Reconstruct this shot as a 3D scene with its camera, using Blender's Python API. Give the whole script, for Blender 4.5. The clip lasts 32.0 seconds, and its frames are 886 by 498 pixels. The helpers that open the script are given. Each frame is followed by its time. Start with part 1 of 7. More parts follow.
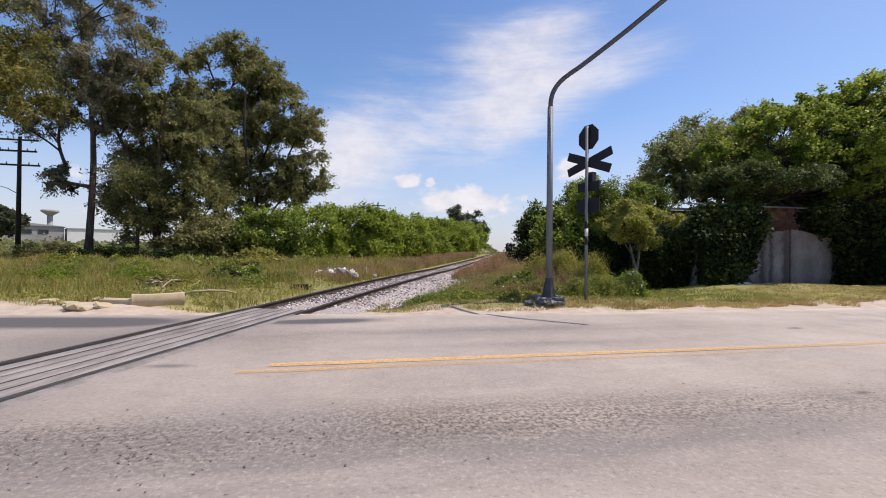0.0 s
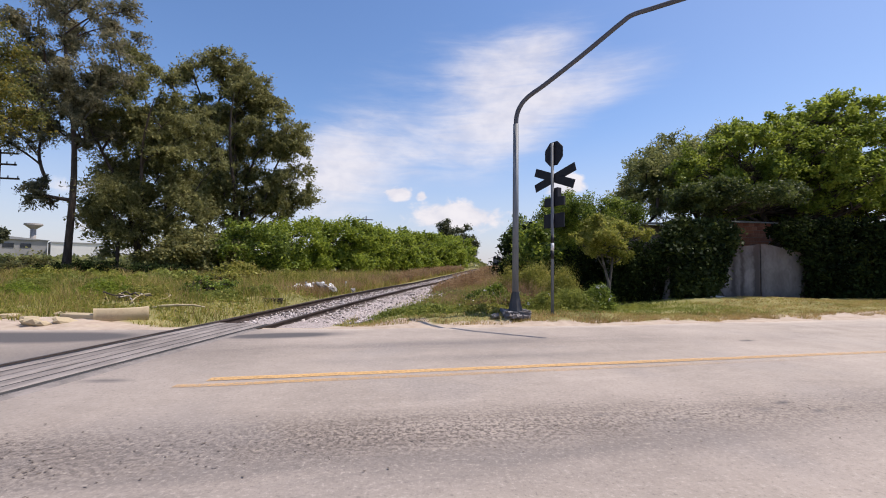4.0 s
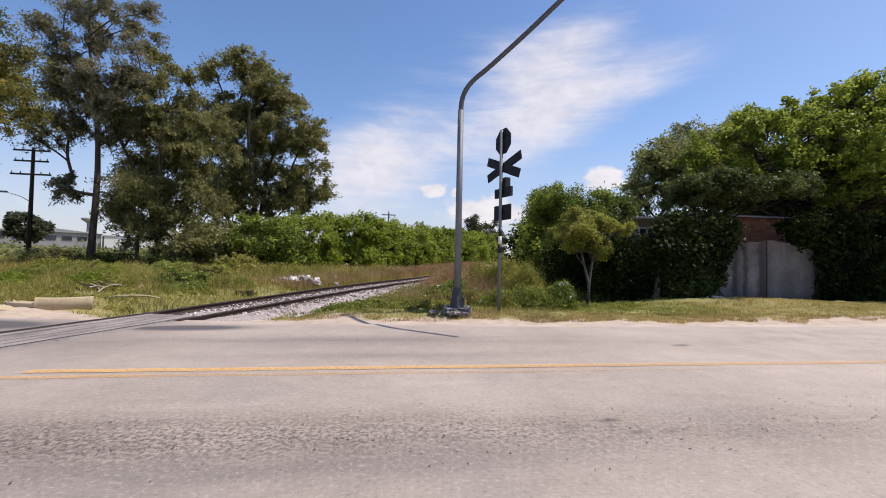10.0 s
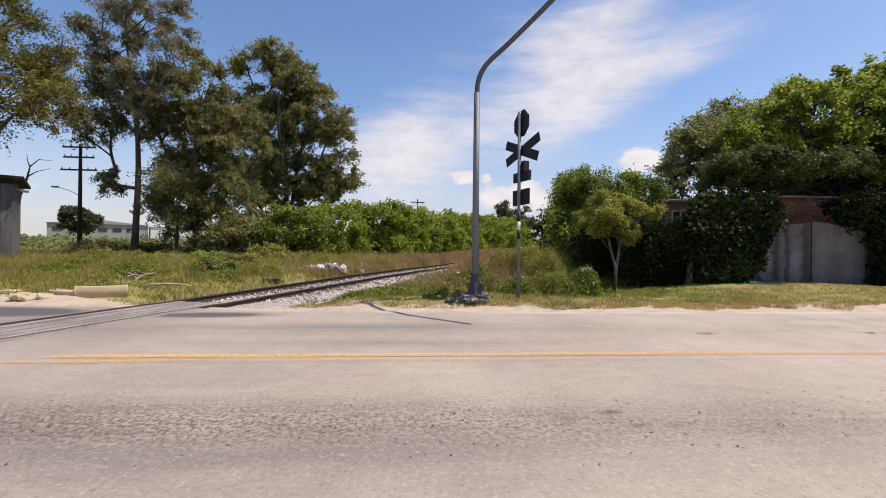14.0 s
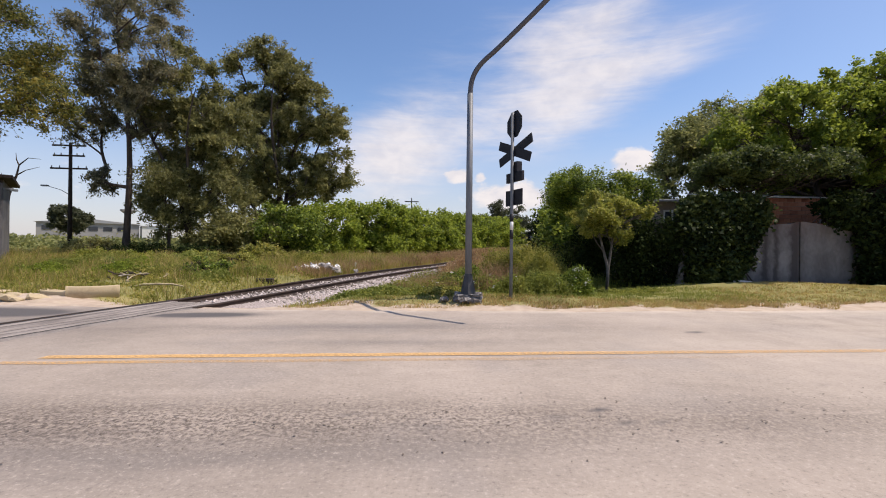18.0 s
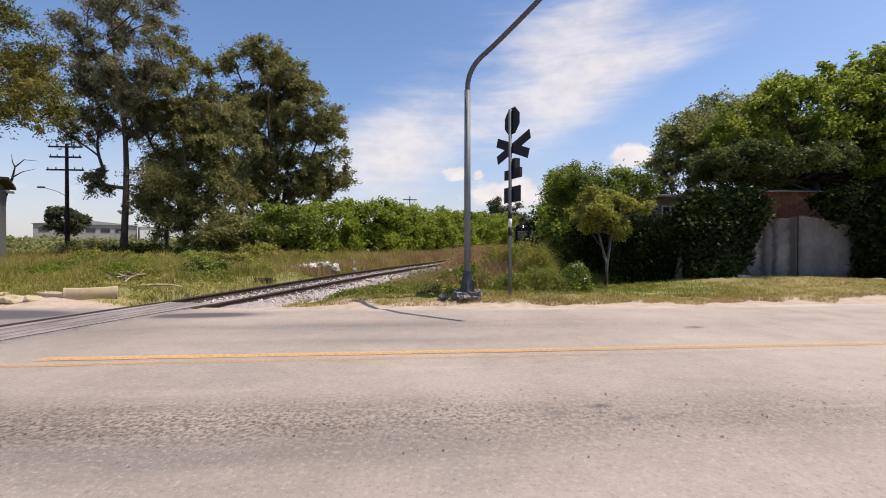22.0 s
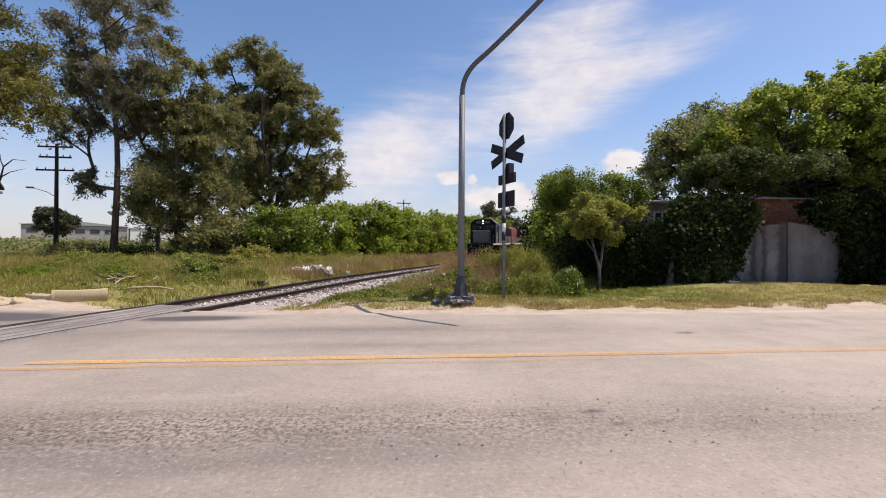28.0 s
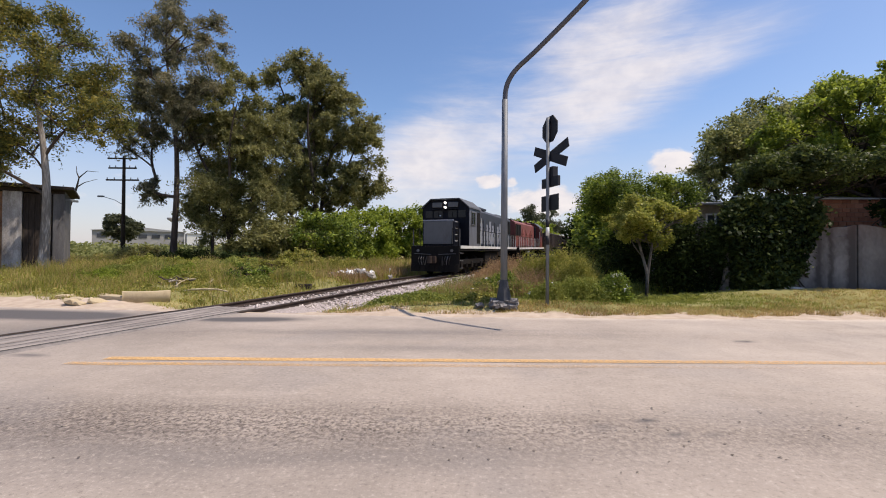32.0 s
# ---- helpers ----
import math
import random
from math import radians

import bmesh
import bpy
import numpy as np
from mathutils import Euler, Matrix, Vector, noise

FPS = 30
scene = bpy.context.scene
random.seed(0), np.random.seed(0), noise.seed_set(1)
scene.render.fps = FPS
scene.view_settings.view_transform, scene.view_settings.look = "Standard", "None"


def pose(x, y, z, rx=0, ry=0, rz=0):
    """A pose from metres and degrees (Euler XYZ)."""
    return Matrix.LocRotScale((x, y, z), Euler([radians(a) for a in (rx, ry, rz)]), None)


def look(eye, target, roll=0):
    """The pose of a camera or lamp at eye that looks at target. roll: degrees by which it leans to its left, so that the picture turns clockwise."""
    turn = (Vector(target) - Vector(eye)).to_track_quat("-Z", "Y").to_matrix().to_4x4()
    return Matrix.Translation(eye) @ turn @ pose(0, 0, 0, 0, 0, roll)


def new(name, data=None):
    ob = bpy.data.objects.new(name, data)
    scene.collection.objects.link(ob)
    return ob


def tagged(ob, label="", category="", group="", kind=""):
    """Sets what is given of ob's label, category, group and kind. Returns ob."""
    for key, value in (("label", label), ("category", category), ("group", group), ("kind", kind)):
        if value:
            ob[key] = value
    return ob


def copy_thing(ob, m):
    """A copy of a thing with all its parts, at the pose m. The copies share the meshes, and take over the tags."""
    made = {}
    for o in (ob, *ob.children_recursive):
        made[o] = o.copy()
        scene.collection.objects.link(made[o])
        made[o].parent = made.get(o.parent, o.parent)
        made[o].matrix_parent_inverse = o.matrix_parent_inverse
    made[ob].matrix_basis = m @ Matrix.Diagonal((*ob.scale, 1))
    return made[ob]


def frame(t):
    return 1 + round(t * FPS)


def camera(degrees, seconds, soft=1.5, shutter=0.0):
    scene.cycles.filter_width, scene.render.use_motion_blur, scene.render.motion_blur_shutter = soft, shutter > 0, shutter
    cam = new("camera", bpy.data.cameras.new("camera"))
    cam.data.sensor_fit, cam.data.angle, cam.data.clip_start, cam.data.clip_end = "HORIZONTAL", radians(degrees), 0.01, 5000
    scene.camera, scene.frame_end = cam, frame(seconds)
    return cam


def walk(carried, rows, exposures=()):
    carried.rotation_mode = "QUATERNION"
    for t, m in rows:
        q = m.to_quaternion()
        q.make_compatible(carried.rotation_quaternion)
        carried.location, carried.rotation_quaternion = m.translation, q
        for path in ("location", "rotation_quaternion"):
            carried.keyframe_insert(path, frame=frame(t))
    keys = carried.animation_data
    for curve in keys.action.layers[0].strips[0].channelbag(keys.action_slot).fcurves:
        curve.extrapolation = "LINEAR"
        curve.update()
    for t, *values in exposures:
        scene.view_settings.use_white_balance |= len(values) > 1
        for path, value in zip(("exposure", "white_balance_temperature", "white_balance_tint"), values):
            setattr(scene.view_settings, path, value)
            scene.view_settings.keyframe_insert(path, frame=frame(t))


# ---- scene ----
cam = camera(91.4, 32.0, soft=1.0)
PATH = [
    (0, (-2.977, -0.355, 1.369), (-2.904, 1.644, 1.388), 0.6),
    (0.5, (-2.829, -0.339, 1.369), (-2.75, 1.659, 1.39), 0.6),
    (1, (-2.64, -0.416, 1.377), (-2.562, 1.582, 1.401), 0.7),
    (1.5, (-2.588, -0.45, 1.381), (-2.504, 1.547, 1.422), 0.4),
    (2, (-2.617, -0.504, 1.381), (-2.526, 1.493, 1.441), 0.3),
    (2.5, (-2.654, -0.556, 1.376), (-2.56, 1.441, 1.44), 0.3),
    (3, (-2.544, -0.559, 1.382), (-2.428, 1.436, 1.463), 0.4),
    (3.5, (-2.433, -0.545, 1.376), (-2.318, 1.45, 1.46), 0.6),
    (5.5, (-2.014, -0.286, 1.377), (-1.911, 1.709, 1.461), 0.3),
    (6, (-1.748, -0.293, 1.381), (-1.651, 1.703, 1.467), 0.3),
    (6.5, (-1.509, -0.255, 1.363), (-1.414, 1.741, 1.446), 0.3),
    (7, (-1.295, -0.113, 1.358), (-1.201, 1.883, 1.447), 0.5),
    (7.5, (-1.014, -0.02, 1.37), (-0.923, 1.975, 1.464), 0.4),
    (8, (-0.693, -0.031, 1.369), (-0.615, 1.966, 1.453), 0.9),
    (8.5, (-0.52, -0.148, 1.359), (-0.453, 1.849, 1.441), 1.0),
    (9, (-0.333, -0.17, 1.374), (-0.344, 1.828, 1.444), 1.3),
    (9.5, (-0.061, -0.136, 1.365), (-0.099, 1.863, 1.431), 1.3),
    (10, (0.037, -0.018, 1.361), (-0.006, 1.98, 1.424), 1.2),
    (10.5, (0.106, 0.088, 1.358), (0.068, 2.087, 1.409), 1.1),
    (11, (0.291, 0.143, 1.361), (0.238, 2.141, 1.407), 1.2),
    (11.5, (0.421, 0.164, 1.355), (0.363, 2.163, 1.384), 1.1),
    (12, (0.39, 0.15, 1.367), (0.316, 2.148, 1.386), 0.9),
    (12.5, (0.381, 0.134, 1.362), (0.286, 2.131, 1.371), 0.8),
    (13, (0.373, 0.101, 1.368), (0.243, 2.097, 1.372), 0.6),
    (13.5, (0.369, 0.098, 1.373), (0.204, 2.091, 1.374), 0.5),
    (14, (0.371, 0.119, 1.361), (0.186, 2.11, 1.361), 0.6),
    (14.5, (0.362, 0.102, 1.368), (0.17, 2.093, 1.364), 0.5),
    (16.5, (0.376, 0.085, 1.366), (0.192, 2.076, 1.36), 0.7),
    (17, (0.388, 0.085, 1.365), (0.212, 2.077, 1.358), 0.7),
    (17.5, (0.384, 0.07, 1.369), (0.217, 2.063, 1.367), 0.7),
    (18, (0.392, 0.065, 1.377), (0.234, 2.058, 1.374), 0.6),
    (18.5, (0.389, 0.076, 1.372), (0.241, 2.071, 1.371), 0.5),
    (19, (0.383, 0.071, 1.37), (0.239, 2.066, 1.368), 0.4),
    (19.5, (0.391, 0.076, 1.37), (0.247, 2.071, 1.366), 0.3),
    (20, (0.386, 0.075, 1.373), (0.241, 2.07, 1.368), 0.2),
    (20.5, (0.386, 0.074, 1.37), (0.238, 2.069, 1.362), 0.2),
    (21, (0.386, 0.076, 1.369), (0.238, 2.071, 1.359), 0.1),
    (21.5, (0.382, 0.067, 1.376), (0.231, 2.061, 1.364), 0.1),
    (22, (0.391, 0.081, 1.373), (0.239, 2.075, 1.36), 0.0),
    (22.5, (0.385, 0.077, 1.371), (0.235, 2.072, 1.358), -0.0),
    (23, (0.385, 0.074, 1.372), (0.24, 2.069, 1.358), -0.1),
    (23.5, (0.391, 0.086, 1.369), (0.251, 2.081, 1.354), -0.1),
    (24, (0.385, 0.073, 1.369), (0.254, 2.068, 1.353), -0.1),
    (24.5, (0.389, 0.069, 1.372), (0.263, 2.065, 1.354), -0.1),
    (25, (0.396, 0.089, 1.372), (0.275, 2.086, 1.352), -0.1),
    (25.5, (0.386, 0.084, 1.371), (0.274, 2.081, 1.355), -0.1),
    (27.5, (0.384, 0.069, 1.379), (0.268, 2.066, 1.382), 0.4),
    (28, (0.384, 0.069, 1.386), (0.262, 2.065, 1.39), 0.4),
    (28.5, (0.375, 0.07, 1.379), (0.249, 2.066, 1.39), 0.3),
    (29, (0.369, 0.061, 1.38), (0.233, 2.056, 1.392), 0.3),
    (29.5, (0.371, 0.063, 1.378), (0.217, 2.057, 1.388), 0.3),
    (30, (0.369, 0.056, 1.38), (0.194, 2.048, 1.389), 0.2),
    (30.5, (0.362, 0.048, 1.388), (0.166, 2.039, 1.399), 0.2),
    (31, (0.349, 0.035, 1.391), (0.129, 2.023, 1.402), 0.2),
    (31.5, (0.341, 0.029, 1.394), (0.083, 2.012, 1.408), 0.3),
    (32, (0.306, 0.012, 1.393), (0.003, 1.989, 1.414), 0.4),
]
# the clip's camera warms its white balance at about 10 s
walk(cam, [(t, look(e, g, r)) for t, e, g, r in PATH],
     [(0, 0.2, 6720, 16), (9, 0.2, 6720, 16), (12.5, 0.22, 7150, 16), (32, 0.22, 7150, 16)])

# ---------- light ----------
SUN_AZ, SUN_EL = radians(86), radians(63)      # azimuth from +y towards +x
world = bpy.data.worlds.new("sky")
scene.world = world
world.use_nodes = True


def sky_nodes():
    nt = world.node_tree
    nt.nodes.clear()
    N, L = nt.nodes.new, nt.links.new
    sky = N("ShaderNodeTexSky")
    sky.sky_type, sky.sun_disc = "NISHITA", False
    sky.sun_elevation, sky.sun_rotation = SUN_EL, SUN_AZ
    sky.air_density, sky.dust_density, sky.ozone_density = 1.0, 0.6, 3.0
    geo = N("ShaderNodeTexCoord")
    sep = N("ShaderNodeSeparateXYZ")
    L(geo.outputs["Generated"], sep.inputs[0])

    def m(op, a, b=None, c=None):
        n = N("ShaderNodeMath")
        n.operation = op
        for i, v in enumerate((a, b, c)):
            if v is None:
                continue
            if isinstance(v, (int, float)):
                n.inputs[i].default_value = v
            else:
                L(v, n.inputs[i])
        return n.outputs[0]
    x, y, z = sep.outputs
    az = m("ARCTAN2", x, y)                     # radians to the right of +y
    el = m("ARCSINE", z)

    def noise_at(sx, sy, scale, detail, rough, dist=0.0, tilt=0.0):
        comb = N("ShaderNodeCombineXYZ")
        a2 = m("ADD", m("MULTIPLY", az, sx), m("MULTIPLY", el, tilt))
        L(a2, comb.inputs[0])
        L(m("MULTIPLY", el, sy), comb.inputs[1])
        n = N("ShaderNodeTexNoise")
        L(comb.outputs[0], n.inputs["Vector"])
        n.inputs["Scale"].default_value = scale
        n.inputs["Detail"].default_value = detail
        n.inputs["Roughness"].default_value = rough
        n.inputs["Distortion"].default_value = dist
        return n.outputs["Fac"]

    def bell(a0, e0, wa, we, tilt=0.0):
        da = m("DIVIDE", m("SUBTRACT", az, a0), wa)
        de = m("DIVIDE", m("SUBTRACT", m("SUBTRACT", el, e0), m("MULTIPLY", m("SUBTRACT", az, a0), tilt)), we)
        return m("EXPONENT", m("MULTIPLY", m("ADD", m("MULTIPLY", da, da), m("MULTIPLY", de, de)), -1.0))

    def ramp(v, a, b):
        n = N("ShaderNodeMapRange")
        n.interpolation_type = "SMOOTHSTEP"
        L(v, n.inputs[0])
        n.inputs[1].default_value, n.inputs[2].default_value = a, b
        return n.outputs[0]
    wisp = noise_at(1.0, 4.0, 4.2, 10, 0.6, 0.5, 0.9)
    streaks = noise_at(1.2, 9.0, 6.0, 7, 0.62, 0.6, 0.4)
    # high cirrus: soft sheets with streaks
    body = m("ADD", m("MULTIPLY", bell(0.17, 0.315, 0.18, 0.10, 0.20), 1.0), m("MULTIPLY", bell(0.40, 0.385, 0.16, 0.05, 0.12), 0.62))
    body = m("ADD", body, m("MULTIPLY", bell(-0.19, 0.215, 0.17, 0.115, 0.25), 1.1))
    body = m("ADD", body, m("MULTIPLY", bell(0.10, 0.46, 0.26, 0.06, 0.1), 0.35))
    body = m("ADD", body, m("MULTIPLY", bell(0.22, 0.45, 0.16, 0.06, 0.3), 0.5))
    mixn = m("ADD", m("MULTIPLY", m("SUBTRACT", wisp, 0.5), 1.0), m("MULTIPLY", m("SUBTRACT", streaks, 0.5), 0.5))
    cirrus = ramp(m("ADD", m("MULTIPLY", body, 0.85), m("MULTIPLY", mixn, m("MINIMUM", m("ADD", body, 0.25), 0.9))), 0.12, 1.0)
    # small cumulus low over the horizon
    puff = noise_at(1.0, 1.6, 16, 6, 0.55, 0.2)
    heaps = m("MAXIMUM", bell(-0.05, 0.168, 0.045, 0.022), bell(0.09, 0.118, 0.14, 0.045))
    heaps = m("MAXIMUM", heaps, bell(0.33, 0.185, 0.06, 0.03))
    heaps = m("MAXIMUM", heaps, m("MULTIPLY", bell(-0.62, 0.10, 0.35, 0.10), 0.40))
    heaps = m("MAXIMUM", heaps, m("MULTIPLY", bell(0.005, 0.163, 0.02, 0.014), 0.9))
    cumulus = ramp(m("ADD", heaps, m("MULTIPLY", m("SUBTRACT", puff, 0.5), 1.3)), 0.42, 0.75)
    haze = m("ADD", m("MULTIPLY", ramp(el, 0.33, -0.02), 0.72), m("MULTIPLY", ramp(az, 0.1, 1.0), 0.12))
    cover = m("MINIMUM", m("ADD", m("MAXIMUM", m("MULTIPLY", cirrus, 0.82), m("MULTIPLY", cumulus, 0.9)), 0.0), 1.0)
    mixh = N("ShaderNodeMix")
    mixh.data_type = "RGBA"
    L(haze, mixh.inputs[0])
    hs = N("ShaderNodeHueSaturation")
    hs.inputs["Saturation"].default_value = 1.14
    hs.inputs["Hue"].default_value = 0.503
    L(sky.outputs[0], hs.inputs["Color"])
    L(hs.outputs[0], mixh.inputs[6])
    mixh.inputs[7].default_value = (3.2, 3.36, 4.12, 1)
    mix = N("ShaderNodeMix")
    mix.data_type = "RGBA"
    L(cover, mix.inputs[0])
    L(mixh.outputs[2], mix.inputs[6])
    shade = N("ShaderNodeMix")
    shade.data_type = "RGBA"
    L(ramp(puff, 0.30, 0.66), shade.inputs[0])
    shade.inputs[6].default_value = (4.35, 4.45, 4.85, 1)
    shade.inputs[7].default_value = (5.2, 5.2, 5.35, 1)
    L(shade.outputs[2], mix.inputs[7])
    bg = N("ShaderNodeBackground")
    bg.inputs["Strength"].default_value = 0.15
    L(mix.outputs[2], bg.inputs[0])
    out = N("ShaderNodeOutputWorld")
    L(bg.outputs[0], out.inputs[0])


sky_nodes()
sun = new("sun", bpy.data.lights.new("sun", "SUN"))
sun.data.energy, sun.data.angle, sun.data.color = 4.45, radians(0.45), (1.0, 0.945, 0.85)
sun.matrix_world = look((0, 0, 0), (-math.sin(SUN_AZ) * math.cos(SUN_EL), -math.cos(SUN_AZ) * math.cos(SUN_EL), -math.sin(SUN_EL)))


# ---------- materials ----------
def material(name, colors, rough=0.8, metal=0.0, scale=6.0, fine=60.0, bump=0.3, bump_dist=0.01, island=0.0, objrand=0.0, spec=0.3, stain=None, stretch=(1, 1, 1)):
    """Principled material: a ramp of colours over two noises, fine relief, and optional stains (colour, scale, amount)."""
    mat = bpy.data.materials.new(name)
    mat.use_nodes = True
    nt = mat.node_tree
    N, L = nt.nodes.new, nt.links.new
    b = nt.nodes["Principled BSDF"]
    b.inputs["Roughness"].default_value = rough
    b.inputs["Metallic"].default_value = metal
    b.inputs["Specular IOR Level"].default_value = spec
    tc = N("ShaderNodeTexCoord")
    mp = N("ShaderNodeMapping")
    mp.inputs["Scale"].default_value = stretch
    L(tc.outputs["Object"], mp.inputs[0])
    n1 = N("ShaderNodeTexNoise")
    n1.inputs["Scale"].default_value, n1.inputs["Detail"].default_value, n1.inputs["Roughness"].default_value = scale, 6, 0.62
    n2 = N("ShaderNodeTexNoise")
    n2.inputs["Scale"].default_value, n2.inputs["Detail"].default_value = fine, 4
    L(mp.outputs[0], n1.inputs["Vector"])
    L(mp.outputs[0], n2.inputs["Vector"])
    mixf = N("ShaderNodeMath")
    mixf.operation = "MULTIPLY_ADD"
    L(n2.outputs["Fac"], mixf.inputs[0])
    mixf.inputs[1].default_value = 0.35
    L(n1.outputs["Fac"], mixf.inputs[2])
    fac = mixf.outputs[0]
    for amount, node, sock in ((island, "ShaderNodeNewGeometry", "Random Per Island"), (objrand, "ShaderNodeObjectInfo", "Random")):
        if amount:
            g = N(node)
            ad = N("ShaderNodeMath")
            ad.operation = "MULTIPLY_ADD"
            L(g.outputs[sock], ad.inputs[0])
            ad.inputs[1].default_value = amount
            L(fac, ad.inputs[2])
            sb = N("ShaderNodeMath")
            sb.operation = "SUBTRACT"
            L(ad.outputs[0], sb.inputs[0])
            sb.inputs[1].default_value = amount * 0.5
            fac = sb.outputs[0]
    cr = N("ShaderNodeValToRGB")
    cr.color_ramp.elements.remove(cr.color_ramp.elements[1])
    k = len(colors)
    for i, c in enumerate(colors):
        pos = 0.42 + 0.5 * i / max(1, k - 1)
        e = cr.color_ramp.elements[0] if i == 0 else cr.color_ramp.elements.new(pos)
        e.position, e.color = pos, (*c, 1)
    L(fac, cr.inputs[0])
    col = cr.outputs[0]
    if stain:
        sc, sscale, amt = stain
        n3 = N("ShaderNodeTexNoise")
        n3.inputs["Scale"].default_value, n3.inputs["Detail"].default_value, n3.inputs["Roughness"].default_value = sscale, 8, 0.7
        L(mp.outputs[0], n3.inputs["Vector"])
        mr = N("ShaderNodeMapRange")
        mr.inputs[1].default_value, mr.inputs[2].default_value, mr.inputs[4].default_value = 0.5, 0.68, amt
        L(n3.outputs["Fac"], mr.inputs[0])
        mx = N("ShaderNodeMix")
        mx.data_type = "RGBA"
        L(mr.outputs[0], mx.inputs[0])
        L(col, mx.inputs[6])
        mx.inputs[7].default_value = (*sc, 1)
        col = mx.outputs[2]
    L(col, b.inputs["Base Color"])
    if bump:
        bp = N("ShaderNodeBump")
        bp.inputs["Strength"].default_value, bp.inputs["Distance"].default_value = bump, bump_dist
        L(fac, bp.inputs["Height"])
        L(bp.outputs[0], b.inputs["Normal"])
    return mat


def leaf_material(name, colors, trans=0.35, rough=0.55, spec=0.25):
    mat = bpy.data.materials.new(name)
    mat.use_nodes = True
    nt = mat.node_tree
    N, L = nt.nodes.new, nt.links.new
    b = nt.nodes["Principled BSDF"]
    out = nt.nodes["Material Output"]
    g = N("ShaderNodeNewGeometry")
    tc = N("ShaderNodeTexCoord")
    n1 = N("ShaderNodeTexNoise")
    n1.inputs["Scale"].default_value = 0.7
    L(tc.outputs["Object"], n1.inputs["Vector"])
    ad = N("ShaderNodeMath")
    ad.operation = "MULTIPLY_ADD"
    L(g.outputs["Random Per Island"], ad.inputs[0])
    ad.inputs[1].default_value = 0.45
    sb = N("ShaderNodeMath")
    sb.operation = "SUBTRACT"
    L(n1.outputs["Fac"], sb.inputs[0])
    sb.inputs[1].default_value = 0.22
    L(sb.outputs[0], ad.inputs[2])
    cr = N("ShaderNodeValToRGB")
    cr.color_ramp.elements.remove(cr.color_ramp.elements[1])
    for i, c in enumerate(colors):
        pos = 0.25 + 0.5 * i / max(1, len(colors) - 1)
        e = cr.color_ramp.elements[0] if i == 0 else cr.color_ramp.elements.new(pos)
        e.position, e.color = pos, (*c, 1)
    L(ad.outputs[0], cr.inputs[0])
    L(cr.outputs[0], b.inputs["Base Color"])
    b.inputs["Roughness"].default_value = rough
    b.inputs["Specular IOR Level"].default_value = spec
    tr = N("ShaderNodeBsdfTranslucent")
    hs = N("ShaderNodeHueSaturation")
    hs.inputs["Value"].default_value = 1.5
    hs.inputs["Hue"].default_value = 0.485
    L(cr.outputs[0], hs.inputs["Color"])
    L(hs.outputs[0], tr.inputs[0])
    mx = N("ShaderNodeMixShader")
    mx.inputs[0].default_value = trans
    L(b.outputs[0], mx.inputs[1])
    L(tr.outputs[0], mx.inputs[2])
    L(mx.outputs[0], out.inputs[0])
    return mat


def glow_material(name, color, strength):
    mat = bpy.data.materials.new(name)
    mat.use_nodes = True
    b = mat.node_tree.nodes["Principled BSDF"]
    b.inputs["Base Color"].default_value = (*color, 1)
    b.inputs["Emission Color"].default_value = (*color, 1)
    b.inputs["Emission Strength"].default_value = strength
    return mat


M_RAIL = material("rusty_rail", [(0.022, 0.015, 0.013), (0.042, 0.029, 0.024), (0.07, 0.047, 0.038)], 0.7, 0.2, 3, 50, 0.3)
M_RAILTOP = material("polished_rail_top", [(0.05, 0.04, 0.036), (0.10, 0.085, 0.078)], 0.5, 0.5, 8, 60, 0.05)
M_SLEEPER = material("weathered_sleeper", [(0.10, 0.08, 0.065), (0.19, 0.16, 0.135), (0.27, 0.24, 0.21)], 0.9, 0, 5, 40, 0.6, 0.01, objrand=0.3, stretch=(1, 6, 6))
M_BALLAST = material("ballast_stone", [(0.10, 0.085, 0.08), (0.31, 0.27, 0.258), (0.56, 0.50, 0.48)], 0.9, 0, 4, 50, 0.4, island=0.8)
M_POLE = material("galvanised_pole", [(0.11, 0.122, 0.138), (0.16, 0.176, 0.195), (0.215, 0.23, 0.25)], 0.6, 0.2, 2.5, 12, 0.12, stain=((0.10, 0.095, 0.092), 1.8, 0.5), stretch=(4, 4, 0.6))
M_CONCRETE = material("rough_concrete", [(0.22, 0.20, 0.19), (0.33, 0.31, 0.29), (0.43, 0.41, 0.38)], 0.95, 0, 5, 45, 0.7, 0.02, stain=((0.10, 0.09, 0.08), 2.5, 0.7))
M_CREAM = material("cream_painted_concrete", [(0.31, 0.245, 0.155), (0.42, 0.34, 0.22), (0.49, 0.41, 0.28)], 0.9, 0, 3, 40, 0.4, stain=((0.34, 0.26, 0.17), 3, 0.5))
M_BLACK = material("black_sign_back", [(0.012, 0.012, 0.016), (0.02, 0.02, 0.026)], 0.55, 0, 4, 50, 0.05)
M_WHITEPAINT = material("chipped_white_paint", [(0.55, 0.55, 0.53), (0.72, 0.72, 0.70)], 0.6, 0, 6, 60, 0.1)
M_REDLENS = material("red_signal_lens", [(0.25, 0.012, 0.01), (0.35, 0.02, 0.015)], 0.25, 0, 4, 40, 0.0)
M_BRICK = material("red_brick", [(0.26, 0.10, 0.06), (0.38, 0.155, 0.09), (0.46, 0.21, 0.13)], 0.95, 0, 3, 40, 0.5, objrand=0.4, island=0.3)
M_MORTAR = material("old_mortar", [(0.20, 0.17, 0.15), (0.30, 0.26, 0.23)], 0.95, 0, 6, 60, 0.4)
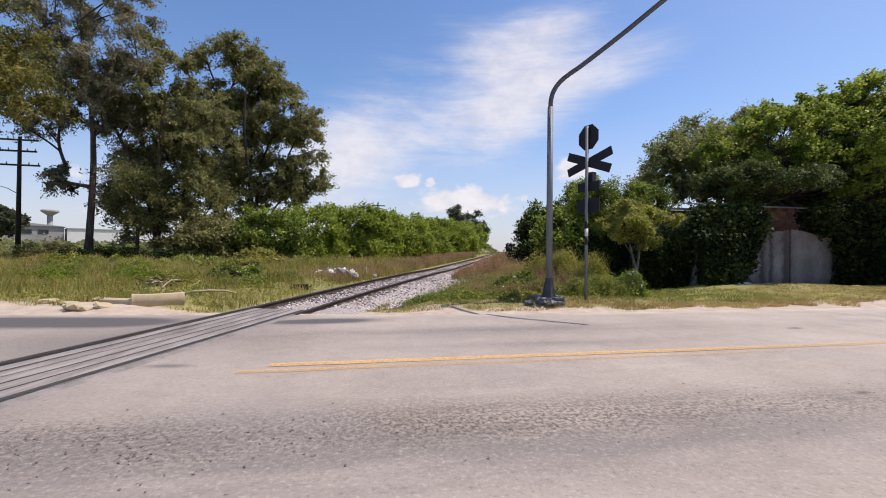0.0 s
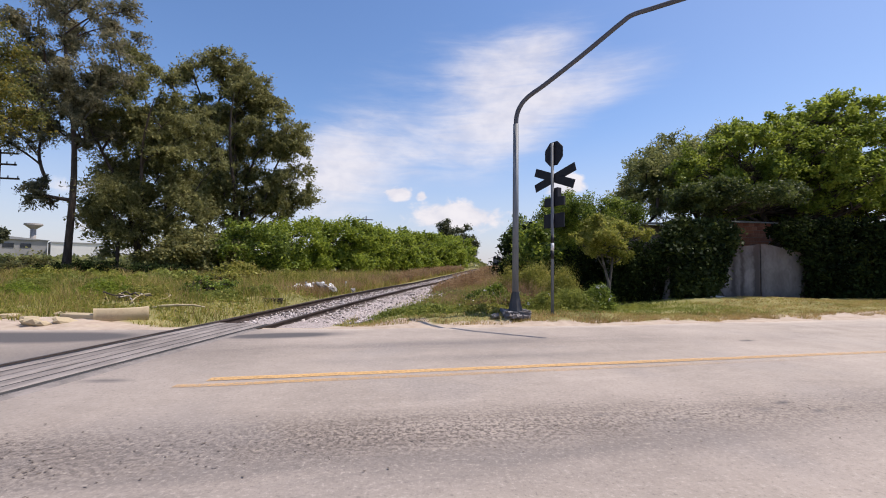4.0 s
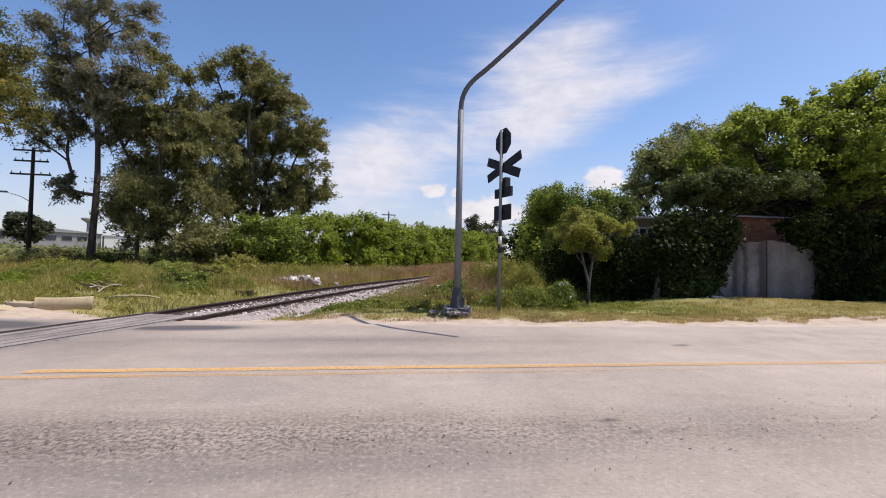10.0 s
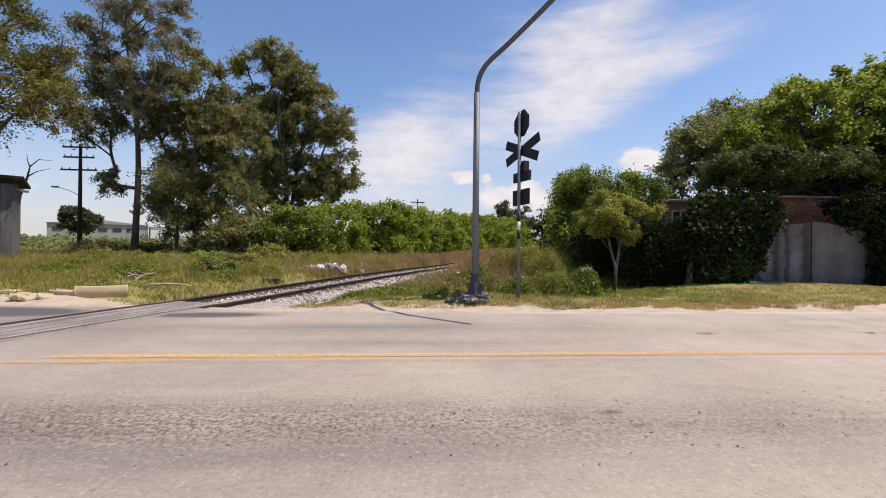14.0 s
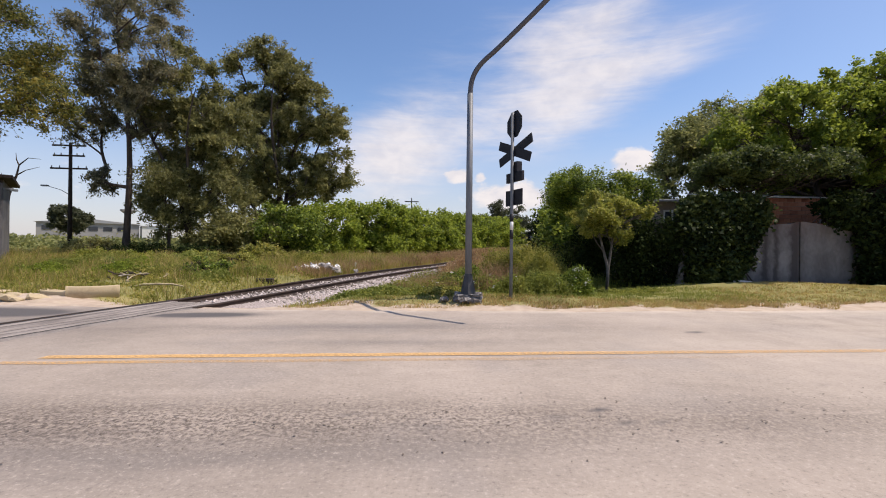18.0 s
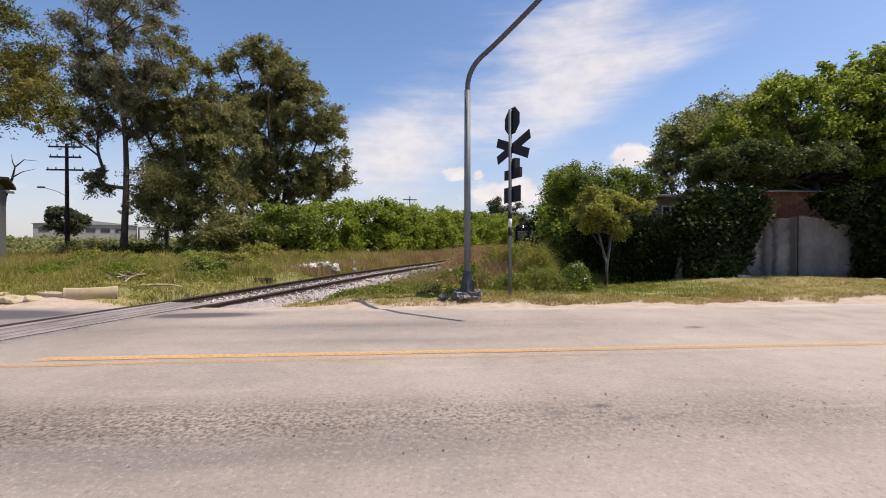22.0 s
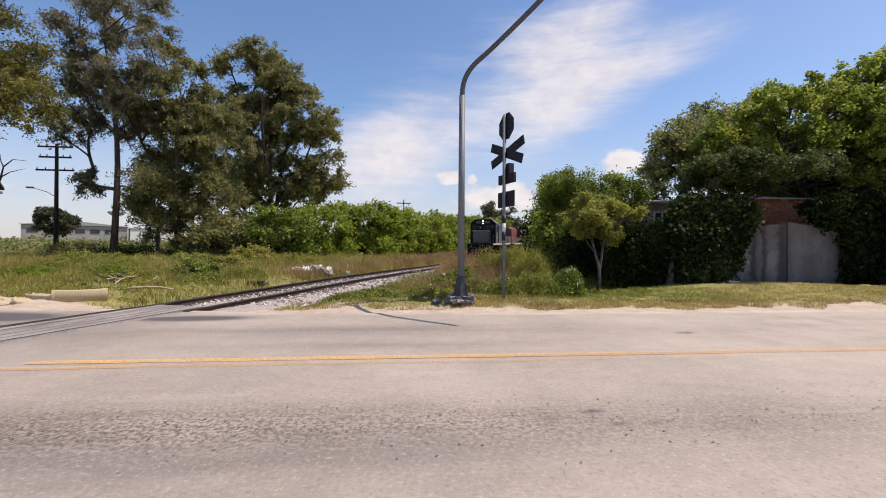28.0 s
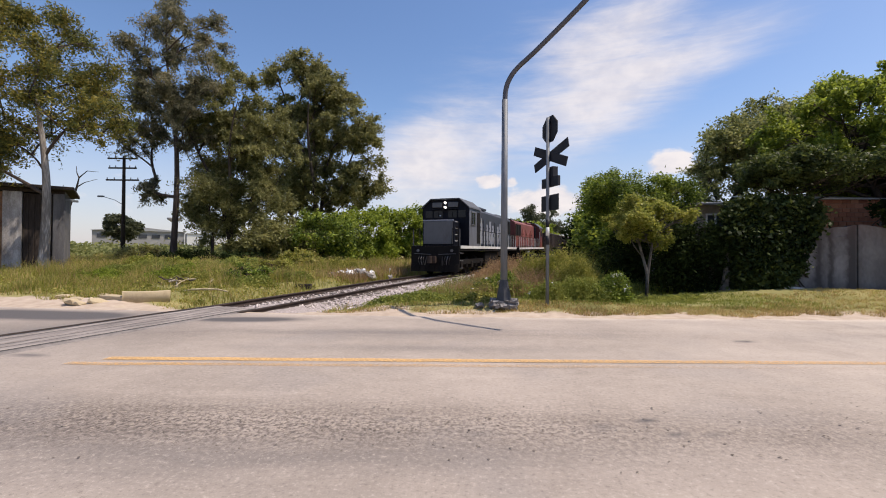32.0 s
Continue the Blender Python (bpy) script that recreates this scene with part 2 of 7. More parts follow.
M_ROOFSHEET = material("corrugated_sheet", [(0.30, 0.30, 0.30), (0.42, 0.42, 0.42)], 0.5, 0.5, 2, 30, 0.1)
M_DARKWOOD = material("dark_timber", [(0.016, 0.012, 0.010), (0.035, 0.026, 0.021), (0.06, 0.046, 0.038)], 0.9, 0, 4, 40, 0.5, stretch=(6, 6, 0.6))
M_BARK = material("grey_bark", [(0.03, 0.023, 0.018), (0.065, 0.05, 0.04), (0.12, 0.095, 0.078)], 0.95, 0, 1.5, 14, 0.8, 0.03, stretch=(3, 3, 0.6))
M_PALEBARK = material("pale_peeling_bark", [(0.06, 0.047, 0.04), (0.20, 0.18, 0.16), (0.55, 0.51, 0.47)], 0.9, 0, 0.9, 7, 0.6, 0.02, stretch=(3, 3, 0.5))
M_ARM = material("plain_grey_steel", [(0.075, 0.078, 0.09), (0.10, 0.104, 0.118)], 0.6, 0.2, 0.8, 3, 0.0)
M_LIME = material("limewashed_bark", [(0.045, 0.038, 0.034), (0.095, 0.086, 0.08), (0.24, 0.228, 0.215)], 0.9, 0, 4, 30, 0.5, 0.01)
M_CABLE = material("black_cable", [(0.02, 0.02, 0.02), (0.04, 0.038, 0.036)], 0.6, 0, 8, 60, 0.1)
M_GLASS_DARK = material("dark_window_glass", [(0.02, 0.025, 0.03), (0.03, 0.035, 0.045)], 0.08, 0, 2, 20, 0.0, spec=0.6)
M_LITTER = material("pale_litter", [(0.45, 0.45, 0.46), (0.65, 0.65, 0.66), (0.78, 0.78, 0.78)], 0.6, 0, 5, 40, 0.2, island=0.6)
M_STRAW = material("dry_sticks", [(0.25, 0.195, 0.115), (0.36, 0.295, 0.185), (0.47, 0.40, 0.27)], 0.9, 0, 5, 40, 0.2, island=0.5)
L_EUCA = leaf_material("eucalyptus_leaf", [(0.09, 0.098, 0.036), (0.165, 0.17, 0.058), (0.27, 0.265, 0.105)], 0.42)
L_EUCA_RED = leaf_material("bronze_eucalyptus_leaf", [(0.09, 0.094, 0.056), (0.155, 0.153, 0.086), (0.245, 0.222, 0.13)], 0.42)
L_YELLOW = leaf_material("yellowing_leaf", [(0.06, 0.075, 0.024), (0.13, 0.138, 0.036), (0.28, 0.235, 0.045)], 0.40)
L_BUSH = leaf_material("bright_bush_leaf", [(0.07, 0.108, 0.014), (0.16, 0.22, 0.027), (0.28, 0.345, 0.053)], 0.48)
L_GREEN = leaf_material("fresh_green_leaf", [(0.032, 0.058, 0.009), (0.105, 0.158, 0.023), (0.27, 0.335, 0.055)], 0.36)
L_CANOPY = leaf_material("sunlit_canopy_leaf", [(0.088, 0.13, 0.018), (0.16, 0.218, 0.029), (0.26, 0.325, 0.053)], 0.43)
L_ORN_DK = leaf_material("grey_olive_leaf", [(0.11, 0.13, 0.042), (0.19, 0.21, 0.072), (0.29, 0.30, 0.13)], 0.42)
L_FAR = leaf_material("far_grey_green_leaf", [(0.05, 0.06, 0.034), (0.085, 0.097, 0.052), (0.13, 0.14, 0.08)], 0.3)
# muted greens for the trees round the wall, part of their shade painted in
L_SHADE = leaf_material("shaded_green_leaf", [(0.028, 0.042, 0.012), (0.055, 0.078, 0.02), (0.10, 0.13, 0.036)], 0.35)
# near-black greens that carry deep shade in the leaf colour itself
L_DARK = leaf_material("shade_dark_leaf", [(0.007, 0.013, 0.004), (0.016, 0.028, 0.008), (0.036, 0.054, 0.015)], 0.2, 0.8, 0.08)
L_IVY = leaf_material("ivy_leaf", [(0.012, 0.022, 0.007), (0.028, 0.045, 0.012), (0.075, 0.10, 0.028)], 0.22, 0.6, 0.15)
L_ORN = leaf_material("variegated_leaf", [(0.10, 0.125, 0.022), (0.215, 0.24, 0.042), (0.40, 0.39, 0.10)], 0.45)
L_GRASS = leaf_material("grass_blade", [(0.105, 0.125, 0.022), (0.22, 0.225, 0.042), (0.36, 0.33, 0.09)], 0.45)
L_DRYGRASS = leaf_material("dry_grass_blade", [(0.22, 0.155, 0.06), (0.35, 0.255, 0.098), (0.48, 0.375, 0.165)], 0.4)
L_REDGRASS = leaf_material("russet_seed_grass", [(0.20, 0.13, 0.065), (0.33, 0.215, 0.11), (0.42, 0.31, 0.155)], 0.4)
L_LAWN = leaf_material("lit_lawn_blade", [(0.095, 0.125, 0.024), (0.18, 0.215, 0.045), (0.29, 0.31, 0.08)], 0.48)


# ---------- mesh helpers ----------
def fast_mesh(name, verts, quads):
    me = bpy.data.meshes.new(name)
    V, F = np.asarray(verts, np.float32), np.asarray(quads, np.int32)
    me.vertices.add(len(V))
    me.vertices.foreach_set("co", V.ravel())
    k = F.shape[1]
    me.loops.add(F.size)
    me.loops.foreach_set("vertex_index", F.ravel())
    me.polygons.add(len(F))
    me.polygons.foreach_set("loop_start", np.arange(0, F.size, k, dtype=np.int32))
    me.update(calc_edges=True)
    return me


def link_mesh(name, me, mat, parent=None, label="", smooth=False):
    me.materials.clear()
    me.materials.append(mat)
    if smooth:
        me.polygons.foreach_set("use_smooth", [True] * len(me.polygons))
    ob = new(name, me)
    if parent is not None:
        ob.parent = parent
    if label:
        ob["label"] = label
    return ob


def part(name, bm, mat, parent=None, label="", smooth=False):
    me = bpy.data.meshes.new(name)
    bmesh.ops.recalc_face_normals(bm, faces=bm.faces)
    bm.to_mesh(me)
    bm.free()
    return link_mesh(name, me, mat, parent, label, smooth)


def thing(name, label, category, at=(0, 0, 0), rz=0.0, group="", kind=""):
    e = new(name)
    e.empty_display_size = 0.2
    e.matrix_world = pose(*at, 0, 0, rz)
    return tagged(e, label, category, group, kind)


def box(bm, x0, x1, y0, y1, z0, z1, bevel=0.0):
    r = bmesh.ops.create_cube(bm, size=1.0, matrix=Matrix.Translation(((x0 + x1) / 2, (y0 + y1) / 2, (z0 + z1) / 2)) @ Matrix.Diagonal((x1 - x0, y1 - y0, z1 - z0, 1)))
    if bevel:
        es = list({e for v in r["verts"] for e in v.link_edges})
        bmesh.ops.bevel(bm, geom=es, offset=bevel, segments=2, affect="EDGES", profile=0.6)
    return bm


def boxes(*specs, bevel=0.0):
    bm = bmesh.new()
    for s in specs:
        box(bm, *s, bevel=bevel)
    return bm


def cyl(bm, p, q, r0, r1=None, seg=14):
    p, q = Vector(p), Vector(q)
    r1 = r0 if r1 is None else r1
    d = q - p
    m = Matrix.Translation((p + q) / 2) @ d.to_track_quat("Z", "Y").to_matrix().to_4x4()
    bmesh.ops.create_cone(bm, cap_ends=True, segments=seg, radius1=r0, radius2=r1, depth=d.length, matrix=m)
    return bm


def prism(bm, outline, y0, y1):
    """Extrude an (x, z) outline between y0 and y1."""
    a = [bm.verts.new((x, y0, z)) for x, z in outline]
    b = [bm.verts.new((x, y1, z)) for x, z in outline]
    n = len(a)
    bm.faces.new(a)
    bm.faces.new(b[::-1])
    for i in range(n):
        bm.faces.new((a[i], b[i], b[(i + 1) % n], a[(i + 1) % n]))
    return bm


class Soup:
    """Verts and quads gathered from tubes and leaves."""
    def __init__(self):
        self.v, self.f, self.n = [], [], 0

    def add(self, v, f):
        self.v.append(np.asarray(v, float))
        self.f.append(np.asarray(f, int) + self.n)
        self.n += len(v)

    def tube(self, pts, radii, sides=6):
        pts = np.asarray(pts, float)
        n = len(pts)
        t = np.gradient(pts, axis=0)
        t /= np.linalg.norm(t, axis=1, keepdims=True) + 1e-9
        ref = np.array([0.0, 0, 1]) if abs(t[0, 2]) < 0.9 else np.array([1.0, 0, 0])
        a = np.cross(t, ref)
        a /= np.linalg.norm(a, axis=1, keepdims=True) + 1e-9
        b = np.cross(t, a)
        ang = np.linspace(0, 2 * np.pi, sides, endpoint=False)
        ring = (np.cos(ang)[None, :, None] * a[:, None] + np.sin(ang)[None, :, None] * b[:, None]) * np.asarray(radii)[:, None, None]
        v = (pts[:, None] + ring).reshape(-1, 3)
        i = np.arange(n - 1)[:, None] * sides
        j = np.arange(sides)[None]
        k = (j + 1) % sides
        f = np.stack([i + j, i + k, i + sides + k, i + sides + j], -1).reshape(-1, 4)
        self.add(v, f)

    def leaves(self, rng, P, length, width, droop=0.2, face=0.0):
        """face: how strongly the blades turn their upper side to the sky."""
        n = len(P)
        if face:
            u = rng.normal(size=(n, 3))
            u[:, 2] = np.abs(u[:, 2]) + face
            u /= np.linalg.norm(u, axis=1, keepdims=True) + 1e-9
            d = np.cross(u, rng.normal(size=(n, 3)))
            d[:, 2] -= droop * 0.4
            d /= np.linalg.norm(d, axis=1, keepdims=True) + 1e-9
            s = np.cross(d, u)
        else:
            d = rng.normal(size=(n, 3))
            d[:, 2] = d[:, 2] * 0.7 - droop
            d /= np.linalg.norm(d, axis=1, keepdims=True) + 1e-9
            s = np.cross(d, rng.normal(size=(n, 3)))
            s /= np.linalg.norm(s, axis=1, keepdims=True) + 1e-9
            u = np.cross(d, s)
        L = length * rng.uniform(0.6, 1.35, (n, 1))
        W = width * rng.uniform(0.7, 1.3, (n, 1))
        v = np.stack([P - d * L * 0.5, P + s * W * 0.5 + u * W * 0.18, P + d * L * 0.5, P - s * W * 0.5 + u * W * 0.18], 1).reshape(-1, 3)
        self.add(v, np.arange(4 * n).reshape(n, 4))

    def blades(self, rng, P, height, width, lean=0.35):
        """Grass: two quads a blade, bent, tapering."""
        n = len(P)
        a = rng.uniform(0, 2 * np.pi, n)
        s = np.stack([np.cos(a), np.sin(a), np.zeros(n)], 1)
        b = rng.uniform(0, 2 * np.pi, n)
        l = np.stack([np.cos(b), np.sin(b), np.zeros(n)], 1) * rng.uniform(0.1, 1, (n, 1)) * lean
        H = np.asarray(height).reshape(-1, 1) * rng.uniform(0.55, 1.25, (n, 1))
        W = width * rng.uniform(0.6, 1.3, (n, 1))
        up = np.array([[0, 0, 1.0]])
        m = P + up * H * 0.55 + l * H * 0.35
        t = P + up * H * 0.95 + l * H
        v = np.stack([P - s * W, P + s * W, m + s * W * 0.7, m - s * W * 0.7, t + s * W * 0.1, t - s * W * 0.1], 1).reshape(-1, 3)
        o = np.arange(n)[:, None] * 6
        f = np.concatenate([o + np.array([[0, 1, 2, 3]]), o + np.array([[3, 2, 4, 5]])])
        self.add(v, f)

    def mesh(self, name):
        return fast_mesh(name, np.concatenate(self.v), np.concatenate(self.f))


# ---------- plan: heights and lines ----------
TRACK_Y = [-60, -20, 2, 6, 10, 14, 18, 23.5, 31, 49.6, 74, 91, 130, 260]
TRACK_X = [-14.0, -10.1, -7.72, -7.1, -6.48, -5.68, -4.65, -3.55, -1.89, 2.24, 7.66, 11.43, 20.1, 49.0]
TRACK_Z = [0, 0, 0.014, 0.014, 0.014, 0.08, 0.19, 0.22, 0.24, 0.55, 1.0, 1.2, 1.5, 1.9]


def smooth_interp(q, xs, ys):
    """Cubic through knots (Catmull-Rom slopes)."""
    xs, ys = np.asarray(xs, float), np.asarray(ys, float)
    m = np.gradient(ys, xs)
    q = np.asarray(q, float)
    i = np.clip(np.searchsorted(xs, q) - 1, 0, len(xs) - 2)
    h = xs[i + 1] - xs[i]
    t = (q - xs[i]) / h
    return (2 * t**3 - 3 * t**2 + 1) * ys[i] + (t**3 - 2 * t**2 + t) * h * m[i] + (3 * t**2 - 2 * t**3) * ys[i + 1] + (t**3 - t**2) * h * m[i + 1]


def track_x(y):
    return smooth_interp(y, TRACK_Y, TRACK_X)


def track_z(y):
    return np.interp(y, TRACK_Y, TRACK_Z)


def road_far(x):
    """Far edge of the asphalt."""
    xc = np.clip(x, -12, 12)
    return 9.75 + 0.115 * xc + 0.0055 * xc**2 + (x - xc) * np.where(np.asarray(x) > 0, 0.22, 0.05)


def road_near(x):
    return road_far(x) - 9.4


def ground_z(x, y):
    x, y = np.asarray(x, float), np.asarray(y, float)
    e = y - road_far(x)
    z = np.interp(e, [-30, -10.2, -9.4, 0, 0.7, 2.0, 8, 30, 90, 3000], [-0.15, 0.02, -0.06, -0.03, 0.03, 0.10, 0.14, 0.34, 1.1, 1.2])
    d = np.abs(x - track_x(np.clip(y, -60, 260)))
    tz = track_z(np.clip(y, -60, 260)) - np.interp(y, [9.5, 13], [0.17, 0.30])
    w = np.clip((3.6 - d) / 1.6, 0, 1)
    near = (y > road_far(x) + 0.3)
    z = np.where(near, np.maximum(z * (1 - w) + tz * w, np.where(w > 0, z * (1 - w) + tz * w, z)), z)
    z = z - 0.38 * np.exp(-((x - 5.2) / 2.2) ** 2 - ((y - 16) / 2.2) ** 2)
    z = z + 0.16 * np.exp(-((x - 11.5) / 2.5) ** 2 - ((y - 16.4) / 1.3) ** 2)
    berm = np.exp(-((e - 1.25) / 0.55) ** 2) / (1 + np.exp(-(x + 1.6) / 0.5)) / (1 + np.exp((x - 3.0) / 0.5))
    return z + 0.13 * berm


# ---------- ground and road ----------
def ground_material():
    mat = material("verge_ground", [(0.13, 0.125, 0.042), (0.21, 0.195, 0.07), (0.32, 0.27, 0.12)], 0.95, 0, 0.6, 9, 0.8, 0.05)
    nt = mat.node_tree
    N, L = nt.nodes.new, nt.links.new
    b = nt.nodes["Principled BSDF"]
    base = b.inputs["Base Color"].links[0].from_socket
    at = N("ShaderNodeAttribute")
    at.attribute_name = "sand"
    ns = N("ShaderNodeTexNoise")
    ns.inputs["Scale"].default_value, ns.inputs["Detail"].default_value = 1.3, 7
    tc = N("ShaderNodeTexCoord")
    L(tc.outputs["Object"], ns.inputs["Vector"])
    ad = N("ShaderNodeMath")
    ad.operation = "ADD"
    L(at.outputs["Fac"], ad.inputs[0])
    L(ns.outputs["Fac"], ad.inputs[1])
    mr = N("ShaderNodeMapRange")
    mr.interpolation_type = "SMOOTHSTEP"
    mr.inputs[1].default_value, mr.inputs[2].default_value = 0.85, 1.15
    L(ad.outputs[0], mr.inputs[0])
    sn = N("ShaderNodeTexNoise")
    sn.inputs["Scale"].default_value, sn.inputs["Detail"].default_value = 3.5, 8
    L(tc.outputs["Object"], sn.inputs["Vector"])
    cr = N("ShaderNodeValToRGB")
    cr.color_ramp.elements[0].position, cr.color_ramp.elements[0].color = 0.3, (0.35, 0.275, 0.212, 1)
    cr.color_ramp.elements[1].position, cr.color_ramp.elements[1].color = 0.72, (0.48, 0.395, 0.318, 1)
    L(sn.outputs["Fac"], cr.inputs[0])
    mx = N("ShaderNodeMix")
    mx.data_type = "RGBA"
    L(mr.outputs[0], mx.inputs[0])
    L(base, mx.inputs[6])
    L(cr.outputs[0], mx.inputs[7])
    L(mx.outputs[2], b.inputs["Base Color"])
    return mat


def build_ground():
    xs = np.unique(np.concatenate([np.arange(-2600, -60, 180.0), np.arange(-60, -16, 1.5), np.arange(-16, 20, 0.3), np.arange(20, 62, 1.5), np.arange(62, 2700, 180.0)]))
    ys = np.unique(np.concatenate([np.arange(-600, -20, 60.0), np.arange(-20, 7, 1.0), np.arange(7, 22, 0.22), np.arange(22, 60, 1.0), np.arange(60, 160, 8.0), np.arange(160, 3200, 180.0)]))
    X, Y = np.meshgrid(xs, ys)
    Z = ground_z(X, Y)
    rng = np.random.default_rng(3)
    Z = Z + np.where((Y > road_far(X) + 0.4) & (Y < 60) & (np.abs(X) < 60), rng.normal(size=Z.shape) * 0.018, 0)
    nx, ny = len(xs), len(ys)
    i = np.arange(ny - 1)[:, None] * nx + np.arange(nx - 1)[None]
    F = np.stack([i, i + 1, i + nx + 1, i + nx], -1).reshape(-1, 4)
    me = fast_mesh("ground", np.stack([X, Y, Z], -1).reshape(-1, 3), F)
    e = (Y - road_far(X)).ravel()
    x = X.ravel()
    width = np.where(x < -7.5, 1.2, np.where(x < -2, 0.9, np.where(x < 6, 0.36, 0.48 + 0.06 * (x - 6))))
    sand = np.clip(1.0 - (e - width) / 0.5, 0, 1) * 0.75
    a = me.attributes.new("sand", "FLOAT", "POINT")
    a.data.foreach_set("value", sand.astype(np.float32))
    ob = link_mesh("ground", me, ground_material(), smooth=True)
    tagged(ob, "dry grassy roadside ground with a sandy shoulder", "ground", kind="structure")


def asphalt_material():
    mat = material("worn_asphalt", [(0.252, 0.214, 0.182), (0.334, 0.284, 0.243), (0.41, 0.35, 0.302)], 0.85, 0, 0.35, 5.0, 0.0, spec=0.25)
    nt = mat.node_tree
    N, L = nt.nodes.new, nt.links.new
    b = nt.nodes["Principled BSDF"]
    base = b.inputs["Base Color"].links[0].from_socket
    tc = N("ShaderNodeTexCoord")
    rot = N("ShaderNodeMapping")
    rot.inputs["Rotation"].default_value = (0, 0, radians(-8.5))
    L(tc.outputs["Object"], rot.inputs[0])
    st = N("ShaderNodeMapping")
    st.inputs["Scale"].default_value = (0.16, 1.0, 1.0)
    L(rot.outputs[0], st.inputs[0])

    def nz(vec, scale, detail=6, rough=0.6):
        n = N("ShaderNodeTexNoise")
        n.inputs["Scale"].default_value, n.inputs["Detail"].default_value, n.inputs["Roughness"].default_value = scale, detail, rough
        L(vec, n.inputs["Vector"])
        return n.outputs["Fac"]

    def mr(v, a, c, lo=0.0, hi=1.0):
        n = N("ShaderNodeMapRange")
        n.interpolation_type = "SMOOTHSTEP"
        L(v, n.inputs[0])
        for i, q in enumerate((a, c, lo, hi)):
            n.inputs[i + 1].default_value = q
        return n.outputs[0]

    def mix(f, a, col):
        n = N("ShaderNodeMix")
        n.data_type = "RGBA"
        if isinstance(f, float):
            n.inputs[0].default_value = f
        else:
            L(f, n.inputs[0])
        L(a, n.inputs[6])
        n.inputs[7].default_value = (*col, 1)
        return n.outputs[2]

    def mul(a, c):
        n = N("ShaderNodeMath")
        n.operation = "MULTIPLY"
        L(a, n.inputs[0])
        L(c, n.inputs[1])
        return n.outputs[0]
    wear = N("ShaderNodeAttribute")
    wear.attribute_name = "wear"
    tar = N("ShaderNodeAttribute")
    tar.attribute_name = "tar"
    dust_pale = N("ShaderNodeAttribute")
    dust_pale.attribute_name = "dust_pale"
    grime = N("ShaderNodeAttribute")
    grime.attribute_name = "grime"
    streak = nz(st.outputs[0], 1.6, 8, 0.65)
    spots = nz(tc.outputs["Object"], 24.0, 5, 0.75)
    fine = nz(tc.outputs["Object"], 70.0, 3, 0.7)
    # exposed pale aggregate and stripped chips along the wheel track
    pale = nz(tc.outputs["Object"], 19.0, 6, 0.8)
    c = mix(mul(mr(streak, 0.34, 0.60, 0.1, 0.85), wear.outputs["Fac"]), base, (0.15, 0.122, 0.102))
    c = mix(mul(mr(pale, 0.52, 0.62, 0.0, 0.75), wear.outputs["Fac"]), c, (0.42, 0.345, 0.27))
    c = mix(mul(mr(spots, 0.46, 0.56, 0.0, 0.95), wear.outputs["Fac"]), c, (0.085, 0.068, 0.06))
    c = mix(mul(mr(streak, 0.30, 0.60, 0.35, 0.95), grime.outputs["Fac"]), c, (0.15, 0.135, 0.128))
    patch = nz(tc.outputs["Object"], 0.55, 4, 0.5)
    c = mix(mr(patch, 0.5, 0.66, 0.0, 0.35), c, (0.225, 0.205, 0.195))
    c = mix(mr(streak, 0.55, 0.75, 0.0, 0.35), c, (0.47, 0.40, 0.345))
    c = mix(mul(mr(nz(tc.outputs["Object"], 0.9, 7), 0.3, 0.62), dust_pale.outputs["Fac"]), c, (0.50, 0.43, 0.362))
    grit = nz(tc.outputs["Object"], 25.0, 5, 0.8)
    c = mix(mr(grit, 0.54, 0.66, 0.0, 0.5), c, (0.125, 0.108, 0.095))
    c = mix(mr(grit, 0.47, 0.35, 0.0, 0.4), c, (0.52, 0.455, 0.40))
    c = mix(mr(fine, 0.60, 0.72, 0.0, 0.5), c, (0.11, 0.10, 0.095))
    c = mix(mr(fine, 0.36, 0.28, 0.0, 0.35), c, (0.52, 0.48, 0.45))
    c = mix(mul(mr(nz(tc.outputs["Object"], 1.1, 6), 0.22, 0.38, 0.0, 0.95), tar.outputs["Fac"]), c, (0.085, 0.08, 0.082))
    L(c, b.inputs["Base Color"])
    bp = N("ShaderNodeBump")
    bp.inputs["Strength"].default_value, bp.inputs["Distance"].default_value = 0.5, 0.006
    L(nz(tc.outputs["Object"], 45.0, 5, 0.7), bp.inputs["Height"])
    L(bp.outputs[0], b.inputs["Normal"])
    return mat


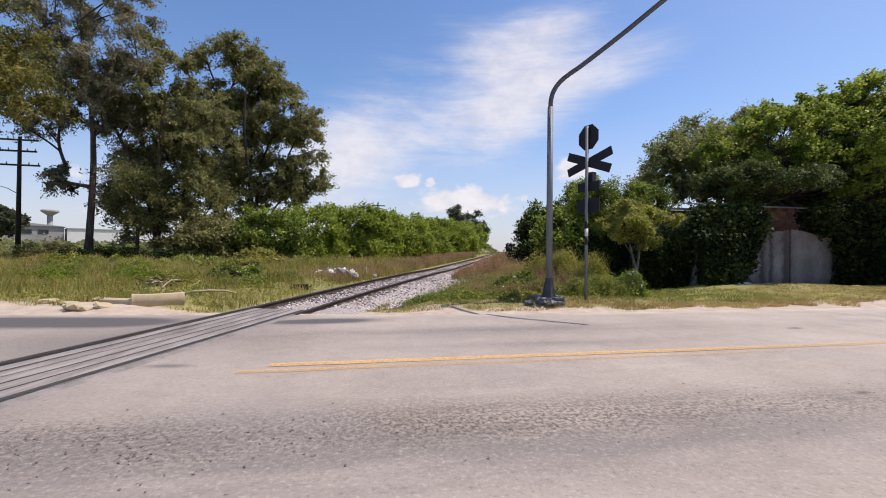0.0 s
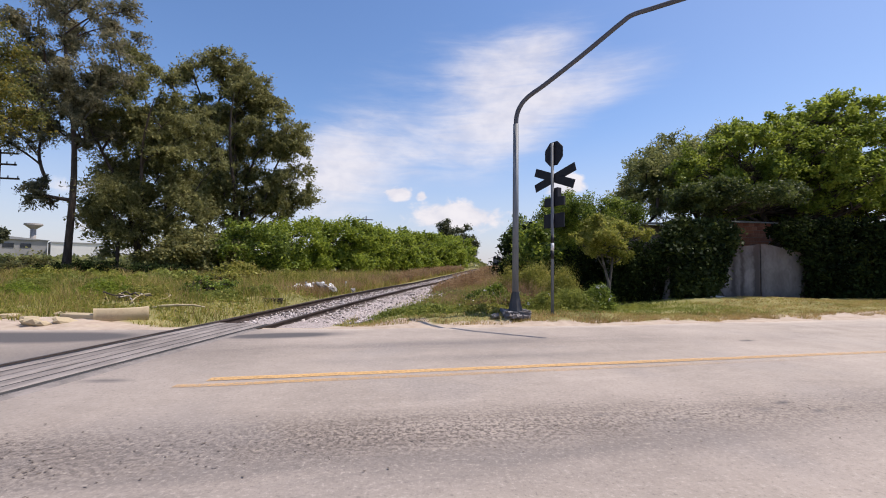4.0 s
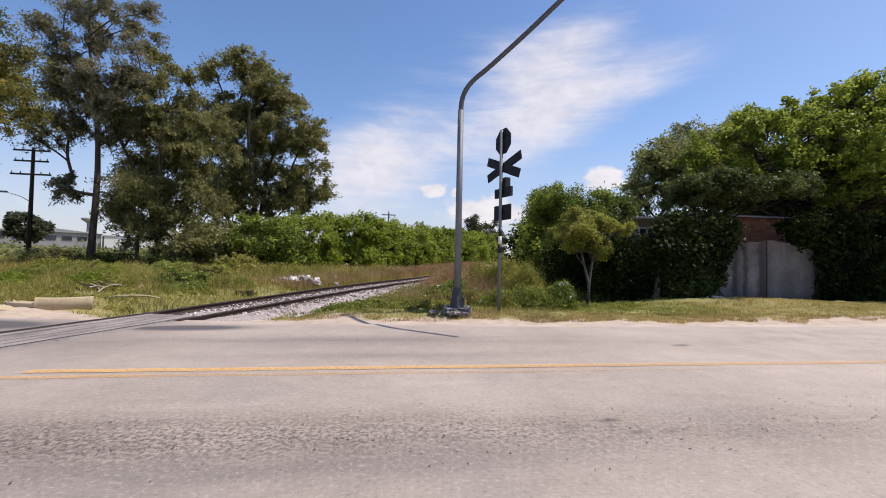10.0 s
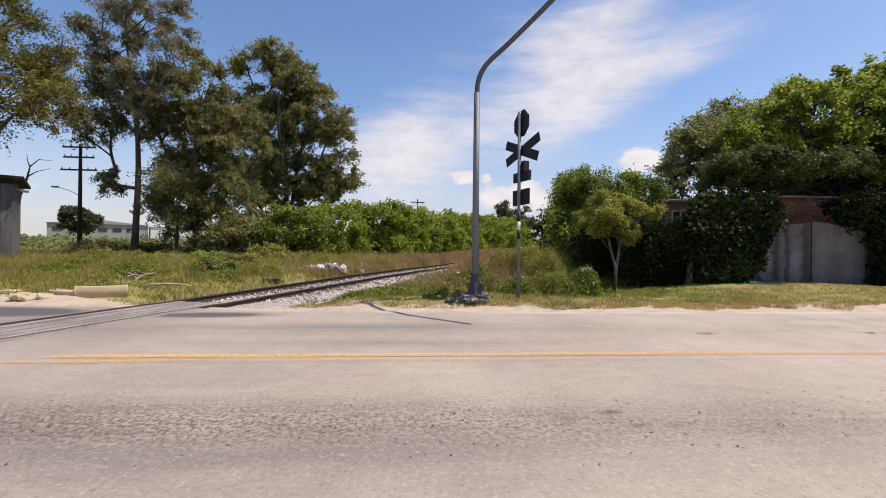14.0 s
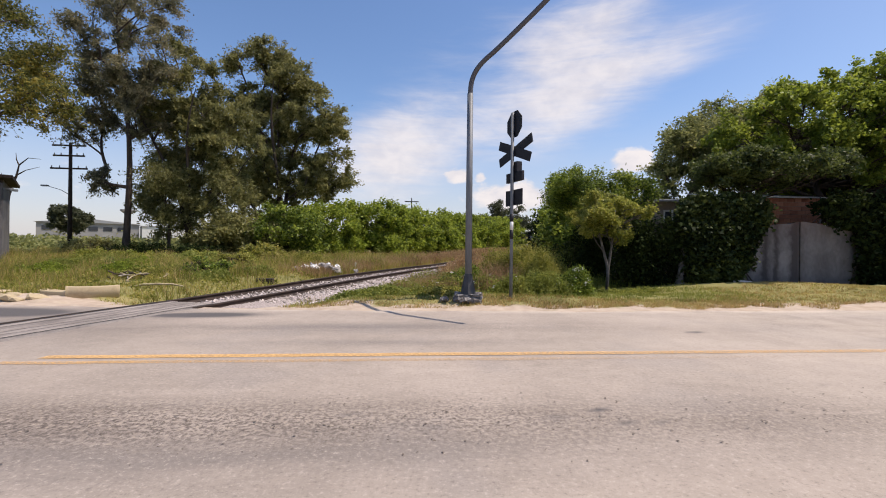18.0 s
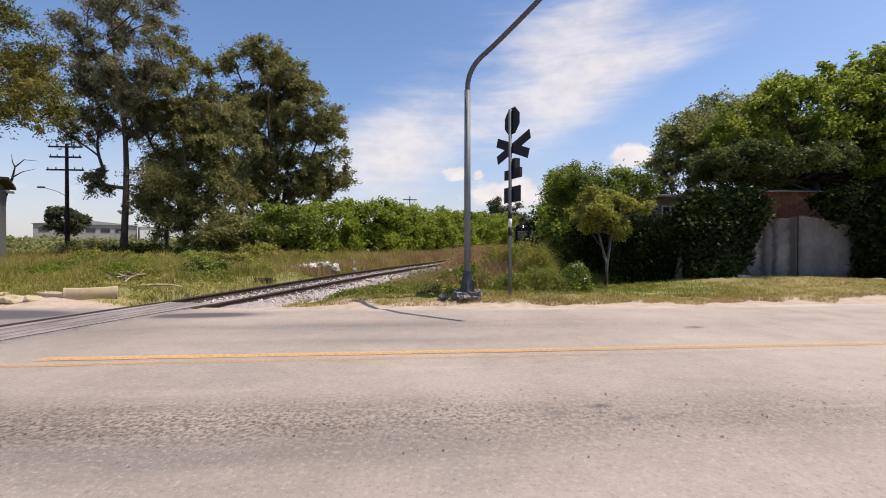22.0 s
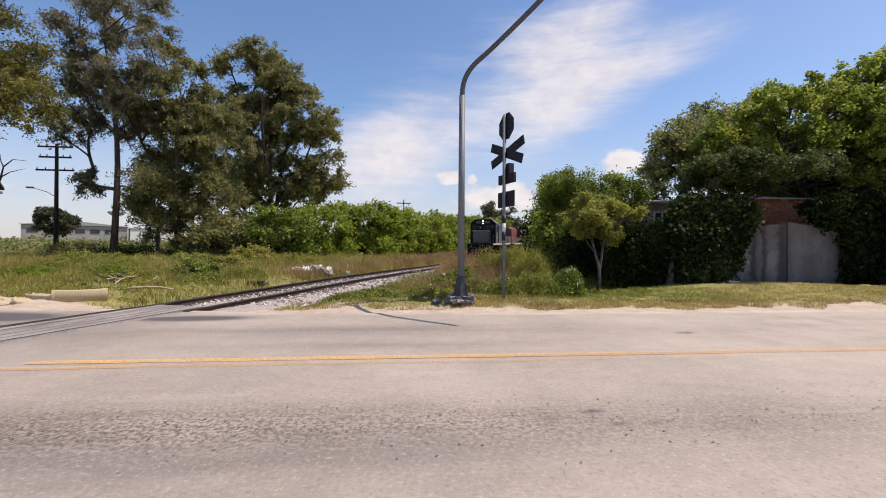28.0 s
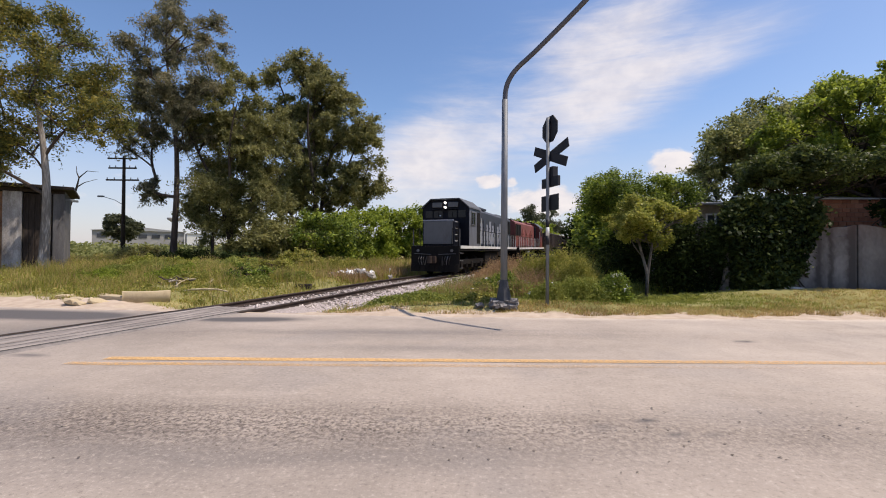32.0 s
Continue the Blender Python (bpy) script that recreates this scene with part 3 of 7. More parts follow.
def build_road():
    rng = np.random.default_rng(5)
    xs = np.concatenate([np.arange(-320, -18, 6.0), np.arange(-18, 22, 0.14), np.arange(22, 330, 6.0)])
    v = np.concatenate([[0.0, 0.02], np.linspace(0.04, 0.96, 120), [0.98, 1.0]])
    X = np.repeat(xs[:, None], len(v), 1)
    far, near = road_far(xs), road_near(xs)
    jag = np.convolve(rng.normal(size=len(xs)), np.ones(5) / 5, "same") * 0.09
    Y = near[:, None] * (1 - v) + (far + jag)[:, None] * v
    Z = 0.004 * np.sin(X * 0.7) * np.sin(Y) + 0.0 * X
    Z[:, 0] = -0.07
    Z[:, -1] = -0.045
    n, k = X.shape
    i = np.arange(n - 1)[:, None] * k + np.arange(k - 1)[None]
    F = np.stack([i, i + k, i + k + 1, i + 1], -1).reshape(-1, 4)
    me = fast_mesh("road", np.stack([X, Y, Z], -1).reshape(-1, 3), F)
    x, y = X.ravel(), Y.ravel()
    s = y - 5.65 - 0.15 * x          # offset from the centre line
    wear = np.exp(-((s + 2.15 + 0.02 * (x + 2)) / 0.5) ** 2) * (1.0 - 0.62 / (1 + np.exp(-(x - 0.3) / 1.1))) * 1.0
    wear = np.maximum(wear, 0.25 * np.exp(-((s - 1.9) / 0.5) ** 2))
    # smooth dark bands: rubber beside the wheel track, old repair along the far lane
    grime = 0.75 * np.exp(-((s + 2.75) / 0.42) ** 2) / (1 + np.exp((x - 0.8) / 1.2))
    grime = np.maximum(grime, 0.8 * np.exp(-((s - 2.05 - 0.03 * x) / 0.42) ** 2) * np.exp(-((x + 1.8) / 2.6) ** 2))
    grime = np.maximum(grime, 0.6 * np.exp(-((s - 0.75) / 0.22) ** 2) * np.exp(-((x + 1.2) / 2.2) ** 2))
    e = road_far(x) - y
    tx = track_x(np.clip(y, -60, 260))
    tar = 2.4 * np.exp(-((x - tx - 1.7) / 0.85) ** 2 - ((e - 1.05 + 0.12 * (x - tx - 1.7)) / 0.27) ** 2)
    tar = np.maximum(tar, 2.2 * np.exp(-((x - tx + 3.2) / 2.2) ** 4 - ((e - 1.15) / 0.55) ** 2))
    tar = np.maximum(tar, 0.45 * np.exp(-((x - tx + 0.6) / 2.2) ** 2))
    tar = np.maximum(tar, 0.9 * np.exp(-((x + 6.05) / 0.35) ** 2 - ((y - 4.9) / 0.1) ** 2))
    for px, py, w in ((1.08, 3.67, 0.07), (1.48, 3.9, 0.055), (1.6, 3.6, 0.05), (0.11, 3.35, 0.065), (1.93, 3.68, 0.05), (4.08, 7.7, 0.14), (3.93, 4.87, 0.06), (-0.59, 3.56, 0.05), (2.95, 3.68, 0.05)):
        tar = np.maximum(tar, 1.3 * np.exp(-((x - px) / w) ** 2 - ((y - py - 0.15 * (x - px)) / (w * 0.55)) ** 2))
    # dust along the far edge, plus a paler tone growing to the right
    dust_pale = np.clip(1.2 - e / 0.5, 0, 1) + np.clip((x - 1) / 12, 0, 0.5)
    for nm, val in (("wear", wear), ("tar", tar), ("dust_pale", dust_pale), ("grime", grime)):
        a = me.attributes.new(nm, "FLOAT", "POINT")
        a.data.foreach_set("value", np.clip(val, 0, 1).astype(np.float32))
    ob = link_mesh("road", me, asphalt_material(), smooth=True)
    tagged(ob, "sun-bleached worn asphalt road with loose chippings", "road", kind="structure")

    # yellow centre lines, worn through in places
    paint = bpy.data.materials.new("worn_yellow_paint")
    paint.use_nodes = True
    nt = paint.node_tree
    b = nt.nodes["Principled BSDF"]
    b.inputs["Roughness"].default_value = 0.8
    b.inputs["Base Color"].default_value = (0.62, 0.375, 0.15, 1)
    tc = nt.nodes.new("ShaderNodeTexCoord")
    at = nt.nodes.new("ShaderNodeAttribute")
    at.attribute_name = "fade"
    nz = nt.nodes.new("ShaderNodeTexNoise")
    nz.inputs["Scale"].default_value, nz.inputs["Detail"].default_value, nz.inputs["Roughness"].default_value = 26, 6, 0.75
    nt.links.new(tc.outputs["Object"], nz.inputs["Vector"])
    sb = nt.nodes.new("ShaderNodeMath")
    sb.operation = "SUBTRACT"
    nt.links.new(nz.outputs["Fac"], sb.inputs[0])
    nt.links.new(at.outputs["Fac"], sb.inputs[1])
    mr = nt.nodes.new("ShaderNodeMapRange")
    mr.inputs[1].default_value, mr.inputs[2].default_value = -0.26, 0.26
    nt.links.new(sb.outputs[0], mr.inputs[0])
    tr = nt.nodes.new("ShaderNodeBsdfTransparent")
    mx = nt.nodes.new("ShaderNodeMixShader")
    nt.links.new(mr.outputs[0], mx.inputs[0])
    nt.links.new(tr.outputs[0], mx.inputs[1])
    nt.links.new(b.outputs[0], mx.inputs[2])
    nt.links.new(mx.outputs[0], nt.nodes["Material Output"].inputs[0])
    for off, x0 in ((0.0, -4.85), (-0.27, -5.1)):
        xs = np.arange(x0, 70, 0.3)
        yc = 5.66 + 0.155 * xs + off + np.where(xs > 8, 0.0025 * (xs - 8) ** 2, 0)
        jit = rng.normal(size=len(xs)) * 0.006
        hw = 0.062 if off else 0.078
        V = np.stack([np.repeat(xs, 2), np.stack([yc - hw + jit, yc + hw + jit], 1).ravel(), np.full(2 * len(xs), 0.008)], 1)
        i = np.arange(len(xs) - 1)[:, None] * 2
        F = i + np.array([[0, 2, 3, 1]])
        me = fast_mesh("centre_line", V, F)
        fade = np.interp(xs, [-5, -4, 0, 3, 8, 30], [0.42, 0.36, 0.41, 0.52, 0.61, 0.66]) + np.where(xs < -3.5, 0.13, 0.22) * (1.0 if off else 0.0)
        a = me.attributes.new("fade", "FLOAT", "POINT")
        a.data.foreach_set("value", np.repeat(fade, 2).astype(np.float32))
        ob = link_mesh("centre_line", me, paint)
        tagged(ob, "faded yellow centre line painted on the asphalt", "road marking", kind="structure")


build_ground()
build_road()

# ---------- railway ----------
track = thing("railway_track", "rusty single railway line on pale stone ballast", "railway track", kind="structure")
GAUGE = 1.435


def sweep(profile, ys, dx):
    """A profile of (across, up) swept along the track at dx from its centre."""
    cx = track_x(ys)
    cz = track_z(ys)
    sl = np.gradient(cx, ys)
    nrm = np.sqrt(1 + sl**2)
    ax, ay = 1 / nrm, -sl / nrm
    pr = np.asarray(profile, float)
    n, k = len(ys), len(pr)
    off = dx + pr[:, 0]
    V = np.empty((n, k, 3))
    V[..., 0] = cx[:, None] + off[None] * ax[:, None]
    V[..., 1] = ys[:, None] + off[None] * ay[:, None]
    V[..., 2] = cz[:, None] + pr[None, :, 1]
    i = np.arange(n - 1)[:, None] * k
    j = np.arange(k)[None]
    F = np.stack([i + j, i + (j + 1) % k, i + k + (j + 1) % k, i + k + j], -1).reshape(-1, 4)
    return V.reshape(-1, 3), F


RAIL_PROFILE = [(-0.065, -0.15), (0.065, -0.15), (0.065, -0.135), (0.012, -0.115), (0.012, -0.045), (0.035, -0.035), (0.035, 0.0), (-0.035, 0.0), (-0.035, -0.035), (-0.012, -0.045), (-0.012, -0.115), (-0.065, -0.135)]


M_BED = material("ballast_bed_stone", [(0.13, 0.11, 0.10), (0.33, 0.285, 0.27), (0.52, 0.46, 0.44)], 0.95, 0, 22, 70, 0.9, 0.03)


def build_track():
    ys = np.concatenate([np.arange(-60, 0, 3.0), np.arange(0, 45, 0.5), np.arange(45, 250, 3.0)])
    for sgn in (-1, 1):
        dx = sgn * (GAUGE + 0.07) / 2
        V, F = sweep(RAIL_PROFILE, ys, dx)
        link_mesh("rail", fast_mesh("rail", V, F), M_RAIL, track, "rusty steel rail")
        V, F = sweep([(-0.028, 0.002), (0.028, 0.002), (0.028, 0.006), (-0.028, 0.006)], ys, dx)
        link_mesh("rail_head", fast_mesh("rail_head", V, F), M_RAILTOP, track, "wheel-polished top of the rail")
    # ballast bed
    by = np.concatenate([np.arange(-60, 0, 4.0), np.arange(9.2, 45, 0.4), np.arange(45, 250, 4.0)])
    for seg in (by[by < 0], by[by > 9]):
        rng = np.random.default_rng(8)
        prof = [(-2.1, -0.45), (-1.5, -0.24), (-0.85, -0.15), (-0.66, -0.165), (0, -0.15), (0.66, -0.165), (0.85, -0.15), (1.5, -0.22), (2.3, -0.45), (0, -0.6)]
        V, F = sweep(prof, seg, 0)
        V[:, 2] += rng.normal(size=len(V)) * 0.012 + 0.05 * np.clip((12.5 - V[:, 1]) / 3, 0, 1)
        link_mesh("ballast_bed", fast_mesh("ballast_bed", V, F), M_BED, track, "bed of pale crushed stone")
    # sleepers
    bm = boxes((-1.1, 1.1, -0.11, 0.11, -0.25, -0.045), bevel=0.012)
    first = None
    for y in np.arange(9.8, 70, 0.62):
        sl = float(track_x(y + 0.5) - track_x(y - 0.5))
        m = pose(float(track_x(y)), y, float(track_z(y)) - 0.10, 0, 0, -math.degrees(math.atan(sl)) + random.uniform(-1, 1))
        if first is None:
            first = part("sleeper", bm, M_SLEEPER, track, "weathered timber sleeper")
            ob = first
        else:
            ob = new("sleeper", first.data)
            ob.parent = track
        ob.matrix_basis = m
    # loose stones
    rng = np.random.default_rng(11)
    n = 9000
    y = 9.4 + 36 * rng.random(n) ** 1.7
    o = rng.normal(size=n) * 0.95 + 0.35
    keep = (np.abs(o) < 2.6) & ((np.abs(o) > 0.8) | (rng.random(n) < 0.35))
    y, o = y[keep], o[keep]
    n = len(y)
    z = track_z(y) + np.interp(np.abs(o), [0, 0.8, 1.5, 2.4, 3], [-0.135, -0.14, -0.21, -0.38, -0.42])
    c = np.stack([track_x(y) + o, y, z], 1)
    r = rng.uniform(0.02, 0.048, (n, 1, 1))
    # stones spilt over the ground towards the lamp post
    k = 9000
    y2 = 11.2 + 12 * rng.random(k)
    o2 = 1.9 + np.abs(rng.normal(size=k)) * np.interp(y2, [11, 13, 16, 23], [0.4, 0.9, 1.1, 0.6])
    x2 = track_x(y2) + o2
    ok = (o2 < 4.6) & (x2 < -0.6)
    c = np.concatenate([c, np.stack([x2, y2, ground_z(x2, y2) + 0.015], 1)[ok]])
    n = len(c)
    r = rng.uniform(0.025, 0.06, (n, 1, 1))
    octa = np.array([[1, 0, 0], [0, 1, 0], [-1, 0, 0], [0, -1, 0], [0, 0, 0.8], [0, 0, -0.8]], float)
    v = octa[None] * r * rng.uniform(0.6, 1.4, (n, 6, 1))
    a = rng.uniform(0, 6.28, n)
    ca, sa = np.cos(a)[:, None], np.sin(a)[:, None]
    v = np.stack([v[..., 0] * ca - v[..., 1] * sa, v[..., 0] * sa + v[..., 1] * ca, v[..., 2]], -1) + c[:, None]
    tri = np.array([[0, 1, 4], [1, 2, 4], [2, 3, 4], [3, 0, 4], [1, 0, 5], [2, 1, 5], [3, 2, 5], [0, 3, 5]])
    F = (np.arange(n)[:, None, None] * 6 + tri[None]).reshape(-1, 3)
    ob = link_mesh("ballast_stones", fast_mesh("ballast_stones", v.reshape(-1, 3), F), M_BALLAST)
    tagged(ob, "loose pale crushed stones along the rails", "gravel", kind="stuff")
    # level crossing: planks and old guard rails set in the road
    crossing = thing("level_crossing", "worn level crossing of grey boards between guard rails", "level crossing", kind="structure")
    yy = np.arange(-2, 10.4, 0.4)
    M_PLANK = material("worn_crossing_board", [(0.12, 0.105, 0.097), (0.205, 0.18, 0.166), (0.32, 0.285, 0.264)], 0.9, 0, 1.5, 25, 0.5, 0.01, objrand=0.25, stretch=(3, 0.5, 3))
    for o, w, top in ((-0.49, 0.18, 0.0), (-0.245, 0.2, -0.004), (0.0, 0.19, 0.002), (0.245, 0.205, -0.003), (0.495, 0.2, -0.002)):
        V, F = sweep([(-w / 2, -0.1), (w / 2, -0.1), (w / 2, top - 0.006), (w / 2 - 0.01, top), (-w / 2 + 0.01, top), (-w / 2, top - 0.006)], yy, o)
        link_mesh("board", fast_mesh("board", V, F), M_PLANK, crossing)
    mlip = material("patched_asphalt", [(0.12, 0.107, 0.10), (0.20, 0.178, 0.164), (0.29, 0.256, 0.238)], 0.9, 0, 3, 40, 0.5, 0.01)
    yl = np.arange(-2, 9.3, 0.35)
    V, F = sweep([(-0.012, -0.08), (0.16, -0.08), (0.16, -0.03), (0.09, -0.006), (0.0, 0.0075), (-0.012, 0.0065)], yl, 0.765)
    V[:, 0] += np.repeat(np.random.default_rng(21).normal(size=len(yl)) * 0.008, 6)
    link_mesh("asphalt_lip", fast_mesh("asphalt_lip", V, F), mlip, crossing, "lip of patched asphalt against the rail")
    V, F = sweep([(-0.70, -0.09), (0.70, -0.09), (0.70, -0.008), (-0.70, -0.008)], yy, 0)
    link_mesh("crossing_bed", fast_mesh("crossing_bed", V, F), M_CABLE, crossing, "dark gaps between the boards")


build_track()


# ---------- street lamp and crossing sign ----------
M_FOOTING = material("dark_crumbling_concrete", [(0.06, 0.056, 0.055), (0.18, 0.17, 0.168), (0.38, 0.36, 0.345)], 0.95, 0, 7, 45, 0.9, 0.03)


M_FLARE = material("dark_painted_steel", [(0.045, 0.047, 0.05), (0.075, 0.077, 0.082)], 0.6, 0.2, 5, 40, 0.2)


def build_lamp():
    x, y = 0.18, 10.73
    g = float(ground_z(x, y))
    lamp = thing("street_lamp", "tall grey steel street lamp post with bare bent arm", "street lamp", (x, y, g))
    bm = bmesh.new()
    cyl(bm, (0, 0, 0.60), (0, 0, 5.19 - g), 0.085, 0.072, 16)
    part("pole", bm, M_POLE, lamp, smooth=True)
    part("base_flare", cyl(bmesh.new(), (0, 0, 0.12), (0, 0, 0.62), 0.19, 0.09, 8), M_FLARE, lamp, "dark flared steel base")
    s = Soup()
    pts = [(0, 5.1), (0.02, 5.42), (0.11, 5.67), (0.30, 5.88), (0.70, 6.13), (1.46, 6.66), (2.18, 7.20), (2.40, 7.33), (2.75, 7.36), (3.45, 7.41), (3.75, 7.43)]
    P = np.array([(a, -0.66 * a, b - g) for a, b in pts])
    t = np.linspace(0, len(P) - 1, 60)
    P = np.stack([smooth_interp(t, np.arange(len(P)), P[:, i]) for i in range(3)], 1)
    s.tube(P, np.interp(t, [0, 10], [0.062, 0.052]), 12)
    link_mesh("arm", s.mesh("arm"), M_ARM, lamp, "bent steel arm", True)
    bm = bmesh.new()
    rng = random.Random(4)
    box(bm, -0.31, 0.31, -0.30, 0.30, -0.1, 0.13, 0.03)
    bmesh.ops.subdivide_edges(bm, edges=bm.edges[:], cuts=2, use_grid_fill=True)
    for v in bm.verts:
        k = 0.5 if abs(v.co.x) < 0.2 and abs(v.co.y) < 0.2 else 1.0
        v.co += Vector((rng.uniform(-1, 1), rng.uniform(-1, 1), rng.uniform(-1, 0.6))) * 0.06 * k
    part("footing", bm, M_FOOTING, lamp, "crumbling concrete footing")
    for i in range(8):
        r = rng.uniform(0.06, 0.13)
        bm = boxes((-0.5, 0.5, -0.5, 0.5, -0.5, 0.5), bevel=0.08)
        for v in bm.verts:
            v.co *= rng.uniform(0.8, 1.2)
        m = pose(rng.uniform(-0.75, 0.4), -0.27 - rng.random() * 0.16, 0.02, rng.uniform(-30, 30), rng.uniform(-30, 30), rng.uniform(0, 90)) @ Matrix.Diagonal((r * 1.6, r, r * 0.7, 1))
        bmesh.ops.transform(bm, matrix=m, verts=bm.verts)
        part("rubble_piece", bm, M_FOOTING, lamp)


build_lamp()


def build_sign():
    x, y = 1.24, 10.97
    g = float(ground_z(x, y))
    sgn = thing("crossing_sign", "railway crossing signal post with black-backed boards seen from behind", "crossing sign", (x, y, g), -62)
    # local -y is the back that faces the road
    bm = cyl(bmesh.new(), (0, 0, -0.2), (0, 0, 4.78 - g), 0.042, 0.042, 14)
    part("post", bm, M_POLE, sgn, smooth=True)
    for z0, z1, mt, nm in ((2.06, 2.255, M_BLACK, "black_band"), (1.855, 2.058, M_WHITEPAINT, "white_band"), (1.63, 1.853, M_BLACK, "black_band")):
        part(nm, cyl(bmesh.new(), (0, 0, z0 - g), (0, 0, z1 - g), 0.045, 0.045, 14), mt, sgn, smooth=True)
    r = 0.325 / math.cos(math.pi / 8)
    o = [(r * math.cos(math.pi / 8 + i * math.pi / 4), 4.495 - g + r * math.sin(math.pi / 8 + i * math.pi / 4)) for i in range(8)]
    part("octagon_board", prism(bmesh.new(), o, 0.045, 0.065), M_BLACK, sgn)
    for a in (21, -14.5):
        bm = boxes((-0.76, 0.76, -0.01, 0.01, -0.115, 0.115), bevel=0.004)
        ob = part("cross_blade", bm, M_BLACK, sgn)
        ob.matrix_basis = pose(0, 0.055 if a > 0 else 0.078, 3.83 - g, 0, a, 0)
    bm = boxes((-0.36, 0.36, 0.05, 0.12, 3.06 - g, 3.30 - g), (-0.10, 0.14, 0.05, 0.2, 3.30 - g, 3.56 - g), bevel=0.01)
    part("bell_box", bm, M_BLACK, sgn, "black bell housing")
    bm = boxes((-0.37, 0.37, 0.05, 0.075, 2.47 - g, 2.86 - g), bevel=0.006)
    part("light_backplate", bm, M_BLACK, sgn)
    for s in (-1, 1):
        lit = part("signal_light", cyl(bmesh.new(), (s * 0.19, 0.076, 2.665 - g), (s * 0.19, 0.11, 2.665 - g), 0.10, 0.10, 18), M_BLACK, sgn, "unlit hooded signal light")
        part("lens", cyl(bmesh.new(), (s * 0.19, 0.111, 2.665 - g), (s * 0.19, 0.12, 2.665 - g), 0.09, 0.09, 18), M_REDLENS, lit, "unlit red lens")


build_sign()


# ---------- trees ----------
def branch_out(C, stems, height, r_twig, rng, limbs):
    """Limbs that fork from one another: each clump is joined to the nearest wood below it."""
    nodes = np.concatenate([P[P[:, 2] > height * 0.2] for P, R in stems])
    owner = [-1] * len(nodes)
    near = [np.min(np.linalg.norm(nodes - c[:3], axis=1)) for c in C]
    curves = []
    for k in np.argsort(near):
        b = C[k, :3]
        d = b - nodes
        flat = np.hypot(d[:, 0], d[:, 1])
        cost = np.linalg.norm(d, axis=1) + 2.0 * np.clip(0.7 * flat - d[:, 2], 0, None)
        i = int(np.argmin(cost))
        a = nodes[i]
        m = a + (b - a) * np.array([0.45, 0.45, 0.65]) + rng.normal(size=3) * 0.07 * np.linalg.norm(b - a)
        tt = np.linspace(0, 1, 7)[:, None]
        Q = a * (1 - tt) ** 2 + 2 * m * tt * (1 - tt) + b * tt**2
        curves.append([Q, owner[i], 1])
        nodes = np.concatenate([nodes, Q[2:]])
        owner += [len(curves) - 1] * 5
    for j in range(len(curves) - 1, -1, -1):
        if curves[j][1] >= 0:
            curves[curves[j][1]][2] += curves[j][2]
    for (Q, up, n), k in zip(curves, np.argsort(near)):
        r = r_twig * math.sqrt(n) + 0.015
        limbs.tube(Q, np.linspace(r, r * 0.55 + 0.006 if n > 1 else 0.015, 7), 5)
        for _ in range(4):
            e = Q[-1] + rng.normal(size=3) * C[k, 3] * 0.42
            limbs.tube(np.stack([Q[5], (Q[5] + e) / 2 + rng.normal(size=3) * 0.08, e]), [0.02, 0.014, 0.008], 4)


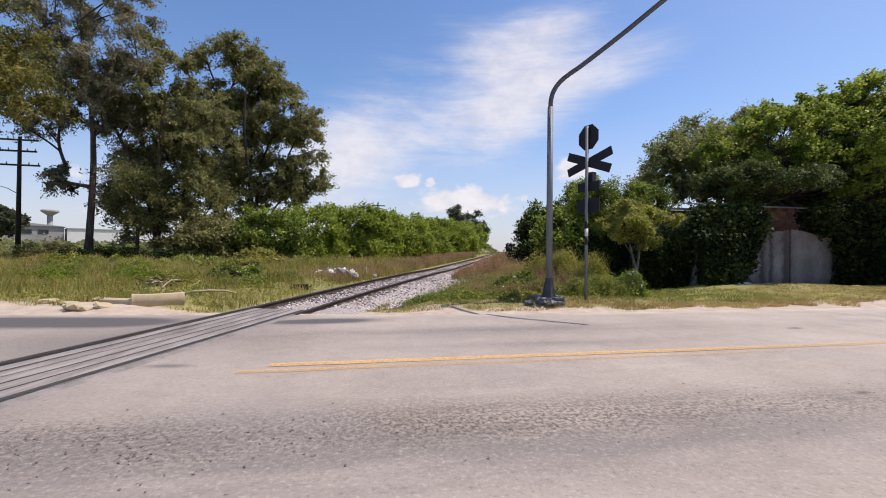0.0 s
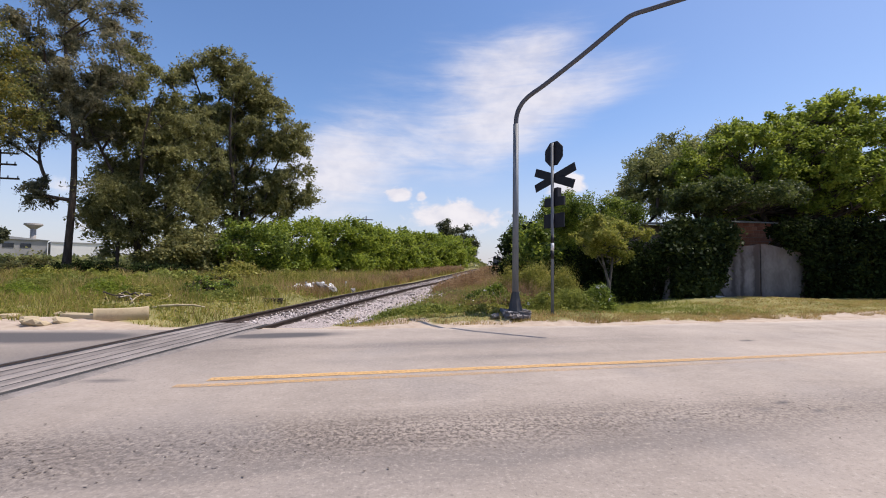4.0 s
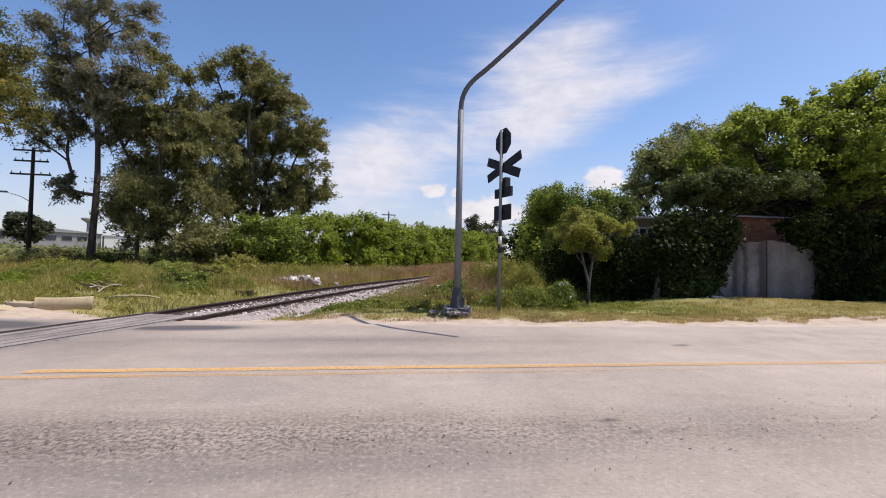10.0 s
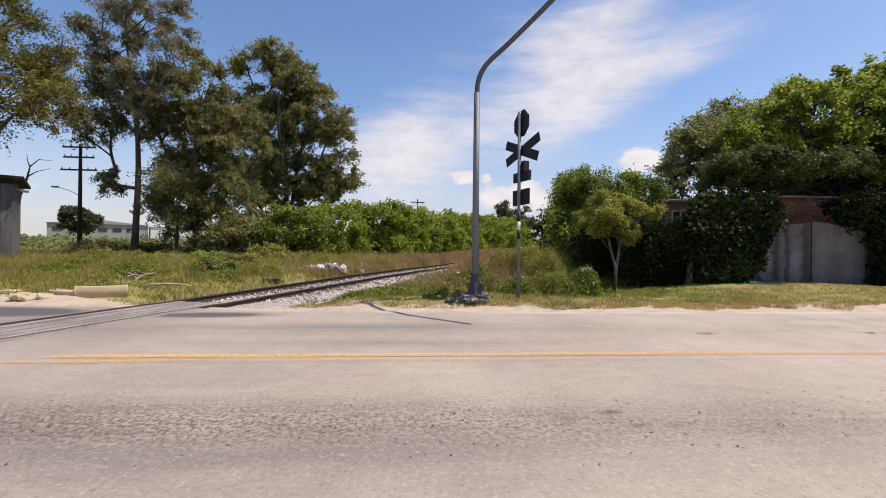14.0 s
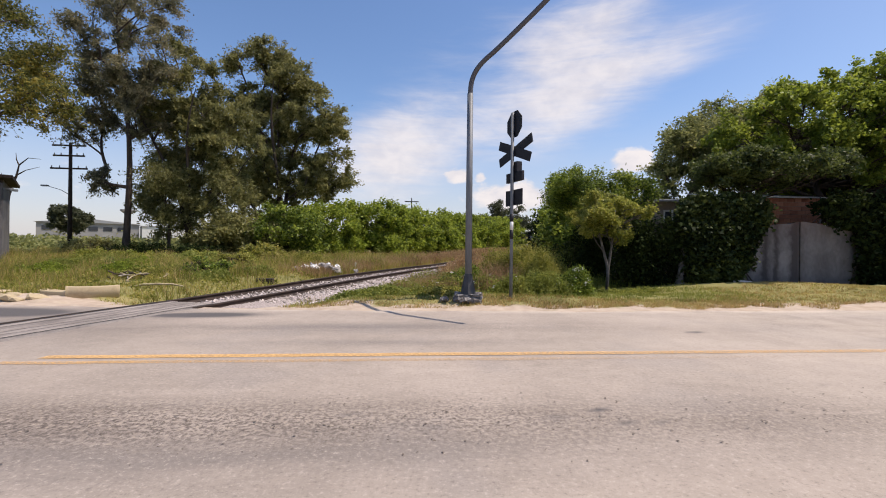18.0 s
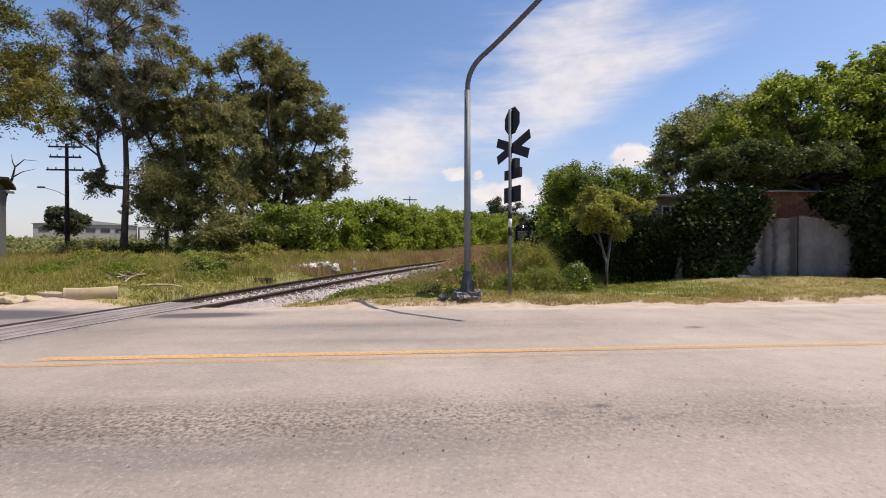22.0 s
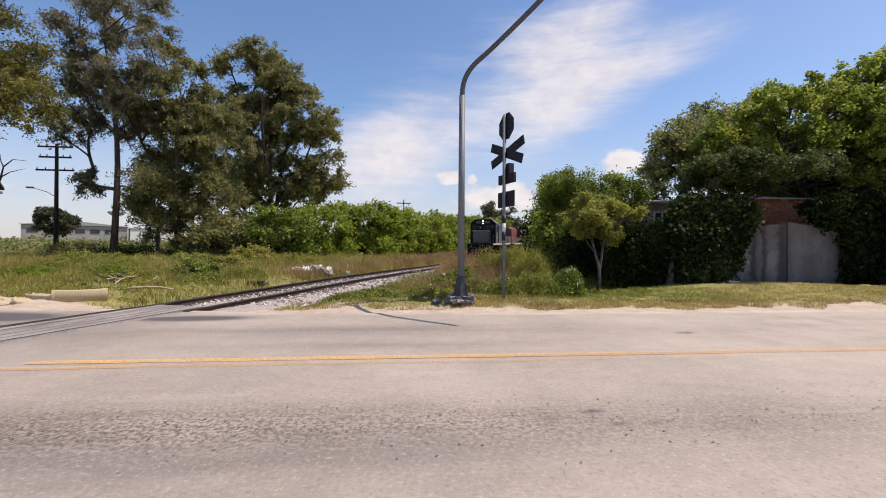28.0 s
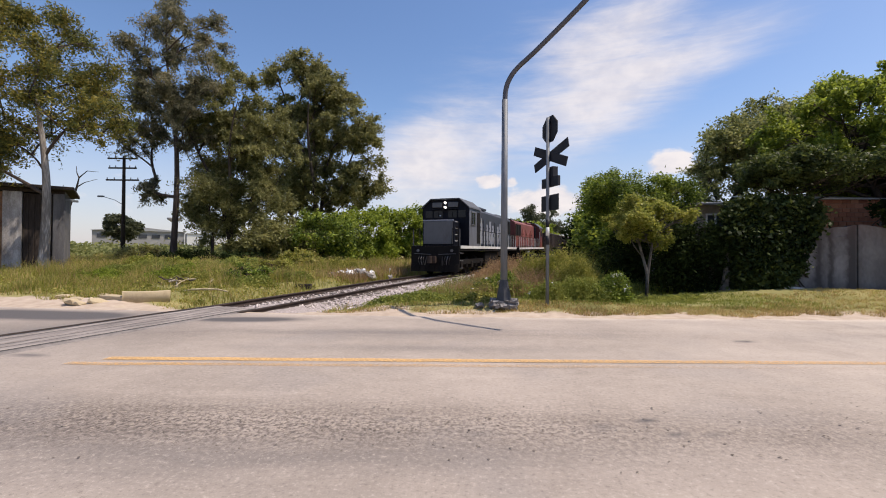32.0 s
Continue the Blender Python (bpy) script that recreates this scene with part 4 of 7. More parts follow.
def make_tree(name, label, at, height, clumps, leaf_mat, rng_seed, trunk_r=0.3, bark=None, n_leaf=9000, leaf=(0.3, 0.16), droop=0.3, lean=(0, 0), forks=1, category="tree", fork_z=0.35, limb_r=0.28, group="", spread=0.22, vee=0.0, stem_h=0.9, tufts=1.0, face=0.0, spray=0.0):
    """clumps: (x, y, z, radius) about the base. The trunk bends towards the crown, limbs run to the clumps."""
    rng = np.random.default_rng(rng_seed)
    g = float(ground_z(at[0], at[1])) - 0.05
    t = thing(name, label, category, (at[0], at[1], g), group=group)
    C = np.asarray(clumps, float)
    wood, limbs, crown = Soup(), Soup(), Soup()
    stems = []
    for k in range(forks):
        a = rng.uniform(0, 6.28)
        off = np.array([math.cos(a), math.sin(a)]) * (trunk_r * 1.5 if forks > 1 else 0)
        end = np.array([lean[0], lean[1]]) + (rng.normal(size=2) * height * 0.12 if forks > 1 else 0)
        zz = np.linspace(0, height * stem_h, 12)
        w = zz / (height * stem_h)
        P = np.stack([off[0] + end[0] * w**1.3 + np.sin(w * 5 + k) * 0.03 * height * w, off[1] + end[1] * w**1.3 + np.cos(w * 4 + k) * 0.02 * height * w, zz], 1)
        if vee:
            q = np.clip(zz - vee, 0, None)
            P = np.stack([lean[0] * w + (-0.30, 0.12)[k % 2] * q, 0.1 * k * q, zz], 1)
        R = trunk_r * (1 - w) ** 0.8 * (0.8 if forks > 1 else 1) + 0.03
        R[0] *= 1.35
        wood.tube(P, R, 10)
        stems.append((P, R))
    if spray:
        branch_out(C, stems, height, trunk_r * limb_r * 0.42, rng, limbs)
    for c in C if not spray else ():
        P, R = stems[rng.integers(len(stems))]
        zf = max(height * fork_z * 0.5, c[2] - abs(rng.normal(0.28, 0.1)) * height * 0.5)
        i = int(np.clip(np.searchsorted(P[:, 2], min(zf, height * 0.85)), 1, len(P) - 1))
        a = P[i]
        b = c[:3]
        m = (a + b) / 2 + np.array([0, 0, -0.06 * np.linalg.norm(b - a)]) + rng.normal(size=3) * 0.06 * np.linalg.norm(b - a)
        tt = np.linspace(0, 1, 6)[:, None]
        Q = a * (1 - tt) ** 2 + 2 * m * tt * (1 - tt) + b * tt**2
        r0 = min(R[i] * 0.5, limb_r * trunk_r)
        limbs.tube(Q, np.linspace(r0, 0.02, 6), 5)
        for _ in range(4):
            e = b + rng.normal(size=3) * c[3] * 0.38
            limbs.tube(np.stack([Q[4], (Q[4] + e) / 2 + rng.normal(size=3) * 0.1, e]), [r0 * 0.35 + 0.012, r0 * 0.2 + 0.01, 0.008], 4)
    vol = C[:, 3] ** 2
    for c, k in zip(C, (n_leaf * vol / vol.sum()).astype(int)):
        nt = max(5, int((8 + c[3] * 5) * tufts))
        d = rng.normal(size=(nt, 3))
        d /= np.linalg.norm(d, axis=1, keepdims=True)
        w = rng.integers(nt, size=k)
        if spray:
            # leafy twigs that run outwards and hang at their ends
            out = np.array([c[0], c[1], 0.0]) / (math.hypot(c[0], c[1]) + 0.5)
            d = d * np.array([1, 1, 0.75]) + out * 0.45 + np.array([0, 0, 0.15])
            reach = c[3] * rng.uniform(0.45, 1.45, (nt, 1))
            root = c[:3] - out * c[3] * 0.3 + rng.normal(size=(nt, 3)) * c[3] * 0.22
            q = rng.random((k, 1)) ** 0.75
            P = root[w] + d[w] * reach[w] * q + rng.normal(size=(k, 3)) * c[3] * spread * (0.55 + 0.6 * q)
            P[:, 2] -= (spray * reach[w] * q**2)[:, 0]
        else:
            # sub-tufts give gaps and an uneven outline
            sub = c[:3] + d * c[3] * rng.uniform(0.25, 1.0, (nt, 1)) * np.array([1, 1, 0.8])
            P = sub[w] + rng.normal(size=(k, 3)) * c[3] * spread * np.array([1, 1, 0.86])
        P[:, 2] = np.maximum(P[:, 2], 0.15)
        crown.leaves(rng, P, leaf[0], leaf[1], droop, face)
    bark, twig = bark or M_BARK, M_BARK
    link_mesh("trunk", wood.mesh("trunk"), bark, t, smooth=True)
    link_mesh("branch", limbs.mesh("branch"), bark if trunk_r < 0.1 else twig, t, smooth=True)
    link_mesh("crown", crown.mesh("crown"), leaf_mat, t)
    return t


def blob(seed, n, cx, cy, cz, rx, ry, rz, r0, r1, hollow=0.35):
    """n clumps in an uneven ellipsoid."""
    rng = np.random.default_rng(seed)
    out = []
    while len(out) < n:
        p = rng.uniform(-1, 1, 3)
        q = np.linalg.norm(p)
        if hollow < q < 1:
            out.append((cx + p[0] * rx, cy + p[1] * ry, cz + p[2] * rz, rng.uniform(r0, r1)))
    return out


def build_trees():
    # tall eucalyptus
    c = blob(1, 54, 0.0, 0, 19.6, 4.7, 4, 5.9, 0.8, 1.4, 0.2) + blob(2, 18, -3.9, 0, 13.0, 2.6, 2.5, 2.6, 0.7, 1.2, 0.1) + blob(3, 9, 1.6, 0, 12.5, 2.4, 2, 2.2, 0.6, 1.0) + blob(4, 9, -2.2, 0, 6.6, 1.5, 1.3, 1.5, 0.45, 0.8)
    make_tree("eucalyptus_tree", "tall open eucalyptus with bronze-green drooping foliage and dark trunk", (-30.8, 36.2), 26.0, c, L_EUCA_RED, 21, 0.27, n_leaf=52000, leaf=(0.27, 0.10), droop=0.7, limb_r=0.30, spread=0.14, tufts=1.1, stem_h=0.88, spray=0.5)
    c = blob(5, 66, -0.3, 0, 13.6, 4.4, 4.0, 7.0, 0.8, 1.5, 0.2) + blob(16, 32, 3.2, 0, 11.8, 3.4, 3, 5.0, 0.8, 1.4, 0.1) + blob(6, 62, 0.8, -0.5, 5.2, 5.4, 3, 4.4, 0.7, 1.3, 0.1)
    make_tree("eucalyptus_tree", "dense olive-green eucalyptus leafy down to the weeds", (-27.3, 40.0), 20.0, c, L_EUCA, 22, 0.26, n_leaf=96000, leaf=(0.29, 0.12), droop=0.6, forks=2, limb_r=0.2, spread=0.14, tufts=1.1, stem_h=0.74, spray=0.45)
    c = blob(7, 26, -2.6, 0, 24.2, 4.3, 3.5, 2.4, 0.9, 1.5, 0.1) + blob(8, 18, 2.6, 0, 21.6, 3.0, 3.5, 2.2, 0.9, 1.5, 0.1) + blob(9, 42, 1.6, 0, 17.4, 5.6, 4.5, 4.0, 1.0, 1.6, 0.2) + blob(10, 21, 6.3, 0, 16.2, 2.6, 3, 2.6, 0.8, 1.4, 0.1) + blob(15, 24, 6.6, 0, 10.2, 3.0, 3, 3.0, 0.8, 1.4, 0.1) + blob(17, 84, -0.4, 0.5, 9.2, 7.6, 3.5, 6.2, 0.9, 1.6, 0.1) + blob(18, 26, -4.2, 0.5, 18.2, 2.4, 2.5, 3.6, 0.8, 1.4, 0.1)
    make_tree("eucalyptus_tree", "broad spreading eucalyptus with olive-green crown", (-24.6, 52.3), 25.0, c, L_EUCA, 23, 0.36, n_leaf=118000, leaf=(0.34, 0.15), droop=0.5, lean=(0.8, 0), forks=3, limb_r=0.22, spread=0.14, tufts=1.1, stem_h=0.78, spray=0.35)
    # young eucalyptus with thin trunk between them
    c = blob(11, 26, 0, 0, 5.5, 2.3, 2, 3.0, 0.6, 1.0)
    make_tree("young_eucalyptus", "slender young eucalyptus with sparse crown", (-27.8, 37.5), 8.5, c, L_EUCA, 24, 0.14, n_leaf=16000, leaf=(0.21, 0.08), droop=0.6, spread=0.3, stem_h=0.75, spray=0.4)
    # yellowing tree beside the shed
    c = blob(12, 64, -1.8, 0, 11.3, 4.6, 4.2, 4.0, 0.7, 1.3, 0.2) + blob(13, 22, -4.0, -0.5, 6.8, 3.0, 2.5, 2.2, 0.7, 1.1) + blob(14, 14, 3.3, 0, 8.6, 1.8, 1.5, 1.3, 0.5, 0.8)
    make_tree("shade_tree", "tall tree with yellowing foliage and pale patchy trunk beside the shed", (-25.3, 20.4), 14.5, c, L_YELLOW, 25, 0.23, M_PALEBARK, n_leaf=64000, leaf=(0.185, 0.075), droop=0.5, limb_r=0.16, spread=0.15, tufts=1.2, stem_h=0.82, spray=0.45)
    # distant group where the line disappears
    for k, (x, y, h) in enumerate(((9.0, 170.0, 19.0), (16.5, 176.0, 18.0), (3.0, 185.0, 15.0))):
        make_tree("eucalyptus_tree", "distant grey-green eucalyptus beyond the bend of the line", (x, y), h, blob(60 + k, 34, 0, 0, h * 0.56, 5.2, 4, h * 0.42, 1.2, 2.0), L_FAR, 60 + k, 0.4, n_leaf=13000, leaf=(0.55, 0.32), tufts=1.5, stem_h=0.75)
    make_tree("round_tree", "dark round-crowned tree far across the field", (-62.5, 62.0), 7.0, blob(66, 30, 0, 0, 4.7, 2.6, 2.3, 1.9, 0.6, 1.0), L_FAR, 66, 0.25, n_leaf=9000, leaf=(0.4, 0.25))


build_trees()


def build_bush(label, at, rx, ry, h, mat, seed, n_leaf=9000, leaf=(0.22, 0.14), name="bush", r=(0.55, 1.0), n=26):
    c = blob(seed, n, 0, 0, h * 0.52, rx, ry, h * 0.42, r[0], r[1], 0.45) + blob(seed + 7, n // 2, 0, 0, h * 0.2, rx * 1.12, ry, h * 0.16, r[0] * 0.9, r[1] * 0.9, 0.3)
    return make_tree(name, label, at, h * 0.75, c, mat, seed + 100, 0.10, n_leaf=n_leaf, leaf=leaf, droop=0.05, forks=3, category="bush", fork_z=0.1, spread=0.21, face=0.3)


def build_bushes():
    for i, (x, y, rx, ry, h, n) in enumerate([(-21.5, 38.0, 3.8, 2.6, 4.4, 13000), (-17.6, 39.0, 4.0, 2.8, 5.2, 15000), (-14.2, 43.0, 4.0, 3.2, 6.2, 15000), (-10.8, 46.0, 3.8, 3.2, 6.7, 15000), (-8.6, 51.0, 3.8, 3.2, 6.2, 13000), (-6.6, 57.0, 4.0, 3.5, 6.6, 13000), (-4.4, 63.0, 4.0, 3.5, 6.6, 11000), (-2.2, 70.0, 4.2, 4.0, 7.0, 11000), (0.0, 78.0, 4.4, 4.5, 7.4, 10000), (3.0, 88.0, 4.6, 5.0, 8.0, 10000), (6.0, 100.0, 4.8, 5.0, 8.6, 9000)]):
        build_bush("rounded bright green bush beside the railway" if i else "dark olive scrub below the eucalypts", (x, y), rx, ry, h * 0.95, (L_EUCA, L_GREEN)[i] if i < 2 else L_BUSH, 200 + i, int(n * 1.3), (0.19 + 0.0019 * y, 0.12 + 0.0012 * y), r=(0.75, 1.3), n=46)
    for i, (x, y, rx, ry, h, n) in enumerate([(7.0, 29.0, 2.6, 3.2, 4.3, 15000), (8.2, 38.0, 3.0, 4.0, 5.6, 15000), (10.8, 47.0, 3.6, 4.4, 7.2, 14000), (14.8, 57.0, 4.0, 5.0, 8.0, 13000), (18.4, 70.0, 4.6, 6.0, 8.6, 12000), (22.4, 86.0, 5.2, 7.0, 9.4, 11000), (25.5, 106.0, 6.5, 8.0, 10.0, 10000)]):
        # trees 1 and 5 wear the leaf colour that has shade painted in
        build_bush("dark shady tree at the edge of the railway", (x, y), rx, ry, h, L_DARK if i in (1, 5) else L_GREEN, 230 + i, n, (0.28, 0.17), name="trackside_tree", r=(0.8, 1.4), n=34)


build_bushes()


def build_right_trees():
    c = blob(31, 66, -1.5, -0.5, 7.1, 4.2, 4.2, 2.1, 0.6, 1.0, 0.4) + blob(48, 50, 1.9, -0.3, 9.0, 3.2, 3.0, 1.7, 0.6, 1.0, 0.3) + blob(32, 40, 5.0, 0.3, 7.6, 3.4, 3.4, 2.4, 0.7, 1.1, 0.3) + blob(47, 40, 2.0, 2.0, 5.4, 6.0, 2.0, 2.2, 0.8, 1.2, 0.0) + blob(33, 40, 2.6, -2.8, 5.6, 5.6, 1.8, 1.5, 0.7, 1.1, 0.0)
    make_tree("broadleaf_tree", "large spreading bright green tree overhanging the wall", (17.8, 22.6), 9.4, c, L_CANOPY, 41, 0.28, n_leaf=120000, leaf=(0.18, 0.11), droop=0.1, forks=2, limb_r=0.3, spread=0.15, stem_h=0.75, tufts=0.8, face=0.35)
    c = blob(34, 44, -2.9, 0, 7.2, 2.9, 3.0, 2.4, 0.6, 1.0, 0.2) + blob(35, 16, -4.2, 0, 5.2, 1.8, 2, 1.4, 0.5, 0.8) + blob(49, 34, -0.8, 0, 9.0, 2.6, 3, 2.0, 0.7, 1.1)
    make_tree("broadleaf_tree", "olive-green tree with open airy crown", (16.6, 28.0), 9.5, c, L_ORN_DK, 42, 0.2, n_leaf=48000, leaf=(0.19, 0.10), droop=0.1, spray=0.2, limb_r=0.3, spread=0.15)
    c = blob(40, 40, 0, 0, 5.4, 5.5, 2.4, 2.4, 0.9, 1.4, 0.1)
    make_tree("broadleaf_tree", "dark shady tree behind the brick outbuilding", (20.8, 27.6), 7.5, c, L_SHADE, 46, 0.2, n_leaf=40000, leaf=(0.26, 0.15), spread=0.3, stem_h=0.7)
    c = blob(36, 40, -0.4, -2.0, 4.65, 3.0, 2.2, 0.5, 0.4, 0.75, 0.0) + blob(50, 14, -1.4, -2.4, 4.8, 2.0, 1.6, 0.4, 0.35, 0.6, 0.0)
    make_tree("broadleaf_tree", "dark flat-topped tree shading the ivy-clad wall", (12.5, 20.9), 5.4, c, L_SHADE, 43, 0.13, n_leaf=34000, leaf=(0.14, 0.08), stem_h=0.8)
    c = blob(37, 30, 0.4, 0, 3.6, 2.3, 1.9, 1.3, 0.45, 0.8) + blob(39, 8, -1.4, 0, 3.9, 0.9, 1.0, 0.6, 0.3, 0.5)
    make_tree("feathery_tree", "light green feathery-leaved tree beside the path", (5.4, 19.6), 4.6, c, L_GREEN, 44, 0.07, M_BARK, n_leaf=34000, leaf=(0.13, 0.05), droop=0.2, forks=2, fork_z=0.4, spread=0.22, stem_h=0.75)
    c = blob(38, 46, 0.0, 0, 2.9, 1.25, 1.2, 0.85, 0.24, 0.42, 0.1)
    make_tree("ornamental_tree", "small variegated tree with limewashed forked trunk", (5.03, 16.0), 3.2, c, L_ORN, 45, 0.04, M_LIME, n_leaf=30000, leaf=(0.10, 0.05), droop=0.2, forks=2, fork_z=0.75, limb_r=0.5, lean=(0.12, 0.0), spread=0.22, vee=1.0, stem_h=0.8, tufts=0.6)


build_right_trees()


# ---------- wall, ivy and house on the far side of the road ----------
def leaf_mass(name, label, category, boxes_, mat, seed, n, leaf, at=(0, 0, 0), rz=0.0, kind=""):
    """Foliage that clings to a wall: tufts strewn through boxes (x0, x1, y0, y1, z0, z1)."""
    rng = np.random.default_rng(seed)
    t = thing(name, label, category, at, rz, kind=kind)
    vols = np.array([(b[1] - b[0]) * (b[5] - b[4]) for b in boxes_])
    s, w = Soup(), Soup()
    for b, k in zip(boxes_, (n * vols / vols.sum()).astype(int)):
        nt = max(8, int(k / 45))
        c = np.stack([rng.uniform(b[0], b[1], nt), b[3] - (b[3] - b[2]) * rng.random(nt) ** 0.6, rng.uniform(b[4], b[5], nt)], 1)
        P = c[rng.integers(nt, size=k)] + rng.normal(size=(k, 3)) * np.array([0.16, 0.10, 0.16])
        P[:, 2] = np.maximum(P[:, 2], 0.05)
        s.leaves(rng, P, leaf[0], leaf[1], 0.35, 0.2)
        for q in c[:: 6]:
            w.tube(np.array([[q[0] + rng.normal() * 0.4, b[3], max(0.0, b[4] - 0.3)], [q[0], (q[1] + b[3]) / 2, (q[2] + b[4]) / 2], q]), [0.025, 0.018, 0.008], 4)
    link_mesh("stem", w.mesh("stem"), M_BARK, t)
    link_mesh("foliage", s.mesh("foliage"), mat, t)
    return t


WALL_AT, WALL_RZ = (9.0, 17.95, 0.0), 5.4


def wall_material():
    """Grey lime render: blotches, and damp columns below the leaks at the joints."""
    mat = material("stained_render_wall", [(0.10, 0.092, 0.091), (0.165, 0.156, 0.155), (0.25, 0.236, 0.234)], 0.95, 0, 0.9, 9, 0.5, 0.02, stain=((0.10, 0.09, 0.088), 1.1, 0.5), stretch=(1.0, 1, 0.6))
    nt = mat.node_tree
    N, L = nt.nodes.new, nt.links.new
    b = nt.nodes["Principled BSDF"]
    base = b.inputs["Base Color"].links[0].from_socket
    tc = N("ShaderNodeTexCoord")
    sep = N("ShaderNodeSeparateXYZ")
    L(tc.outputs["Object"], sep.inputs[0])

    def m(op, a, c):
        n = N("ShaderNodeMath")
        n.operation = op
        for i, v in enumerate((a, c)):
            if isinstance(v, (int, float)):
                n.inputs[i].default_value = v
            else:
                L(v, n.inputs[i])
        return n.outputs[0]
    nz = N("ShaderNodeTexNoise")
    nz.inputs["Scale"].default_value, nz.inputs["Detail"].default_value, nz.inputs["Roughness"].default_value = 2.6, 7, 0.65
    L(tc.outputs["Object"], nz.inputs["Vector"])
    wob = m("ADD", sep.outputs[0], m("MULTIPLY", m("SUBTRACT", nz.outputs["Fac"], 0.5), 0.45))
    total = 0.0
    for x, w, k in ((2.78, 0.13, 1.1), (3.24, 0.12, 1.0), (4.0, 0.22, 1.3), (5.1, 0.35, 0.3)):
        q = m("DIVIDE", m("SUBTRACT", wob, x), w)
        total = m("ADD", total, m("MULTIPLY", m("EXPONENT", m("MULTIPLY", m("MULTIPLY", q, q), -1.0), 0.0), k))
    # darker towards the foot
    foot = m("MULTIPLY", m("EXPONENT", m("MULTIPLY", m("SUBTRACT", sep.outputs[2], 0.2), -4.5), 0.0), 0.35)
    cover = m("MINIMUM", m("MULTIPLY", m("ADD", total, foot), m("ADD", nz.outputs["Fac"], 0.35)), 0.9)
    mx = N("ShaderNodeMix")
    mx.data_type = "RGBA"
    L(cover, mx.inputs[0])
    L(base, mx.inputs[6])
    mx.inputs[7].default_value = (0.055, 0.048, 0.048, 1)
    # reddish wash from the bricks above
    red = m("MULTIPLY", m("MULTIPLY", m("EXPONENT", m("MULTIPLY", m("SUBTRACT", 2.6, sep.outputs[2]), -2.6), 0.0), nz.outputs["Fac"]), 0.7)
    mr = N("ShaderNodeMix")
    mr.data_type = "RGBA"
    L(red, mr.inputs[0])
    L(mx.outputs[2], mr.inputs[6])
    mr.inputs[7].default_value = (0.17, 0.085, 0.062, 1)
    L(mr.outputs[2], b.inputs["Base Color"])
    return mat


def ragged_panel(x0, x1, y0, y1, z0, tops, seed):
    """A wall panel whose broken top edge steps up and down."""
    rng = random.Random(seed)
    bm = bmesh.new()
    n = max(2, int((x1 - x0) / 0.12))
    o = [(x0, z0), (x1, z0)]
    for i in range(n, -1, -1):
        x = x0 + (x1 - x0) * i / n
        o.append((x, float(np.interp(x, *tops)) + rng.uniform(-0.02, 0.02)))
    prism(bm, o, y0, y1)
    return bm


